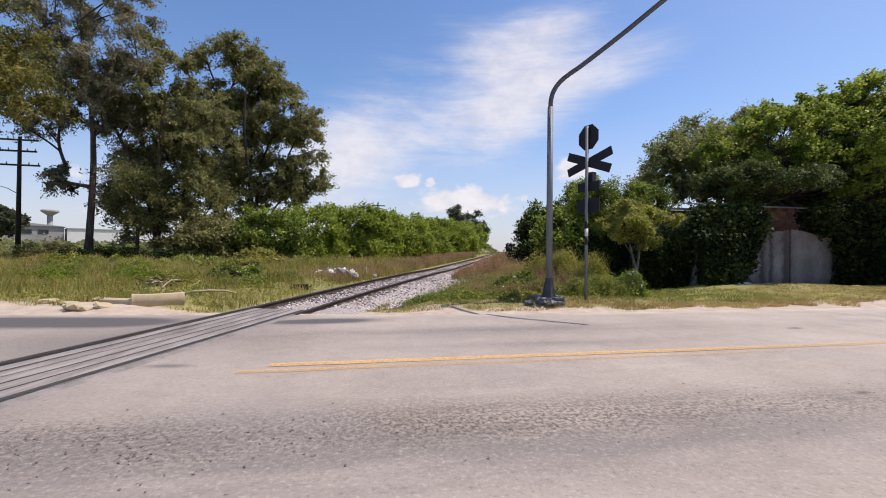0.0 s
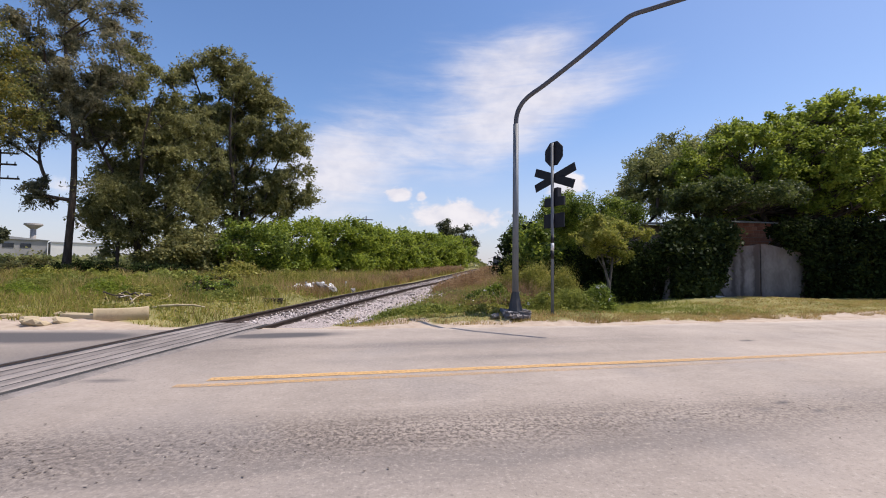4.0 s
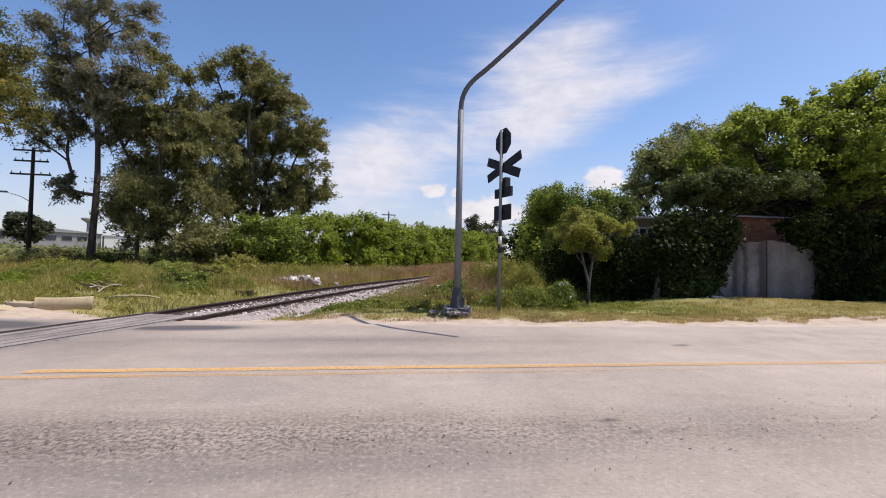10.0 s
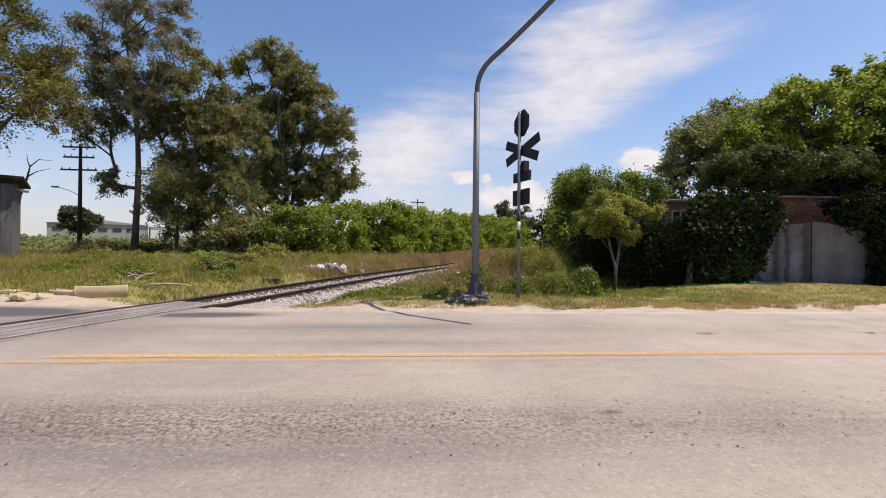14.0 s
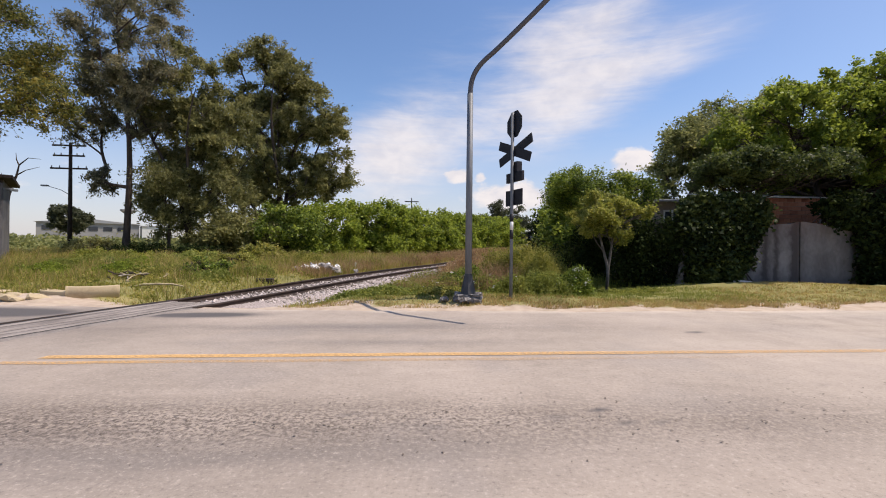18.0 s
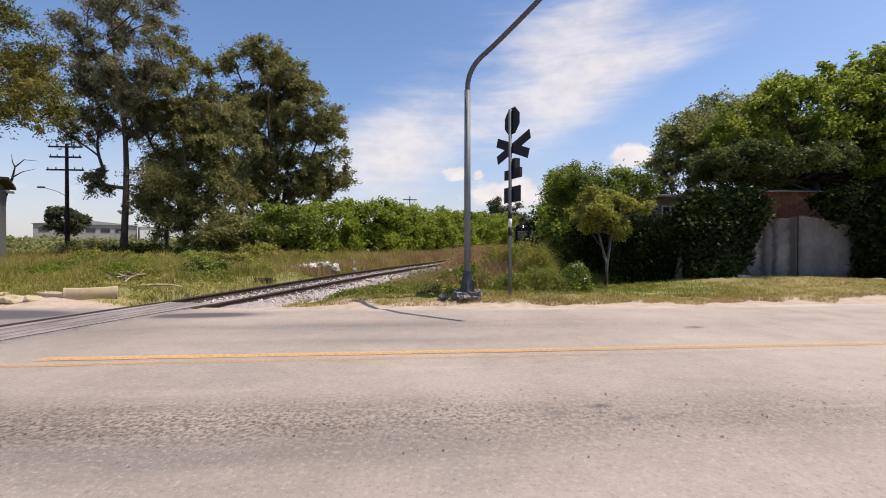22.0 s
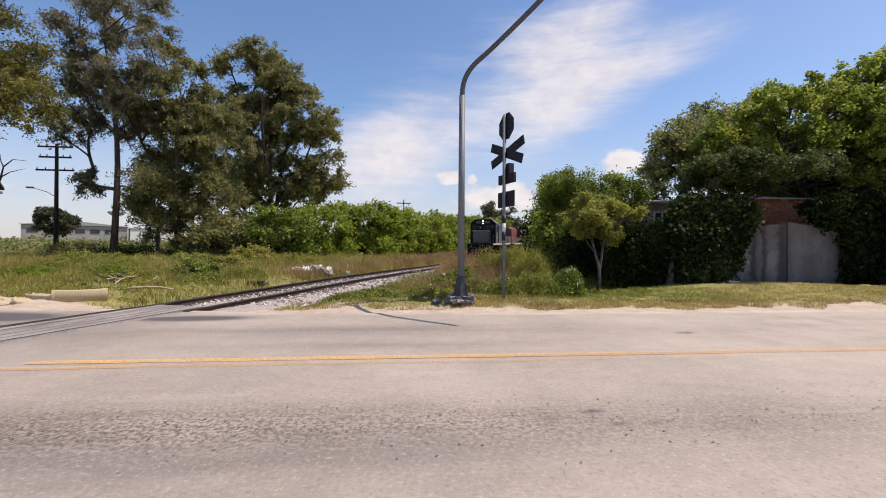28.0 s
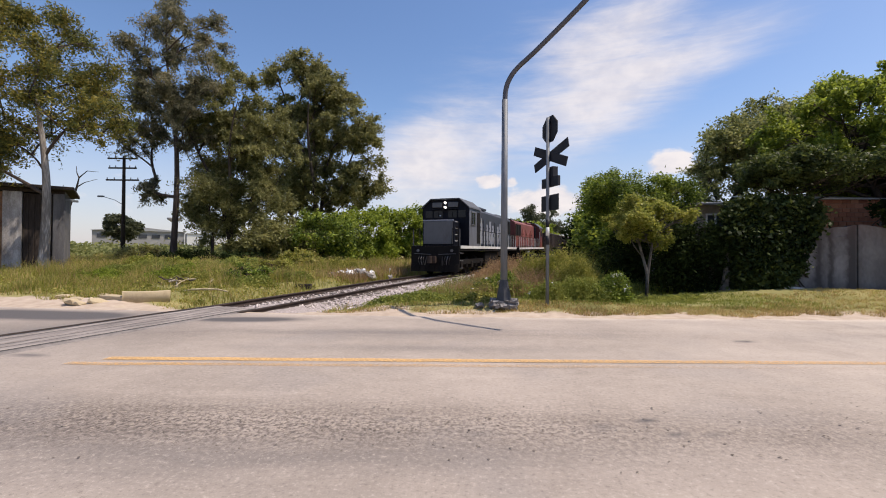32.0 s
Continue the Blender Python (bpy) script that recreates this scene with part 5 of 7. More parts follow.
def build_wall():
    w = thing("boundary_wall", "grey rendered boundary wall with dark damp streaks", "wall", WALL_AT, WALL_RZ, kind="structure")
    mw = wall_material()
    part("wall_panel", ragged_panel(-3.2, 4.18, 0.0, 0.2, -0.4, ([-3.2, 2.2, 3.2, 3.9, 4.18], [2.5, 2.5, 2.46, 2.52, 2.58]), 1), mw, w)
    part("wall_panel", ragged_panel(4.21, 6.3, -0.03, 0.2, -0.4, ([4.2, 4.9, 5.3, 6.3], [2.58, 2.52, 2.4, 2.22]), 2), mw, w)
    part("wall_panel", ragged_panel(6.33, 26.0, 0.05, 0.25, -0.4, ([6.3, 26], [2.3, 2.5]), 3), mw, w)
    # lower outer skin of render, with a broken upper edge
    part("render_skin", ragged_panel(0.0, 3.85, -0.045, -0.003, -0.3, ([0.0, 1.4, 2.1, 3.2, 3.85], [0.35, 0.7, 2.14, 2.1, 2.16]), 4), mw, w, "thick lower coat of render with a broken top edge")
    part("kerb", ragged_panel(-0.3, 2.2, -0.16, -0.05, -0.3, ([-0.3, 0.2, 1.4, 2.2], [0.1, 0.2, 0.26, 0.2]), 5), M_LITTER, w, "pale limewashed kerb at the foot of the wall")
    # brick outbuilding behind
    b = thing("brick_outbuilding", "unrendered red brick outbuilding behind the wall", "outbuilding", (12.0, 20.75, 0.0), WALL_RZ)
    part("core", boxes((0.03, 4.1, 0.03, 3.0, -0.2, 3.82)), M_MORTAR, b)
    rf = part("roof", boxes((-0.15, 4.3, -0.25, 3.4, 0.0, 0.05), bevel=0.01), M_ROOFSHEET, b, "thin corrugated sheet roof")
    rf.matrix_basis = pose(0, 0, 3.85, 9, 0, 0)
    me = None
    for r in range(10):
        for k in range(13):
            z = 1.95 + r * 0.19
            x = -0.02 + k * 0.335 + (0.16 if r % 2 else 0.0)
            if x > 3.9:
                continue
            if me is None:
                ob = part("brick", boxes((0, 0.32, 0, 0.12, 0, 0.175), bevel=0.006), M_BRICK, b)
                me = ob.data
            else:
                ob = new("brick", me)
                ob.parent = b
            ob.location = (x, random.uniform(-0.008, 0.004), z)
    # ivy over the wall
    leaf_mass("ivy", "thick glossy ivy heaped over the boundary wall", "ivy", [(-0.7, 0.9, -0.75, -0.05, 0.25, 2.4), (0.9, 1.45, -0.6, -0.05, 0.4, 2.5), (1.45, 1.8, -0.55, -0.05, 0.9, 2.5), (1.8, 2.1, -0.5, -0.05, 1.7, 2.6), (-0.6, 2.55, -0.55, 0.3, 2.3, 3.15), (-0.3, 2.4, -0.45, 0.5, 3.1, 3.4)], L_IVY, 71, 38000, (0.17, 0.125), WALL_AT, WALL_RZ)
    # the shade at this end of the wall is in the dark leaf colour
    leaf_mass("ivy", "curtain of creeper over the wall, its shade put into the leaf colour", "ivy", [(6.35, 15.0, -0.5, 0.0, 0.3, 2.7), (5.3, 15.0, -0.6, 0.8, 2.35, 3.6), (4.8, 6.0, -0.5, 0.6, 2.9, 3.5), (6.6, 15.0, -0.45, 0.0, 0.05, 0.5)], L_DARK, 72, 36000, (0.18, 0.13), WALL_AT, WALL_RZ)
    # pale bare trunk beside the ivy
    tr = thing("bare_trunk", "pale limewashed bare trunk leaning beside the ivy", "tree trunk", (8.15, 17.35, float(ground_z(8.15, 17.35)) - 0.05))
    sp = Soup()
    sp.tube([(0, 0, 0), (0.05, 0, 0.5), (0.13, 0.05, 1.3), (0.16, 0.1, 2.3)], [0.19, 0.12, 0.10, 0.06], 8)
    link_mesh("trunk", sp.mesh("trunk"), M_LIME, tr, smooth=True)
    # hedge, with its deep shade put into the leaf colour
    leaf_mass("hedge", "clipped hedge with deep shade put into its leaf colour", "hedge", [(-3.3, -0.2, -0.5, 0.5, 0.05, 2.45), (-4.0, -2.6, 0.4, 3.0, 0.0, 2.3)], L_DARK, 73, 26000, (0.13, 0.08), WALL_AT, WALL_RZ)


build_wall()


def build_house():
    h = thing("house", "low dingy house with pale sheet roof among trees", "house", (8.9, 24.0, 0.0), 5.4)
    M_PLASTER = material("dingy_plaster", [(0.20, 0.16, 0.13), (0.30, 0.25, 0.21), (0.38, 0.33, 0.28)], 0.95, 0, 1.2, 20, 0.4, stain=((0.12, 0.09, 0.07), 1.5, 0.6))
    bm = boxes((0, 1.45, 0, 0.2, -0.2, 4.0), (2.45, 5.0, 0, 0.2, -0.2, 4.0), (1.45, 2.45, 0, 0.2, -0.2, 2.55), (1.45, 2.45, 0, 0.2, 3.55, 4.0))
    part("front_wall", bm, M_PLASTER, h)
    part("side_wall", boxes((0, 0.2, 0.21, 5, -0.2, 4.0)), M_PLASTER, h)
    part("back_wall", boxes((0.21, 5.0, 4.8, 5, -0.2, 4.0)), M_PLASTER, h)
    part("end_wall", boxes((4.8, 5.0, 0.21, 4.79, -0.2, 4.0)), M_PLASTER, h)
    rf = part("roof", boxes((-0.4, 5.4, -0.6, 5.4, 0, 0.12), bevel=0.03), M_ROOFSHEET, h, "pale sheet roof")
    rf.matrix_basis = pose(0, 0, 4.02, 7, 0, 0)
    win = part("window", boxes((1.46, 2.44, 0.10, 0.12, 2.56, 3.54)), M_GLASS_DARK, h, "dark window with pale frame")
    part("frame", boxes((1.44, 1.52, -0.02, 0.09, 2.55, 3.55), (2.38, 2.46, -0.02, 0.09, 2.55, 3.55), (1.53, 2.37, -0.02, 0.09, 2.55, 2.62), (1.53, 2.37, -0.02, 0.09, 3.48, 3.55), (1.92, 1.97, 0.0, 0.09, 2.63, 3.47)), M_WHITEPAINT, win)
    part("sill", boxes((1.38, 2.52, -0.10, -0.025, 2.48, 2.54), bevel=0.01), M_WHITEPAINT, win)


build_house()


# ---------- shed, utility pole, dead tree across the field ----------
def build_shed():
    g = float(ground_z(-27, 22)) - 0.1
    s = thing("shed", "weathered concrete-framed shed with flat overhanging roof", "shed", (-26.1, 22.2, g), 46.0)
    M_SHED = material("weathered_concrete_post", [(0.06, 0.057, 0.06), (0.115, 0.112, 0.116), (0.19, 0.185, 0.18)], 0.95, 0, 1.0, 25, 0.5, stain=((0.08, 0.075, 0.07), 1.8, 0.7), stretch=(2, 2, 0.4))
    M_PALE = material("patchy_limewash", [(0.10, 0.085, 0.075), (0.30, 0.28, 0.265), (0.60, 0.58, 0.56)], 0.95, 0, 1.2, 18, 0.5, stretch=(1.5, 1.5, 0.5))
    M_RUST = material("rusty_panel", [(0.10, 0.05, 0.03), (0.22, 0.12, 0.07), (0.34, 0.22, 0.12)], 0.9, 0, 1.4, 20, 0.4)
    for x0, x1, mt, nm in ((-0.52, 0.0, M_SHED, "corner_post"), (-2.65, -1.85, M_PALE, "pale_post"), (-9.0, -8.4, M_SHED, "corner_post")):
        part(nm, boxes((x0, x1, 0, 0.5, 0, 4.7), bevel=0.03), mt, s)
    part("timber_door", boxes((-1.83, -0.54, 0.26, 0.34, 0, 4.65)), M_DARKWOOD, s, "dark timber infill")
    for k in range(5):
        part("plank", boxes((-1.82 + k * 0.256, -1.58 + k * 0.256, 0.22, 0.255, 0.05, 4.6), bevel=0.006), M_DARKWOOD, s)
    part("rusty_infill", boxes((-8.38, -2.67, 0.2, 0.32, 0, 4.65)), M_RUST, s, "rust-stained infill panel")
    part("lintel", boxes((-9.0, 0.0, 0.02, 0.48, 4.71, 4.90)), M_DARKWOOD, s)
    part("side_wall", boxes((-0.25, 0.0, 0.51, 4.5, 0, 4.90)), M_SHED, s)
    part("back_wall", boxes((-9.0, 0.0, 4.51, 4.7, 0, 4.90)), M_SHED, s)
    part("roof", boxes((-9.4, 0.45, -0.6, 5.1, 4.92, 5.1), bevel=0.02), M_DARKWOOD, s, "dark flat roof slab")
    part("floodlight", boxes((0.01, 0.45, 0.2, 0.3, 4.35, 4.45), (0.3, 0.62, 0.12, 0.38, 4.28, 4.4), bevel=0.02), M_POLE, s)


build_shed()


def build_utility_pole():
    k = 1.215                                    # a full-height pole
    g = float(ground_z(-38.5, 38.5))
    p = thing("utility_pole", "dark timber utility pole with three crossarms and insulators", "utility pole", (-38.5, 38.5, g - 0.3), 10)
    part("pole", cyl(bmesh.new(), (0, 0, 0), (0, 0, 9.1 * k), 0.20, 0.13, 12), M_DARKWOOD, p, smooth=True)
    for z, w, x0 in ((8.85 * k, 1.5, 0.0), (8.05 * k, 1.4, 0.0), (7.05 * k, 1.65, 0.0)):
        arm = part("crossarm", boxes((-w, w, -0.24, -0.14, z - 0.075, z + 0.075), bevel=0.01), M_DARKWOOD, p)
        for x in (-w + 0.12, -w * 0.5, w * 0.5, w - 0.12):
            part("insulator", cyl(bmesh.new(), (x, -0.19, z + 0.075), (x, -0.19, z + 0.26), 0.05, 0.035, 8), M_POLE, arm)
    s = Soup()
    s.tube([(0, -0.1, 5.0 * k), (-0.6, -0.35, 5.35 * k), (-1.5, -0.7, 5.6 * k)], [0.035, 0.03, 0.03], 6)
    arm = link_mesh("lamp_arm", s.mesh("lamp_arm"), M_POLE, p)
    part("lamp_head", boxes((-2.0, -1.45, -0.85, -0.57, 5.56 * k, 5.68 * k), bevel=0.03), M_POLE, arm)
    # thin pole far behind the bushes
    g = float(ground_z(-12.9, 86.5))
    q = thing("utility_pole", "distant thin utility pole with one crossarm above the bushes", "utility pole", (-12.9, 86.5, g), 10)
    part("pole", cyl(bmesh.new(), (0, 0, 0), (0, 0, 10.5), 0.14, 0.10, 8), M_DARKWOOD, q)
    part("crossarm", boxes((-1.4, 1.4, -0.08, 0.08, 9.7, 9.88)), M_DARKWOOD, q)


build_utility_pole()


def build_dead_tree():
    g = float(ground_z(-26.5, 29))
    t = thing("dead_tree", "bare dead tree with crooked grey branches", "tree", (-33.2, 28.2, g - 0.0))
    s = Soup()
    s.tube([(0, 0, 0), (0.1, 0, 2.5), (0.3, 0.1, 4.6), (0.9, 0.1, 6.0), (1.2, 0, 6.7)], [0.16, 0.13, 0.10, 0.07, 0.04], 7)
    link_mesh("trunk", s.mesh("trunk"), M_BARK, t, smooth=True)
    for pts in ([(0.9, 0.1, 6.0), (1.6, 0.1, 6.35), (2.6, 0.2, 6.6)], [(1.2, 0, 6.7), (1.0, 0, 7.1), (0.95, 0, 7.6)], [(1.2, 0, 6.7), (1.9, 0, 7.2), (2.9, 0, 7.1)], [(0.45, 0.1, 5.0), (0.0, 0.1, 5.6), (-0.3, 0.1, 6.2)]):
        s = Soup()
        s.tube(pts, [0.05, 0.03, 0.012], 5)
        link_mesh("branch", s.mesh("branch"), M_BARK, t)


build_dead_tree()


def build_distance():
    f = thing("factory", "long pale factory hall far across the fields", "factory", (-259, 235, 1.2), 42)
    M_HALL = material("pale_hall", [(0.22, 0.215, 0.21), (0.28, 0.275, 0.27), (0.34, 0.335, 0.33)], 0.8, 0, 0.1, 2, 0.1)
    part("hall", boxes((0, 50, 0, 30, 0, 13.5)), M_HALL, f)
    part("roof", prism(bmesh.new(), [(-1, 13.6), (25, 16.2), (51, 13.6)], -1, 31), M_ROOFSHEET, f)
    for k in range(6):
        part("window", boxes((2.5 + k * 7.2, 7 + k * 7.2, -0.25, -0.02, 9.0, 11.4)), M_GLASS_DARK, f)
    part("annex", boxes((51.2, 82, -4, 18, 0, 12.2)), M_WHITEPAINT, f, "bright white annex")
    part("annex_roof", boxes((51.1, 82.5, -4.5, 18.5, 12.25, 12.9)), M_ROOFSHEET, f)
    w = thing("water_tower", "grey mushroom-shaped concrete water tower", "water tower", (-257, 300, 0.3))
    bm = cyl(bmesh.new(), (0, 0, 0), (0, 0, 24.0), 1.8, 1.5, 20)
    part("shaft", bm, M_CONCRETE, w, smooth=True)
    bm = cyl(bmesh.new(), (0, 0, 23.6), (0, 0, 26.2), 1.6, 4.9, 24)
    cyl(bm, (0, 0, 26.2), (0, 0, 27.2), 4.9, 4.7, 24)
    part("tank", bm, M_CONCRETE, w)
    rng = np.random.default_rng(77)
    s = Soup()
    n = 26000
    a = rng.uniform(-1.25, 1.15, n)
    d = rng.uniform(150, 420, n)
    top = 3.2 + 2.6 * np.sin(a * 23) + 1.6 * np.sin(a * 61 + 1) + 1.2 * rng.random(n)
    P = np.stack([np.sin(a) * d, np.cos(a) * d, 0.2 + np.maximum(top, 1.0) * rng.random(n) * (d / 220)], 1)
    keep = ~((a < -0.55) & (a > -0.9) & (d < 330))
    s.leaves(rng, P[keep], 2.0, 1.3, 0)
    ob = link_mesh("far_woods", s.mesh("far_woods"), L_EUCA)
    tagged(ob, "low hazy line of distant trees and scrub", "woods", kind="stuff")


build_distance()


# ---------- small things on the verge ----------
def build_headwall():
    x, y = -9.6, 10.6
    g = float(ground_z(x, y))
    r = thing("culvert_headwall", "low tan concrete culvert headwall on the sandy shoulder", "headwall", (x, y, g - 0.03), 37)
    n = 14
    xs = np.linspace(-0.55, 0.55, n)
    V, F = [], []
    for q in xs:
        bow = 0.10 * (q / 0.66) ** 2
        top = 0.31 + 0.02 * (q / 0.66) ** 2
        V += [(q, bow - 0.1, 0), (q, bow - 0.1, top - 0.015), (q, bow - 0.085, top), (q, bow + 0.085, top), (q, bow + 0.1, top - 0.015), (q, bow + 0.1, 0)]
    for a in range(n - 1):
        for b in range(6):
            F.append((a * 6 + b, a * 6 + (b + 1) % 6, a * 6 + 6 + (b + 1) % 6, a * 6 + 6 + b))
    F += [(0, 1, 2, 3), (0, 3, 4, 5), (n * 6 - 6, n * 6 - 5, n * 6 - 4, n * 6 - 3), (n * 6 - 6, n * 6 - 3, n * 6 - 2, n * 6 - 1)]
    link_mesh("wall_slab", fast_mesh("wall_slab", V, F), M_CREAM, r)
    rng = np.random.default_rng(17)
    for k in range(7):
        bm = bmesh.new()
        q = rng.uniform(0.08, 0.2)
        bmesh.ops.create_icosphere(bm, subdivisions=1, radius=1, matrix=pose(-0.9 - rng.random() * 0.8, rng.normal() * 0.25, q * 0.4, *rng.uniform(0, 60, 3)) @ Matrix.Diagonal((q * 1.5, q, q * 0.6, 1)))
        part("stone", bm, M_CREAM, r, "loose pale stone")


build_headwall()


def build_rubbish():
    rng = np.random.default_rng(91)
    x0, y0 = -7.5, 21.3
    g = float(ground_z(x0, y0))
    h = thing("rubbish_heap", "heap of white plastic bags and broken rubble in the grass", "rubbish heap", (x0, y0, g))
    for k in range(34):
        bm = bmesh.new()
        r = rng.uniform(0.08, 0.21)
        px, py = rng.normal() * 0.65, rng.normal() * 0.3
        pz = 0.06 + 0.26 * math.exp(-(px / 0.6) ** 2) * rng.uniform(0.3, 1.2)
        bmesh.ops.create_icosphere(bm, subdivisions=2, radius=1, matrix=pose(px, py, pz, *rng.uniform(0, 90, 3)) @ Matrix.Diagonal((r * rng.uniform(0.8, 1.6), r, r * rng.uniform(0.35, 0.8), 1)))
        for v in bm.verts:
            v.co += Vector(rng.normal(size=3)) * 0.025
        part("bag" if k % 2 else "rubble_piece", bm, M_LITTER if k % 2 else M_CONCRETE, h)
    # cut branches
    for px, py, n, nm in ((-11.9, 14.8, 30, "pale dry cut branches piled in the grass"),):
        g = float(ground_z(px, py))
        t = thing("branch_pile", nm, "branch pile", (px, py, g))
        for k in range(n):
            s = Soup()
            a = rng.uniform(0, 6.28)
            l = rng.uniform(0.2, 0.55)
            c = np.array([rng.normal() * 0.5, rng.normal() * 0.35, 0.06 + rng.uniform(0, 0.2)])
            d = np.array([math.cos(a), math.sin(a), rng.normal() * 0.15]) * l / 2
            s.tube(np.stack([c - d, c + rng.normal(size=3) * 0.04, c + d]), [0.028, 0.024, 0.012], 5)
            link_mesh("stick", s.mesh("stick"), (M_STRAW, M_BARK, M_PALEBARK)[k % 3], t)
    s = Soup()
    g = float(ground_z(-9.3, 12.5))
    s.tube([(-0.75, 0.06, 0.16), (-0.4, 0.0, 0.24), (0, -0.03, 0.26), (0.4, 0.02, 0.25), (0.7, 0.08, 0.18)], [0.03, 0.036, 0.036, 0.03, 0.02], 8)
    ob = link_mesh("log", s.mesh("log"), M_STRAW)
    ob.matrix_world = pose(-9.3, 12.5, g - 0.1, 0, 0, 12)
    tagged(ob, "pale debarked log lying in the grass", "log")
    ob = part("timber_block", boxes((-0.32, 0.32, -0.14, 0.14, 0, 0.2), bevel=0.015), M_DARKWOOD)
    ob.matrix_world = pose(-7.75, 16.1, float(ground_z(-7.75, 16.1)), 0, 0, 14)
    tagged(ob, "dark offcut of railway sleeper beside the track", "timber block")
    bm = cyl(bmesh.new(), (0, 0, 0), (0, 0, 0.55), 0.045, 0.04, 8)
    ob = part("marker_stake", bm, M_WHITEPAINT)
    ob.matrix_world = pose(-6.3, 23.5, float(ground_z(-6.3, 23.5)) - 0.05)
    tagged(ob, "short white stake beside the rails", "stake")
    ob = part("kerb_slab", boxes((-0.45, 0.45, -0.14, 0.14, 0, 0.13), bevel=0.03), M_CREAM)
    ob.matrix_world = pose(-10.45, 10.48, float(ground_z(-10.45, 10.48)) - 0.02, 3, 0, -10)
    tagged(ob, "tan concrete slab lying on the sandy shoulder", "slab")
    for k, (px, py) in enumerate(((-11.4, 10.25), (-11.15, 10.9), (-12.2, 10.6))):
        bm = bmesh.new()
        bmesh.ops.create_icosphere(bm, subdivisions=2, radius=1)
        for v in bm.verts:
            v.co *= 1 + 0.22 * math.sin(v.co.x * 5 + k) * math.cos(v.co.y * 4 + 2 * k)
        bmesh.ops.transform(bm, matrix=Matrix.Diagonal((0.24, 0.14, 0.07, 1)), verts=bm.verts)
        ob = part("flat_stone", bm, M_CREAM)
        ob.matrix_world = pose(px, py, float(ground_z(px, py)) + 0.02, 0, 4, 30 * k)
        tagged(ob, "flat tan stone on the sandy shoulder", "stone")
    # paint-chipped stones and potholes' crumbs on the asphalt
    s = Soup()
    n = 700
    x = -6.5 + 11.5 * rng.random(n) ** 1.5
    y = 3.5 + 0.15 * x + rng.normal(size=n) * 0.30
    P = np.stack([x, y, np.full(n, 0.012)], 1)
    s.leaves(rng, P, 0.030, 0.018, 0)
    V = np.concatenate(s.v)
    V[:, 2] = np.clip(V[:, 2], 0.003, 0.008)
    ob = link_mesh("chippings", fast_mesh("chippings", V, np.concatenate(s.f)), M_SLEEPER)
    tagged(ob, "dark loose chippings along the wheel track", "gravel", kind="stuff")


build_rubbish()


# ---------- grass and weeds ----------
def scatter(rng, n, x0, x1, y0, y1, power=1.0):
    y = y0 + (y1 - y0) * rng.random(n) ** power
    x = rng.uniform(x0, x1, n)
    return x, y


def patchy(x, y, f=0.35, seed=0.0):
    return 0.5 + 0.5 * np.sin(x * f * 2.1 + seed) * np.cos(y * f * 2.7 + seed * 2) + 0.35 * np.sin(x * f * 5.3 + y * f * 4.1 + seed)


def grass_field(name, label, mat, rng, x, y, height, width, lean=0.4):
    z = ground_z(x, y)
    s = Soup()
    s.blades(rng, np.stack([x, y, z - 0.02], 1), height, width, lean)
    ob = link_mesh(name, s.mesh(name), mat)
    return tagged(ob, label, "grass", kind="stuff")


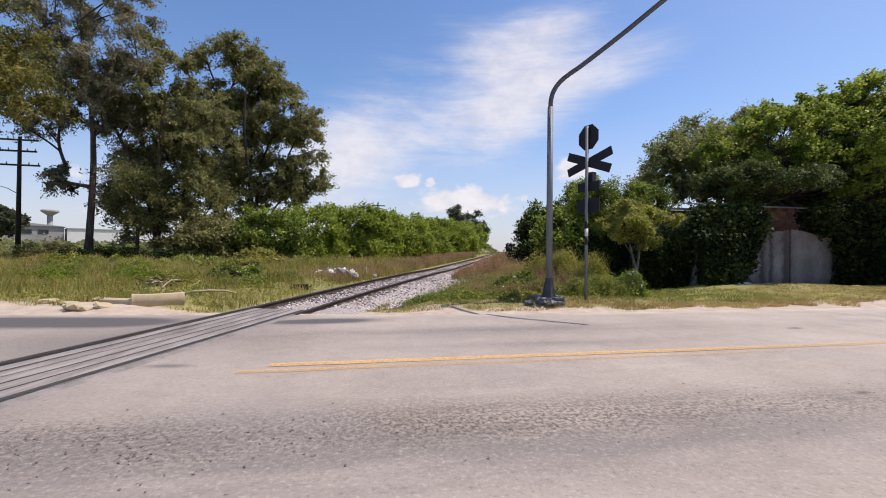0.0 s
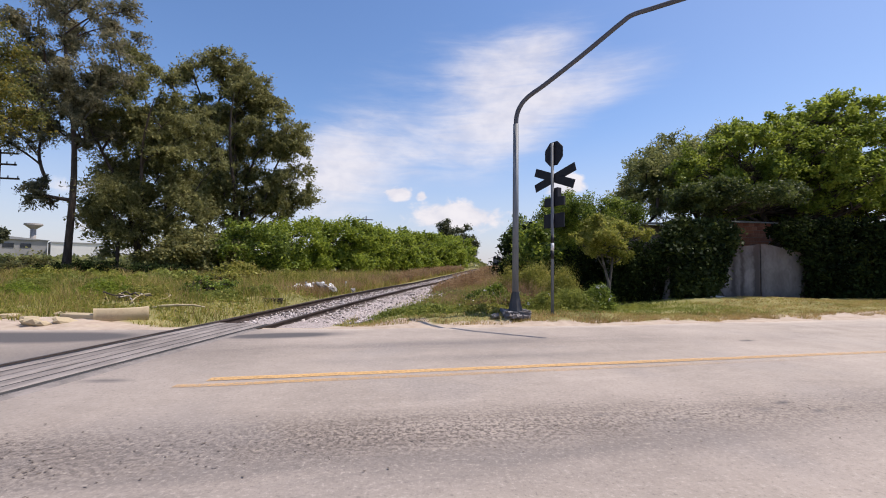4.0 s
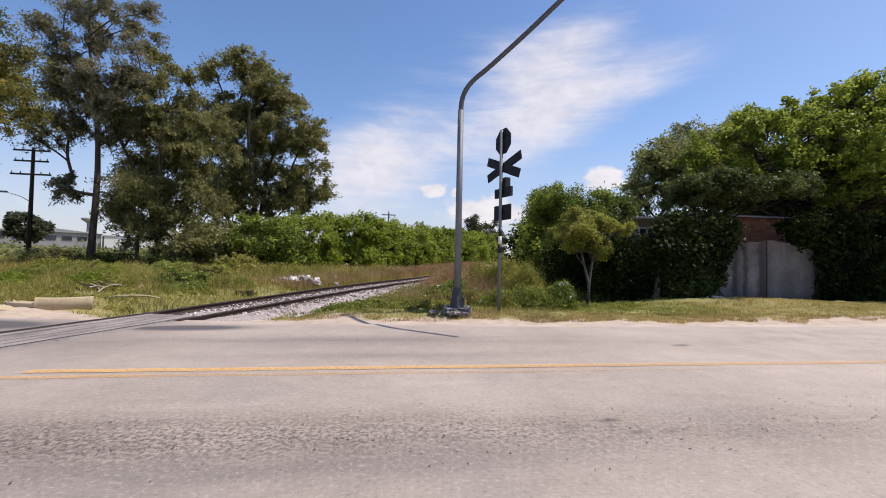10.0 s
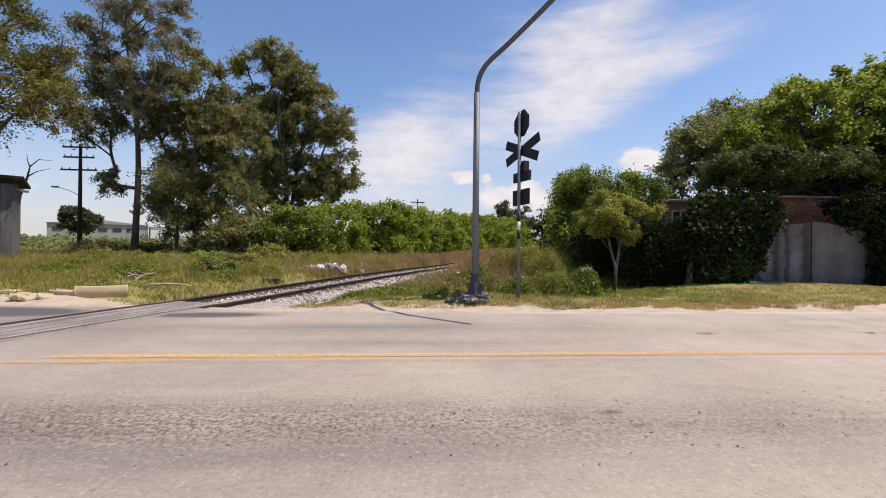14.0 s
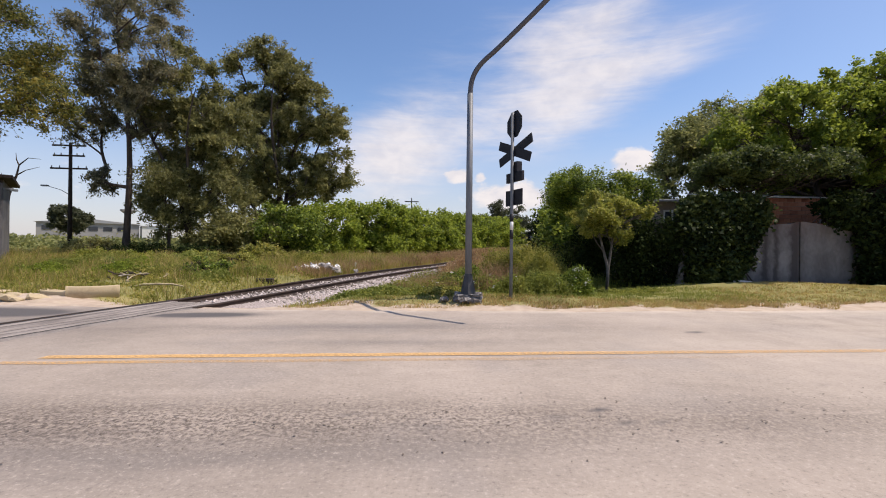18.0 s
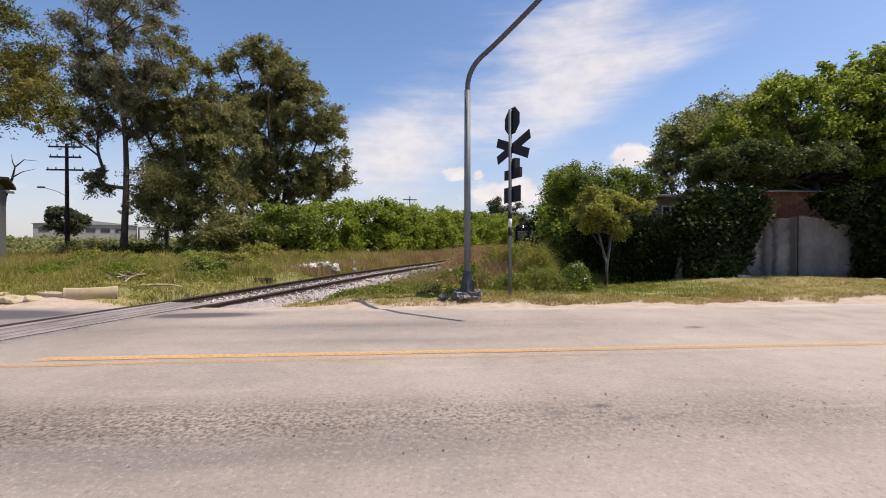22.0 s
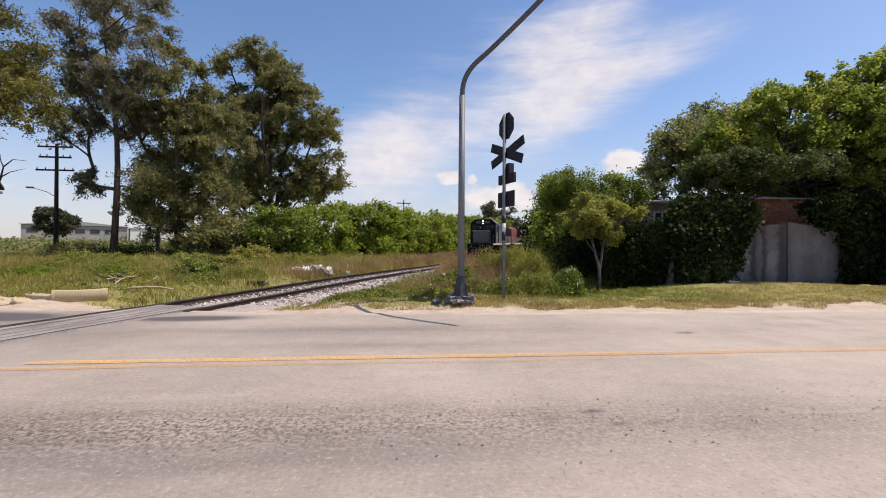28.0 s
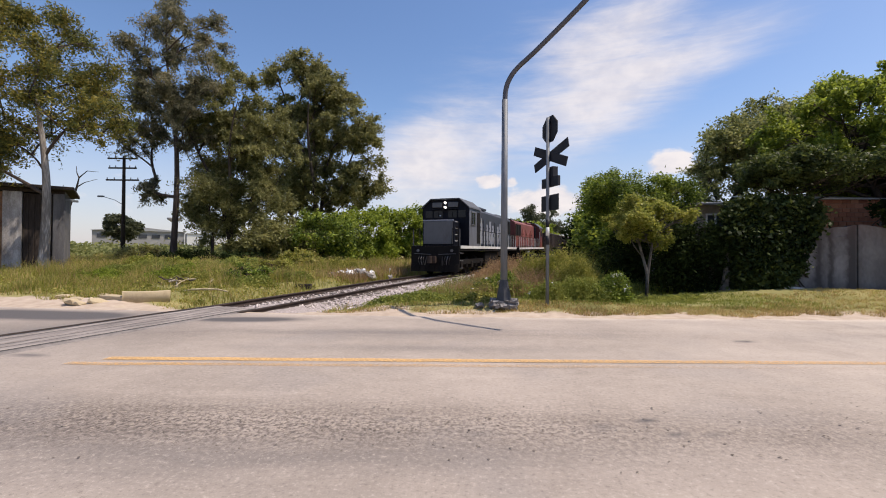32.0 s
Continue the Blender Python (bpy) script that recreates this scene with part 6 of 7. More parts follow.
def build_grass():
    rng = np.random.default_rng(101)
    # field to the left of the line
    x, y = scatter(rng, 105000, -48, -4, 10, 46, 1.8)
    d = np.abs(x - track_x(y))
    e = y - road_far(x)
    pt = patchy(x, y)
    keep = (d > 1.9) & (((x + 7.6) / 1.25) ** 2 + ((y - 20.6) / 1.3) ** 2 > 1) & (e > 1.25 + 0.35 * np.sin(x * 1.7)) & (rng.random(len(x)) < np.clip(0.5 + 0.55 * pt, 0.25, 1))
    x, y, e, pt = x[keep], y[keep], e[keep], pt[keep]
    h = np.clip(0.08 + 0.05 * e, 0.08, 0.55) * (0.6 + 0.7 * np.clip(pt, 0, 1.3))
    lane = np.abs(x - (0.386 - 8.75 * y / 22.7)) < 1.1
    h = np.where(lane & (y > 12) & (y < 22), h * 0.4, h)
    w = 0.0045 + 0.0004 * y
    grass_field("field_grass", "tall green and yellowing weeds over the field", L_GRASS, rng, x, y, h, w[:, None], 0.8)
    sel = rng.random(len(x)) < 0.35
    grass_field("dry_field_grass", "dry straw-coloured grass stalks among the weeds", L_DRYGRASS, rng, x[sel] + 0.07, y[sel] + 0.05, h[sel] * 1.2, w[sel][:, None] * 0.8, 0.6)
    # low broad-leaved weeds
    n = 90000
    x, y = scatter(rng, n, -46, -5, 11.0, 46, 1.7)
    pt = patchy(x, y, 0.5, 1.3)
    keep = (np.abs(x - track_x(y)) > 2.2) & (((x + 7.6) / 1.25) ** 2 + ((y - 20.6) / 1.3) ** 2 > 1) & (y - road_far(x) > 2.0) & (pt > 0.32)
    x, y, pt = x[keep], y[keep], pt[keep]
    z = ground_z(x, y) + np.abs(rng.normal(size=len(x))) * 0.30 * pt * np.clip((y - 9) / 12, 0.25, 1.0)
    s = Soup()
    s.leaves(rng, np.stack([x, y, z], 1), 0.11, 0.055, 0.0)
    tagged(link_mesh("field_weeds", s.mesh("field_weeds"), L_GRASS), "low broad-leaved weeds in the field", "weeds", kind="stuff")
    # russet seed grass on both sides of the line
    o = np.concatenate([-2.3 - np.abs(rng.normal(size=18000)) * 1.3, 2.1 + np.abs(rng.normal(size=18000)) * 1.2])
    y = 13.5 + 62 * rng.random(len(o)) ** 1.35
    o = np.where((o > 0) & (y < 22), o + np.interp(y, [12, 18, 22], [2.2, 1.9, 0.2]), o)
    keep = (o > 0) | (y > 19)
    o, y = o[keep], y[keep]
    x = track_x(y) + o
    h = np.interp(y, [13, 20, 30, 60], [0.3, 0.5, 0.6, 0.95]) * np.where(o > 0, 1.0, 0.9)
    grass_field("russet_grass", "tall russet seed grass along the railway", L_REDGRASS, rng, x, y, h, (0.005 + 0.0004 * y)[:, None], 0.5)
    sel = rng.random(len(x)) < 0.5
    grass_field("track_grass", "green grass mixed in along the railway", L_GRASS, rng, x[sel] + 0.1, y[sel] + 0.1, h[sel] * 0.75, (0.004 + 0.0003 * y[sel])[:, None], 0.6)
    # strip between line and crossing sign
    x, y = scatter(rng, 64000, -5.2, 8.5, 10.4, 22, 1.5)
    off = x - track_x(y)
    e = y - road_far(x)
    keep = (off > np.interp(y, [10, 12, 13.2, 14.3, 18, 23], [2.5, 2.2, 2.4, 4.1, 4.1, 2.6]) + 0.5 * rng.random(len(x))) & (e > 1.0 + 0.25 * np.sin(x * 2.3) + 0.15 * np.sin(x * 7.1)) & (rng.random(len(x)) < 0.35 + 0.9 * np.clip(patchy(x, y, 1.1, 2.0), 0, 1)) & ~((x > 3.2) & (y > 18.6))
    x, y, e = x[keep], y[keep], e[keep]
    h = np.clip(0.06 + 0.07 * (e - 0.9), 0.06, 0.5)
    h = np.where((x > 2.8) & (e < 6.5), np.clip(h, 0.05, 0.10), h)
    grass_field("verge_weeds", "green weeds and grass round the lamp post", L_LAWN, rng, x, y, h, 0.008, 0.8)
    # sun-bleached mown verge
    x = rng.uniform(-4, 26, 62000)
    e = 0.38 + 0.12 * np.sin(x * 1.9) + 0.08 * np.sin(x * 5.3) + 1.9 * rng.random(len(x)) ** 1.2
    y = road_far(x) + e
    w = np.where(x > 8, 2.2, 1.0)
    y = road_far(x) + 0.25 + (e - 0.25) * w
    keep = (y < 17.6 + 0.09 * (x - 9)) & ((x > 7) | (e < 1.5)) & (np.abs(x - track_x(y)) > 2.0) & ((x > 0) | (rng.random(len(x)) < 0.45))
    x, y = x[keep], y[keep]
    dry = rng.random(len(x)) < np.where(y - road_far(x) < 1.0, 0.8, 0.45)
    grass_field("dry_verge", "short sun-bleached verge grass", L_DRYGRASS, rng, x[dry], y[dry], np.full(dry.sum(), 0.09), 0.0075, 1.3)
    grass_field("green_verge", "short green verge grass", L_GRASS, rng, x[~dry], y[~dry], np.full((~dry).sum(), 0.075), 0.007, 1.2)
    # tall stalks behind the lamp and signal posts
    n = 1800
    x = rng.normal(size=n) * 0.8 + 1.0
    y = 14.2 + rng.normal(size=n) * 1.3
    keep = (y > 12.2) & (x - track_x(y) > 3.2)
    x, y = x[keep], y[keep]
    grass_field("tall_weeds", "tall yellow-green weed stalks behind the signal post", L_REDGRASS, rng, x, y, np.full(len(x), 0.75) * np.exp(-((x - 1.1) / 1.4) ** 2) + 0.15, 0.006, 0.8)
    # scrub on the rise beyond the field
    n = 36000
    x = rng.uniform(-150, -20, n)
    y = 44 + 40 * rng.random(n)
    keep = x < -20 - 0.35 * (y - 44)
    x, y = x[keep], y[keep]
    top = 1.35 + 0.4 * np.sin(x * 0.31) + 0.4 * np.sin(x * 0.83 + y * 0.2)
    z = ground_z(x, y) + top * rng.random(len(x)) ** 0.6
    s = Soup()
    s.leaves(rng, np.stack([x, y, z], 1), 0.55, 0.3, 0.0)
    tagged(link_mesh("scrub", s.mesh("scrub"), L_ORN_DK), "yellow-green scrub on the rise beyond the field", "scrub", kind="stuff")


build_grass()


def weed_thicket(label, at, rx, ry, h, mats, n, seed, leaf=(0.075, 0.03), flowers=0, leafy=1.0):
    """Stalks and small leaves heaped to a hump, some with pale flower heads."""
    rng = np.random.default_rng(seed)
    t = thing("weed_thicket", label, "weeds", (at[0], at[1], 0.0))
    r = np.sqrt(rng.random(n))
    a = rng.uniform(0, 2 * np.pi, n)
    lump = 1.0 + 0.22 * np.sin(a * 3 + seed) + 0.12 * np.sin(a * 7 + 2 * seed)
    x, y = r * np.cos(a) * rx * lump, r * np.sin(a) * ry * lump
    top = h * np.sqrt(np.clip(1.02 - r**2, 0.05, 1)) * (0.8 + 0.25 * np.sin(x * 5 + seed) * np.cos(y * 4 + seed))
    z = ground_z(x + at[0], y + at[1])
    s = Soup()
    s.blades(rng, np.stack([x, y, z - 0.03], 1), top * 1.05, 0.006, 0.35)
    tagged(link_mesh("stalk", s.mesh("stalk"), mats[0], t), kind="stuff")
    k = rng.integers(n, size=int(n * 1.6 * leafy))
    s = Soup()
    P = np.stack([x[k], y[k], z[k] + top[k] * (0.25 + 0.75 * rng.random(len(k)) ** 0.6)], 1) + rng.normal(size=(len(k), 3)) * np.array([0.07, 0.07, 0.03])
    s.leaves(rng, P, leaf[0], leaf[1], 0.1)
    tagged(link_mesh("foliage", s.mesh("foliage"), mats[1], t), kind="stuff")
    if flowers:
        s = Soup()
        k = rng.integers(n, size=flowers)
        P = np.stack([x[k], y[k] - 0.05, z[k] + top[k] * rng.uniform(0.8, 1.05, flowers)], 1)
        P = np.repeat(P, 5, 0) + rng.normal(size=(flowers * 5, 3)) * 0.022
        s.leaves(rng, P, 0.045, 0.03, 0.0)
        tagged(link_mesh("flower", s.mesh("flower"), M_LITTER, t, "small whitish flower heads"), kind="stuff")
    return t


def build_thickets():
    weed_thicket("tall yellow-green weed thicket beside the signal post", (2.25, 13.3), 0.62, 0.6, 1.4, (L_GRASS, L_GRASS), 2600, 1, flowers=0)
    weed_thicket("leafy green weed thicket below the tall weeds", (2.15, 12.3), 0.7, 0.45, 0.85, (L_LAWN, L_LAWN), 2000, 2)
    weed_thicket("dark green weed bush with small whitish flowers", (3.05, 12.6), 0.5, 0.45, 0.9, (L_GREEN, L_GREEN), 1700, 3, (0.09, 0.045), 40, 1.6)
    weed_thicket("yellow-green weeds round the signal post", (1.35, 12.2), 0.55, 0.5, 0.62, (L_GRASS, L_LAWN), 1600, 4, flowers=6)
    weed_thicket("green and russet weeds behind the lamp post", (0.65, 12.9), 0.6, 0.6, 0.62, (L_REDGRASS, L_LAWN), 1500, 5, flowers=7, leafy=0.8)
    weed_thicket("thin brownish weeds at the foot of the ballast", (-0.6, 12.6), 0.75, 0.45, 0.62, (L_REDGRASS, L_GRASS), 520, 6, flowers=5, leafy=0.7)
    weed_thicket("thin brownish weeds growing through the spilt ballast", (-1.6, 14.6), 1.1, 0.7, 0.5, (L_REDGRASS, L_GRASS), 380, 17, leafy=0.7)
    weed_thicket("thin brownish weeds at the foot of the ballast", (-1.9, 12.9), 0.6, 0.4, 0.36, (L_REDGRASS, L_GRASS), 420, 7, leafy=0.6)
    weed_thicket("bright low weeds in the sun", (5.7, 15.9), 1.3, 0.7, 0.3, (L_LAWN, L_LAWN), 1700, 8)
    weed_thicket("tall russet and green weeds along the railway", (1.2, 17.2), 1.1, 1.3, 1.05, (L_REDGRASS, L_GRASS), 2600, 9, leafy=0.6)
    weed_thicket("tall green weeds below the trees", (3.3, 20.5), 1.1, 1.4, 1.35, (L_GRASS, L_LAWN), 2600, 10, (0.11, 0.05))
    for k, (x, y, r, h) in enumerate(((-12.0, 15.4, 0.9, 0.5), (-9.4, 15.2, 0.8, 0.42), (-14.4, 16.8, 1.1, 0.6), (-11.2, 18.4, 1.2, 0.65), (-8.9, 17.6, 0.8, 0.5), (-17.0, 16.2, 1.1, 0.55), (-13.2, 21.2, 1.5, 0.8), (-18.4, 18.6, 1.3, 0.7), (-16.0, 20.0, 1.4, 0.7), (-10.0, 25.0, 1.6, 1.0), (-20.5, 22.5, 1.6, 0.8))):
        weed_thicket("leafy yellow-green weeds in the field", (x, y), r, r * 0.7, h, (L_GRASS, (L_GRASS, L_LAWN, L_BUSH)[k % 3]), int(900 * r), 30 + k, (0.10, 0.05), 0, 1.8)
    weed_thicket("tall yellow-green weed mass between lamp and signal posts", (1.7, 15.0), 1.1, 0.9, 1.65, (L_GRASS, L_GRASS), 3400, 12, (0.09, 0.04), 0, 1.4)
    weed_thicket("dark leafy weeds beside the lamp post", (0.05, 13.6), 0.8, 0.6, 0.75, (L_GREEN, L_GREEN), 1800, 13, (0.10, 0.05), 8, 1.6)
    weed_thicket("dry brown-green weeds at the edge of the ballast", (-1.3, 15.2), 0.9, 0.6, 0.6, (L_REDGRASS, L_ORN_DK), 520, 14, (0.08, 0.035), 0, 1.0)
    weed_thicket("tall russet grass heads along the railway", (0.3, 20.5), 1.5, 2.0, 1.25, (L_REDGRASS, L_REDGRASS), 3000, 15, (0.10, 0.03), 0, 0.8)
    weed_thicket("low green creeping weeds on the verge", (-2.2, 11.6), 1.2, 0.45, 0.24, (L_LAWN, L_LAWN), 1900, 16, (0.07, 0.045), 0, 1.6)
    weed_thicket("low green creeping weeds on the verge", (-0.6, 11.5), 0.8, 0.4, 0.26, (L_LAWN, L_GRASS), 1500, 18, (0.07, 0.045), 0, 1.6)
    for k, (x, y, r, h) in enumerate(((-16.4, 21.8, 1.5, 0.75), (-20.2, 24.6, 1.9, 0.9), (-13.0, 23.6, 1.4, 0.8), (-24.6, 26.6, 2.1, 1.0), (-17.6, 26.2, 1.8, 0.95), (-12.4, 17.0, 0.9, 0.5))):
        weed_thicket("broad pale-leaved weeds across the field", (x, y), r, r * 0.6, h, (L_GRASS, L_ORN), int(700 * r), 60 + k, (0.14, 0.085), 0, 2.0)
    weed_thicket("dark weeds below the trackside trees", (5.6, 25.5), 1.6, 1.6, 1.7, (L_GREEN, L_DARK), 2600, 11, (0.16, 0.08), 0, 2.2)


build_thickets()


def build_weed_bushes():
    for k, (x, y, rx, ry, h, mat, n, nm) in enumerate([
        (-10.2, 16.4, 0.95, 0.6, 0.75, L_GREEN, 3600, "dark green weed clump in the field"),
        (-17.5, 20.5, 1.0, 0.6, 0.6, L_LAWN, 3200, "low green weed clump in the field"),
        (-15.5, 23.5, 1.4, 0.7, 0.7, L_LAWN, 3600, "low green weed clump in the field"),
        (-11.5, 20.5, 1.2, 0.8, 0.9, L_GRASS, 4000, "weed clump in the field"),
        (-13.5, 27.5, 1.6, 1.0, 1.3, L_GRASS, 4500, "weed clump in the field"),
        # the next three clumps are near-black to give the shadow under the trees
        (-20.5, 31.0, 1.8, 1.0, 1.1, L_DARK, 4500, "scrub with the shade of the trees put into its leaf colour"),
        (-25.0, 34.0, 2.2, 1.0, 1.2, L_DARK, 5000, "scrub with the shade of the trees put into its leaf colour"),
        (-29.0, 34.5, 2.4, 1.0, 1.2, L_DARK, 5000, "scrub with the shade of the trees put into its leaf colour"),
        (-33.0, 35.0, 2.6, 1.2, 1.6, L_EUCA, 5000, "scrub across the field"),
    ]):
        build_bush(nm, (x, y), rx, ry, h, mat, 300 + k, n, (0.12, 0.06) if y < 22 else (0.2, 0.1), "weed_clump", (0.18, 0.32) if y < 22 else (0.4, 0.6), 26)


build_weed_bushes()


# ---------- train ----------
def paint(name, c, rough=0.5, dirt=(0.06, 0.05, 0.045), amt=0.5, spec=0.3):
    return material(name, [tuple(v * 0.8 for v in c), c, tuple(min(1, v * 1.15) for v in c)], rough, 0, 1.2, 20, 0.08, spec=spec, stain=(dirt, 1.3, amt), stretch=(1, 1, 0.5))


P_NAVY = paint("navy_paint", (0.006, 0.007, 0.013), 0.6, (0.02, 0.018, 0.016), 0.3, 0.12)
P_GREY = paint("grey_paint", (0.125, 0.133, 0.158))
# lighter than the hood: the sunlight on the roof is in the colour
P_ROOF = paint("sunlit_roof_paint", (0.085, 0.092, 0.105), 0.65)
P_NOSE = paint("nose_grey_paint", (0.11, 0.113, 0.12))
P_BLUE = paint("blue_grey_paint", (0.035, 0.040, 0.053))
P_DOOR = paint("door_grey_paint", (0.23, 0.245, 0.285))
P_DOORRED = paint("red_door_paint", (0.27, 0.085, 0.075))
P_RED = paint("faded_red_paint", (0.20, 0.058, 0.048))
P_DKRED = paint("dark_red_paint", (0.16, 0.035, 0.03))
P_UNDER = paint("grimy_black", (0.012, 0.011, 0.011), 0.85, (0.03, 0.025, 0.02), 0.4, 0.1)
P_WHITE = paint("white_handrail_paint", (0.62, 0.62, 0.61), amt=0.25)
P_WAGON = paint("brown_wagon_paint", (0.075, 0.055, 0.05), 0.8)
M_LAMP = glow_material("headlight_glow", (1.0, 0.97, 0.9), 5.0)
M_CABGLASS = material("dusty_cab_glass", [(0.008, 0.009, 0.011), (0.014, 0.015, 0.018)], 0.2, 0, 2, 20, 0.0, spec=0.25)
WHEELS = []


def octprofile(w, z0, z1, c, cz):
    return [(-w, z0), (w, z0), (w, z1 - cz), (w - c, z1), (-w + c, z1), (-w, z1 - cz)]


def bogie(loco, y0, mats, axles=3, spread=1.9, r=0.5):
    b = thing("bogie", "", "", (0, y0, 0))
    b.parent = loco
    for s in (-1, 1):
        bm = boxes((s * 1.05 - 0.08, s * 1.05 + 0.08, -spread - 0.6, spread + 0.6, 0.55, 0.85), bevel=0.03)
        for k in range(axles):
            yy = (k - (axles - 1) / 2) * spread
            box(bm, s * 1.05 - 0.13, s * 1.05 + 0.13, yy - 0.17, yy + 0.17, 0.34, 0.70, 0.02)
        part("side_frame", bm, P_UNDER, b)
        for k in range(axles - 1):
            yy = (k + 0.5 - (axles - 1) / 2) * spread
            part("spring", cyl(bmesh.new(), (s * 1.08, yy, 0.4), (s * 1.08, yy, 0.62), 0.1, 0.1, 10), P_UNDER, b)
    for k in range(axles):
        yy = (k - (axles - 1) / 2) * spread
        bm = cyl(bmesh.new(), (-0.72, 0, 0), (0.72, 0, 0), 0.07, 0.07, 10)
        for s in (-1, 1):
            cyl(bm, (s * 0.70, 0, 0), (s * 0.82, 0, 0), r, r, 24)
            cyl(bm, (s * 0.67, 0, 0), (s * 0.70, 0, 0), r + 0.025, r + 0.025, 24)
            for q in range(4):
                a = q * math.pi / 2
                cyl(bm, (s * 0.83, 0.28 * math.cos(a), 0.28 * math.sin(a)), (s * 0.845, 0.28 * math.cos(a), 0.28 * math.sin(a)), 0.07, 0.07, 8)
        w = part("wheelset", bm, P_UNDER, b)
        w.location = (0, yy, r)
        WHEELS.append((w, yy, r))
    return b


def locomotive(label, hood_paint, cab_paint, front_paint, nose_paint, door_paint, lamps):
    """Origin on the rail tops below the front coupler; +y runs back along the train."""
    L = thing("locomotive", label, "locomotive", group="train")
    part("underframe", boxes((-1.36, 1.36, 0.5, 15.4, 1.30, 1.58), bevel=0.02), P_UNDER, L)
    part("walkway_edge", boxes((1.362, 1.40, 0.6, 15.3, 1.44, 1.60)), P_WHITE, L)
    part("walkway_edge", boxes((-1.40, -1.362, 0.6, 15.3, 1.44, 1.60)), P_WHITE, L)
    # pilots at both ends with steps and coupler
    for y0, s in ((0.42, 1), (15.48, -1)):
        bm = boxes((-1.40, 1.40, y0 - 0.05, y0 + 0.05, 0.22, 1.58), bevel=0.02)
        part("pilot", bm, P_UNDER, L)
        bm = boxes((-0.14, 0.14, min(y0, y0 - s * 0.55), max(y0, y0 - s * 0.55), 0.72, 0.98), (-0.22, 0.22, min(y0 - s * 0.55, y0 - s * 0.35), max(y0 - s * 0.55, y0 - s * 0.35), 0.66, 1.04), bevel=0.03)
        part("coupler", bm, M_RAIL, L)
        for sx in (-1, 1):
            for z in (0.35, 0.75, 1.15):
                part("step", boxes((sx * 1.28 - 0.15, sx * 1.28 + 0.15, y0 + s * 0.06 - 0.0 if s > 0 else y0 - 0.42, y0 + 0.42 if s > 0 else y0 - 0.06, z, z + 0.04)), P_UNDER, L)
            part("air_hose", cyl(bmesh.new(), (sx * 0.45, y0 - s * 0.08, 1.0), (sx * 0.5, y0 - s * 0.25, 0.55), 0.03, 0.03, 6), M_CABLE, L)
            s2 = Soup()
            s2.tube([(sx * 1.3, y0 + s * 0.1, 1.58), (sx * 1.3, y0 + s * 0.08, 2.5), (sx * 0.95, y0 + s * 0.08, 2.55), (sx * 0.92, y0 + s * 0.08, 1.58)], [0.02] * 4, 6)
            link_mesh("end_handrail", s2.mesh("end_handrail"), P_UNDER, L)
    # short nose
    bm = prism(bmesh.new(), octprofile(0.90, 1.6, 3.0, 0.10, 0.10), 0.85, 1.95)
    part("nose", bm, front_paint, L)
    part("nose_panel", boxes((-0.86, 0.86, 0.80, 0.845, 1.68, 2.93), bevel=0.03), nose_paint, L, "flat grey nose panel")
    for z in (1.95, 2.25, 2.55):
        part("nose_latch", boxes((0.905, 0.93, 1.2, 1.5, z, z + 0.12)), P_UNDER, L)
    # cab
    bm = prism(bmesh.new(), octprofile(1.42, 1.6, 4.22, 0.55, 0.42), 1.96, 2.02)
    part("cab_front", bm, front_paint, L)
    bm = prism(bmesh.new(), octprofile(1.40, 1.6, 4.20, 0.55, 0.42), 2.03, 4.25)
    part("cab", bm, cab_paint, L)
    bm = prism(bmesh.new(), [(-1.46, 3.74), (-0.88, 4.24), (0.88, 4.24), (1.46, 3.74), (1.44, 3.82), (0.87, 4.30), (-0.87, 4.30), (-1.44, 3.82)], 1.80, 4.4)
    part("cab_roof", bm, P_ROOF, L, "rounded grey cab roof with sunlight in its paint")
    for x0, x1 in ((-1.22, -0.78), (-0.70, -0.16), (0.16, 0.70), (0.78, 1.22)):
        z0 = 3.20
        part("windscreen", boxes((x0, x1, 1.93, 1.955, z0, 3.62)), M_CABGLASS, L)
    for s in (-1, 1):
        part("number_board", boxes((min(s * 0.2, s * 0.78), max(s * 0.2, s * 0.78), 1.88, 1.95, 3.80, 4.08), bevel=0.01), P_NOSE, L, "grey number board with unreadable marks")
        win = part("side_window", boxes((s * 1.405 - 0.01, s * 1.405 + 0.01, 2.45, 3.15, 2.85, 3.5)), M_GLASS_DARK, L)
        part("frame", boxes((s * 1.42 - 0.012, s * 1.42 + 0.012, 2.38, 2.45, 2.78, 3.57), (s * 1.42 - 0.012, s * 1.42 + 0.012, 3.15, 3.22, 2.78, 3.57), (s * 1.42 - 0.012, s * 1.42 + 0.012, 2.46, 3.14, 2.78, 2.84), (s * 1.42 - 0.012, s * 1.42 + 0.012, 2.46, 3.14, 3.51, 3.57), (s * 1.42 - 0.012, s * 1.42 + 0.012, 2.79, 2.83, 2.85, 3.50)), P_NOSE, win)
        # the door lies flat on the side; the recess shade is its black paint
        part("cab_door", boxes((s * 1.405 - 0.012, s * 1.405 + 0.012, 3.55, 4.18, 1.75, 3.6)), P_UNDER, L, "flat cab door painted dark like a shaded recess")
    for z in (3.80, 4.06):
        part("headlight", cyl(bmesh.new(), (0, 1.86, z), (0, 1.955, z), 0.055, 0.055, 14), M_LAMP if lamps else P_NOSE, L, "round lit headlight" if lamps else "unlit round headlight")
    part("marker_light", cyl(bmesh.new(), (-0.3, 1.90, 3.33), (-0.3, 1.955, 3.33), 0.05, 0.05, 10), P_WHITE, L)
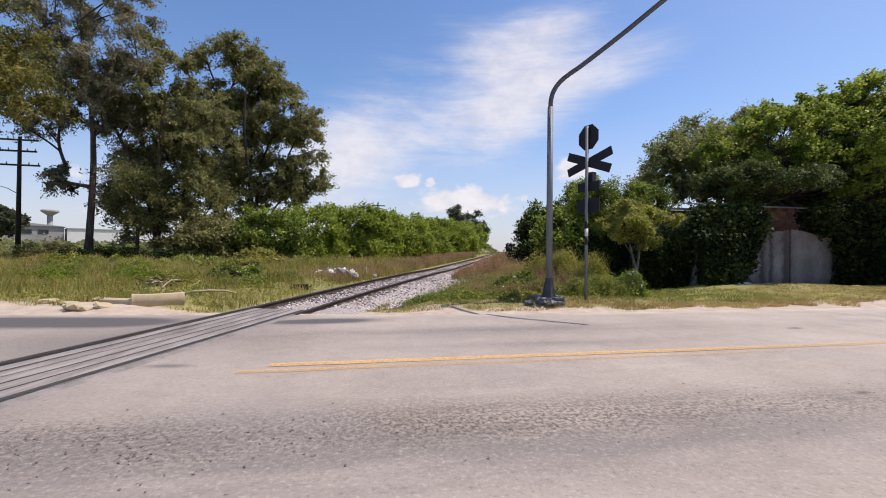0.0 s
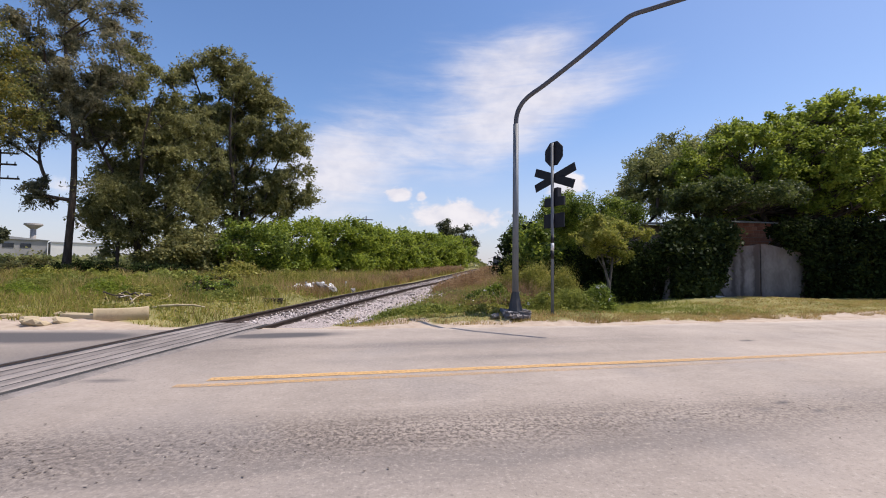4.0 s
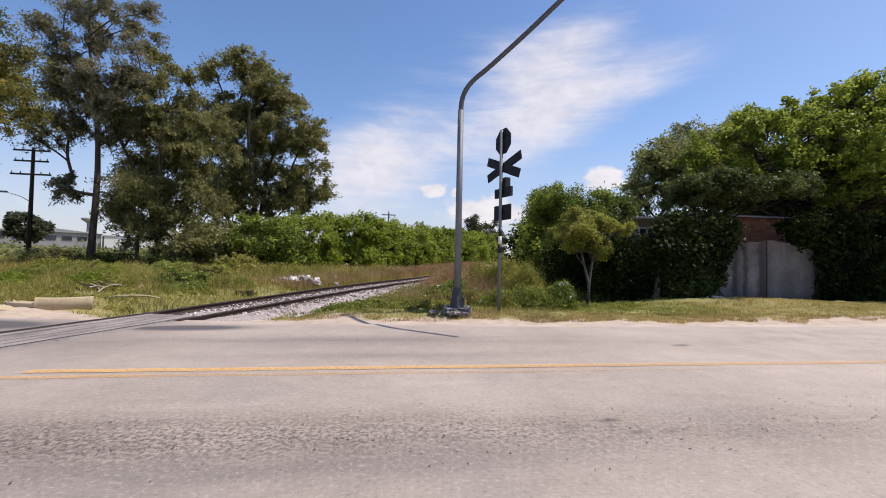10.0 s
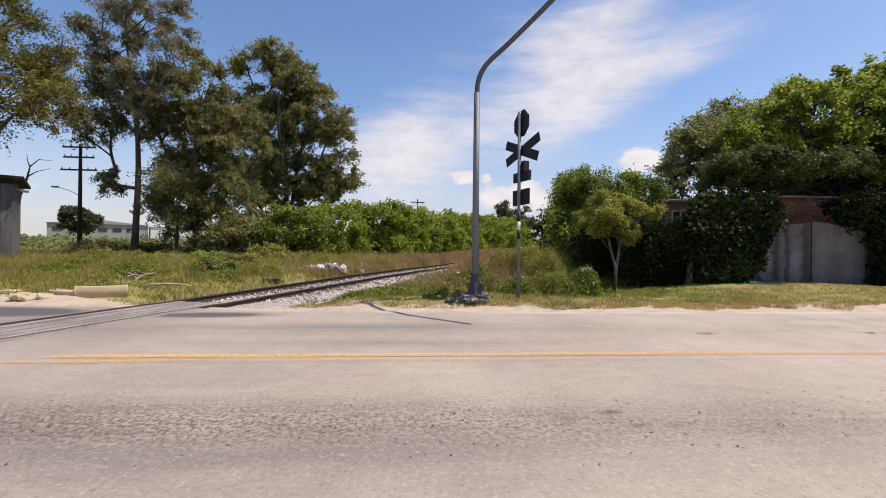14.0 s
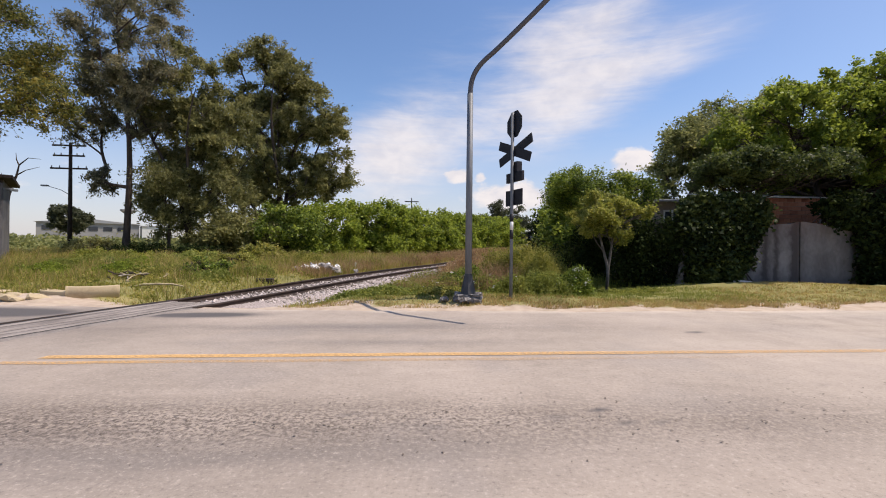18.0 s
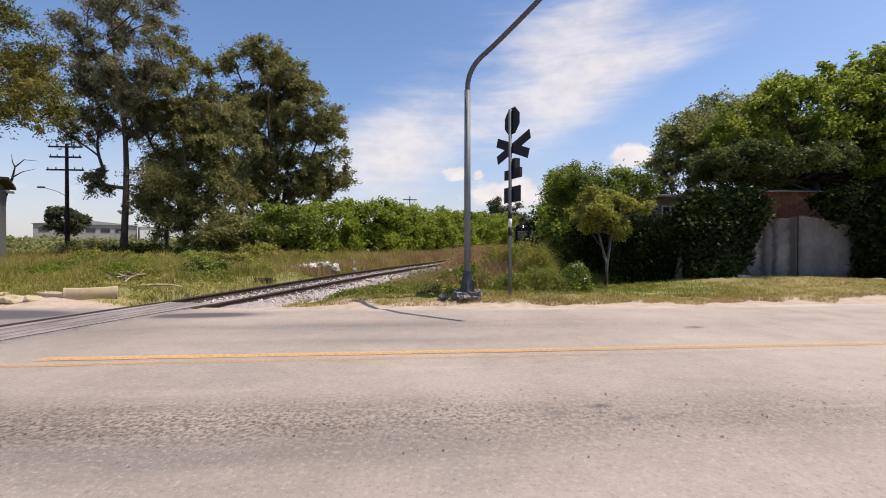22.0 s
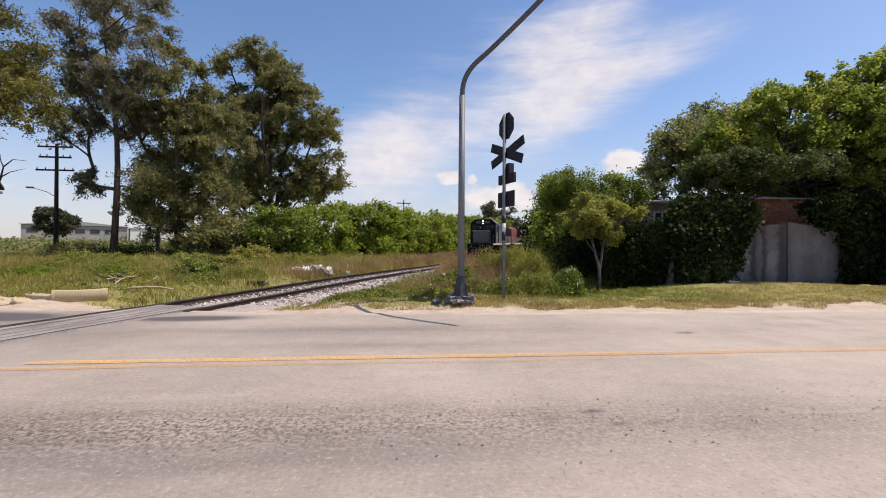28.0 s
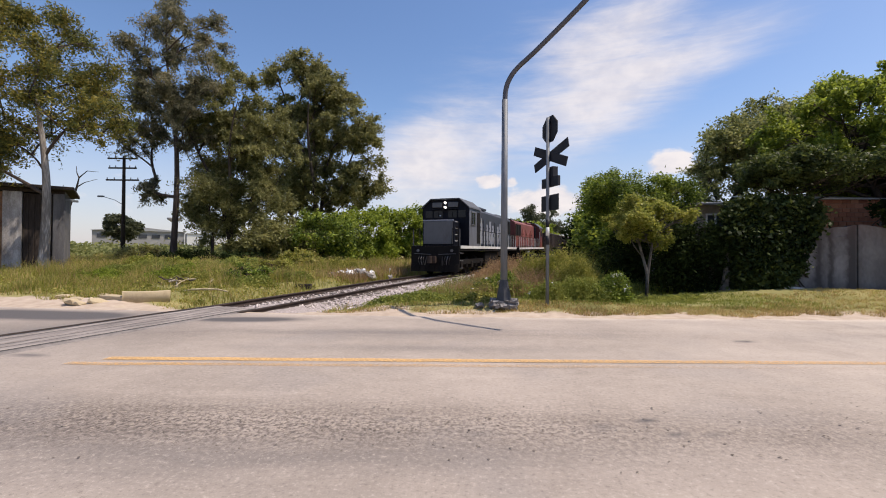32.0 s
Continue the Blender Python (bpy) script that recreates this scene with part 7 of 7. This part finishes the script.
    # wipers, sun visor, grab irons, hoses and step edges round the front
    part("sun_visor", boxes((-0.75, 0.75, 1.70, 1.94, 3.66, 3.69), bevel=0.008), front_paint, L)
    for x in (-0.43, 0.43):
        part("wiper", boxes((x - 0.012, x + 0.012, 1.915, 1.928, 3.22, 3.55)), P_UNDER, L)
    # pale strip that paints the sunlight along the top of the nose
    part("nose_top_edge", boxes((-0.90, 0.90, 0.80, 0.86, 2.94, 3.02), bevel=0.015), P_DOOR, L, "pale top edge of the nose with its sunlight painted on")
    for s in (-1, 1):
        for z in (1.85, 2.2, 2.55, 2.9):
            part("grab_iron", cyl(bmesh.new(), (s * 0.955, 0.95, z), (s * 0.955, 1.3, z), 0.014, 0.014, 6), P_WHITE, L)
        part("corner_post", cyl(bmesh.new(), (s * 1.36, 0.55, 1.58), (s * 1.36, 0.55, 2.5), 0.024, 0.024, 6), P_NOSE, L, "grey corner handrail post")
        part("cab_grab_iron", cyl(bmesh.new(), (s * 1.45, 4.3, 1.75), (s * 1.45, 4.3, 3.3), 0.018, 0.018, 6), P_WHITE, L)
        for z in (0.39, 0.79, 1.19):
            part("step_edge", boxes((s * 1.28 - 0.15, s * 1.28 + 0.15, 0.475, 0.49, z, z + 0.025)), P_WHITE, L)
            part("side_step", boxes((s * 1.41 - 0.02, s * 1.41 + 0.02, 0.52, 0.95, z - 0.02, z + 0.02)), P_NOSE, L)
        part("uncoupling_lever", cyl(bmesh.new(), (s * 0.2, 0.34, 1.12), (s * 1.2, 0.34, 1.16), 0.016, 0.016, 6), P_NOSE, L)
        for k, x in enumerate((0.62, 0.76, 0.9)):
            hose = Soup()
            hose.tube([(s * x, 0.36, 1.02), (s * x, 0.24, 0.9), (s * (x - 0.03), 0.2, 0.72), (s * (x - 0.06), 0.3, 0.55)], [0.024] * 4, 6)
            link_mesh("brake_hose", hose.mesh("brake_hose"), P_NOSE if k == 1 else M_CABLE, L)
        part("ditch_light", cyl(bmesh.new(), (s * 0.98, 0.30, 1.32), (s * 0.98, 0.365, 1.32), 0.075, 0.075, 12), P_NOSE, L)
    part("coupler_knuckle", cyl(bmesh.new(), (-0.06, -0.2, 0.66), (-0.06, -0.2, 1.04), 0.13, 0.12, 10), M_RAIL, L)
    bm = prism(bmesh.new(), [(-1.36, 0.20), (1.36, 0.20), (1.36, 0.62), (0.5, 0.56), (-0.5, 0.56), (-1.36, 0.62)], 0.27, 0.36)
    part("snow_plough", bm, P_UNDER, L, "low steel plough plate")
    for x in np.linspace(-1.15, 1.15, 9):
        part("plough_rib", boxes((x - 0.02, x + 0.02, 0.235, 0.265, 0.24, 0.54)), P_UNDER, L)
    # added block between cab and hood, near-black for the shade of the recess
    part("recess_block", prism(bmesh.new(), octprofile(1.02, 1.6, 4.0, 0.30, 0.22), 4.26, 5.02), P_NAVY, L, "dark louvred block standing for the shaded recess behind the cab")
    for s in (-1, 1):
        for k in range(9):
            part("louvre", boxes((s * 1.03 - 0.012, s * 1.03 + 0.012, 4.36, 4.92, 2.1 + k * 0.15, 2.18 + k * 0.15)), P_UNDER, L)
    # long hood with doors, radiator and fans
    bm = prism(bmesh.new(), octprofile(0.92, 1.6, 4.05, 0.30, 0.22), 4.26, 15.0)
    part("long_hood", bm, hood_paint, L)
    for s in (-1, 1):
        for k in range(11):
            y = 5.1 + k * 0.74
            part("hood_door", boxes((s * 0.935 - 0.014, s * 0.935 + 0.014, y, y + (0.50 if k % 3 else 0.34), 1.72, 3.35 - 0.25 * (k % 2)), bevel=0.006), door_paint if k % 4 != 2 else hood_paint, L)
            part("hinge", boxes((s * 0.955 - 0.01, s * 0.955 + 0.01, y + 0.02, y + 0.06, 1.9, 2.0), (s * 0.955 - 0.01, s * 0.955 + 0.01, y + 0.02, y + 0.06, 2.8, 2.9)), P_UNDER, L)
            part("door_handle", boxes((s * 0.955 - 0.012, s * 0.955 + 0.012, y + 0.38, y + 0.42, 2.3, 2.5)), P_UNDER, L)
        for k in range(3):
            y = 12.4 + k * 0.85
            part("radiator_grille", boxes((s * 0.945 - 0.015, s * 0.945 + 0.015, y, y + 0.75, 2.7, 3.7)), P_UNDER, L)
    for y in (12.7, 13.6, 14.4):
        part("roof_fan", cyl(bmesh.new(), (0, y, 4.05), (0, y, 4.2), 0.36, 0.36, 18), P_UNDER, L)
    part("exhaust_stack", boxes((-0.25, 0.25, 8.2, 8.9, 4.05, 4.3), bevel=0.03), P_UNDER, L)
    part("dynamic_brake_hatch", boxes((-0.75, 0.75, 6.0, 8.0, 4.05, 4.2), bevel=0.04), hood_paint, L)
    part("horn", boxes((-0.5, -0.2, 3.4, 3.9, 4.31, 4.45), bevel=0.03), P_UNDER, L)
    # walkway handrails
    for s in (-1, 1):
        for k in range(13):
            y = 4.5 + k * 0.88
            part("stanchion", cyl(bmesh.new(), (s * 1.34, y, 1.58), (s * 1.34, y, 2.55), 0.022, 0.022, 6), P_WHITE, L, "white handrail stanchion")
        part("handrail", cyl(bmesh.new(), (s * 1.34, 4.4, 2.55), (s * 1.34, 15.2, 2.55), 0.02, 0.02, 6), P_UNDER, L)
    part("fuel_tank", boxes((-1.2, 1.2, 6.1, 9.6, 0.45, 1.28), bevel=0.12), P_UNDER, L)
    for s in (-1, 1):
        part("air_tank", cyl(bmesh.new(), (s * 1.22, 9.8, 1.1), (s * 1.22, 11.0, 1.1), 0.16, 0.16, 12), P_NOSE, L)
    bogie(L, 3.4, None)
    bogie(L, 12.4, None)
    return L


def wagon():
    W = thing("goods_wagon", "grimy brown high-sided goods wagon with vertical ribs", "goods wagon", group="train")
    for s in (-1, 1):
        part("side", boxes((s * 1.35 - 0.04, s * 1.35 + 0.04, 0.5, 12.9, 1.15, 3.35)), P_WAGON, W)
        part("top_rail", boxes((s * 1.35 - 0.08, s * 1.35 + 0.08, 0.4, 13.0, 3.352, 3.46)), P_WAGON, W)
        for k in range(10):
            y = 0.6 + k * 1.34
            part("rib", boxes((s * 1.45 - 0.055, s * 1.45 + 0.055, y, y + 0.14, 1.1, 3.35)), P_WAGON, W)
        part("sill", boxes((s * 1.25 - 0.1, s * 1.25 + 0.1, 0.4, 13.0, 0.92, 1.14)), P_UNDER, W)
    for y in (0.45, 12.95):
        part("end_wall", boxes((-1.3, 1.3, y - 0.04, y + 0.04, 1.15, 3.35)), P_WAGON, W)
    part("floor", boxes((-1.3, 1.3, 0.5, 12.9, 1.0, 1.14)), P_UNDER, W)
    part("load", boxes((-1.28, 1.28, 0.55, 12.85, 1.15, 2.9)), M_BALLAST, W, "load of crushed stone")
    for y in (0.0, 13.0):
        part("coupler", boxes((-0.12, 0.12, y, y + 0.4, 0.75, 0.98)), M_RAIL, W)
    for y in (2.0, 11.4):
        for s in (-1, 1):
            part("bogie_frame", boxes((s * 1.02 - 0.07, s * 1.02 + 0.07, y - 1.2, y + 1.2, 0.4, 0.75), bevel=0.03), P_UNDER, W)
        for k in (-0.9, 0.9):
            bm = cyl(bmesh.new(), (-0.72, y + k, 0.44), (0.72, y + k, 0.44), 0.06, 0.06, 8)
            for s in (-1, 1):
                cyl(bm, (s * 0.68, y + k, 0.44), (s * 0.8, y + k, 0.44), 0.44, 0.44, 18)
            part("wheelset", bm, P_UNDER, W)
    return W


lead = locomotive("dark navy and grey diesel locomotive with grey nose and lit headlights", P_BLUE, P_GREY, P_NAVY, P_NOSE, P_DOOR, True)
LEAD_WHEELS = list(WHEELS)
WHEELS.clear()
second = locomotive("faded red diesel locomotive coupled cab-last behind the leader", P_RED, P_DKRED, P_DKRED, P_DKRED, P_DOORRED, False)
SECOND_WHEELS = list(WHEELS)
first_wagon = wagon()
wagons = [first_wagon] + [copy_thing(first_wagon, pose(0, 0, 0)) for _ in range(8)]


def front_y(t):
    """How far off the leading coupler is, along y."""
    return float(smooth_interp(t, [0, 10, 19, 21, 23, 25, 27.5, 29.5, 30.5, 32], [183, 135.5, 93.0, 83.4, 73.2, 62.8, 48.9, 37.4, 31.5, 22.6]))


def on_track(y, length, turned=False):
    a = np.array([float(track_x(y)), y, float(track_z(y))])
    k = length * 0.976
    b = np.array([float(track_x(y + k)), y + k, float(track_z(y + k))])
    rz = -math.degrees(math.atan2(b[0] - a[0], k))
    rx = math.degrees(math.atan2(b[2] - a[2], k))
    if turned:
        return pose(b[0], b[1], b[2] + 0.006, -rx, 0, rz + 180)
    return pose(a[0], a[1], a[2] + 0.006, rx, 0, rz)


def build_bird():
    b = thing("bird", "small dark bird crossing the sky", "bird")
    M_BIRD = material("dark_feathers", [(0.015, 0.014, 0.014), (0.03, 0.028, 0.027)], 0.8, 0, 20, 90, 0.1)
    bm = bmesh.new()
    bmesh.ops.create_uvsphere(bm, u_segments=12, v_segments=8, radius=1, matrix=Matrix.Diagonal((0.022, 0.062, 0.02, 1)))
    bmesh.ops.create_uvsphere(bm, u_segments=10, v_segments=6, radius=0.018, matrix=pose(0, 0.065, 0.008))
    part("body", bm, M_BIRD, b)
    bm = prism(bmesh.new(), [(-0.006, 0), (0.006, 0), (0.018, 0.006), (-0.018, 0.006)], -0.10, -0.045)
    part("tail", bm, M_BIRD, b)
    wings = []
    for s in (-1, 1):
        bm = bmesh.new()
        rim = [(0, 0.03), (0.06, 0.035), (0.13, 0.0), (0.15, -0.03), (0.08, -0.025), (0, -0.03)]
        top = [bm.verts.new((s * x, y, 0.003)) for x, y in rim]
        low = [bm.verts.new((s * x, y, -0.003)) for x, y in rim]
        bm.faces.new(top)
        bm.faces.new(low[::-1])
        for i in range(6):
            bm.faces.new((top[i], low[i], low[(i + 1) % 6], top[(i + 1) % 6]))
        wings.append((s, part("wing", bm, M_BIRD, b)))
    return b, wings


bird, bird_wings = build_bird()


def motions():
    # the bird leaves the feathery tree and flies off over the wall
    fly = [(12.2, 6.18, 19.7, 5.91), (12.4, 6.67, 18.39, 6.2), (12.6, 7.2, 17.08, 6.39), (12.8, 7.74, 15.77, 6.6), (13.0, 8.27, 14.46, 6.73), (13.2, 8.79, 13.25, 6.8), (13.4, 9.2, 12.05, 6.85)]
    out = Vector(fly[-1][1:]) - Vector(fly[-3][1:])
    head = -math.degrees(math.atan2(out.x, out.y))
    perch = (5.5, 19.75, 3.9)
    rows = [(0, pose(*perch, 0, 0, head)), (11.9, pose(*perch, 0, 0, head))] + [(r[0], pose(*r[1:], 14, 0, head)) for r in fly]
    rows += [(t, pose(*(Vector(fly[-1][1:]) + out * (t - 13.4) / 0.4), 14, 0, head)) for t in (14.0, 16.0, 32.0)]
    walk(bird, rows)
    for s, w in bird_wings:
        walk(w, [(i * 0.1, pose(0, 0, 0.008, 0, -s * 32 * math.sin(i * 1.9), 0)) for i in range(321)])
    times = [i * 0.5 for i in range(65)]
    walk(lead, [(t, on_track(front_y(t), 15.9)) for t in times])
    walk(second, [(t, on_track(front_y(t) + 16.0 * 0.976, 15.9, True)) for t in times])
    for k, w in enumerate(wagons):
        walk(w, [(t, on_track(front_y(t) + (32.2 + 13.6 * k) * 0.976, 13.4)) for t in times])
    fine = [i * 0.1 for i in range(321)]
    roll = {t: math.degrees((front_y(0) - front_y(t)) * 1.025 / 0.5) for t in fine}
    for wheels, sign in ((LEAD_WHEELS, -1), (SECOND_WHEELS, 1)):
        for w, yy, r in wheels:
            walk(w, [(t, pose(0, yy, r) @ Matrix.Rotation(-sign * radians(roll[t]), 4, "X")) for t in fine])


motions()
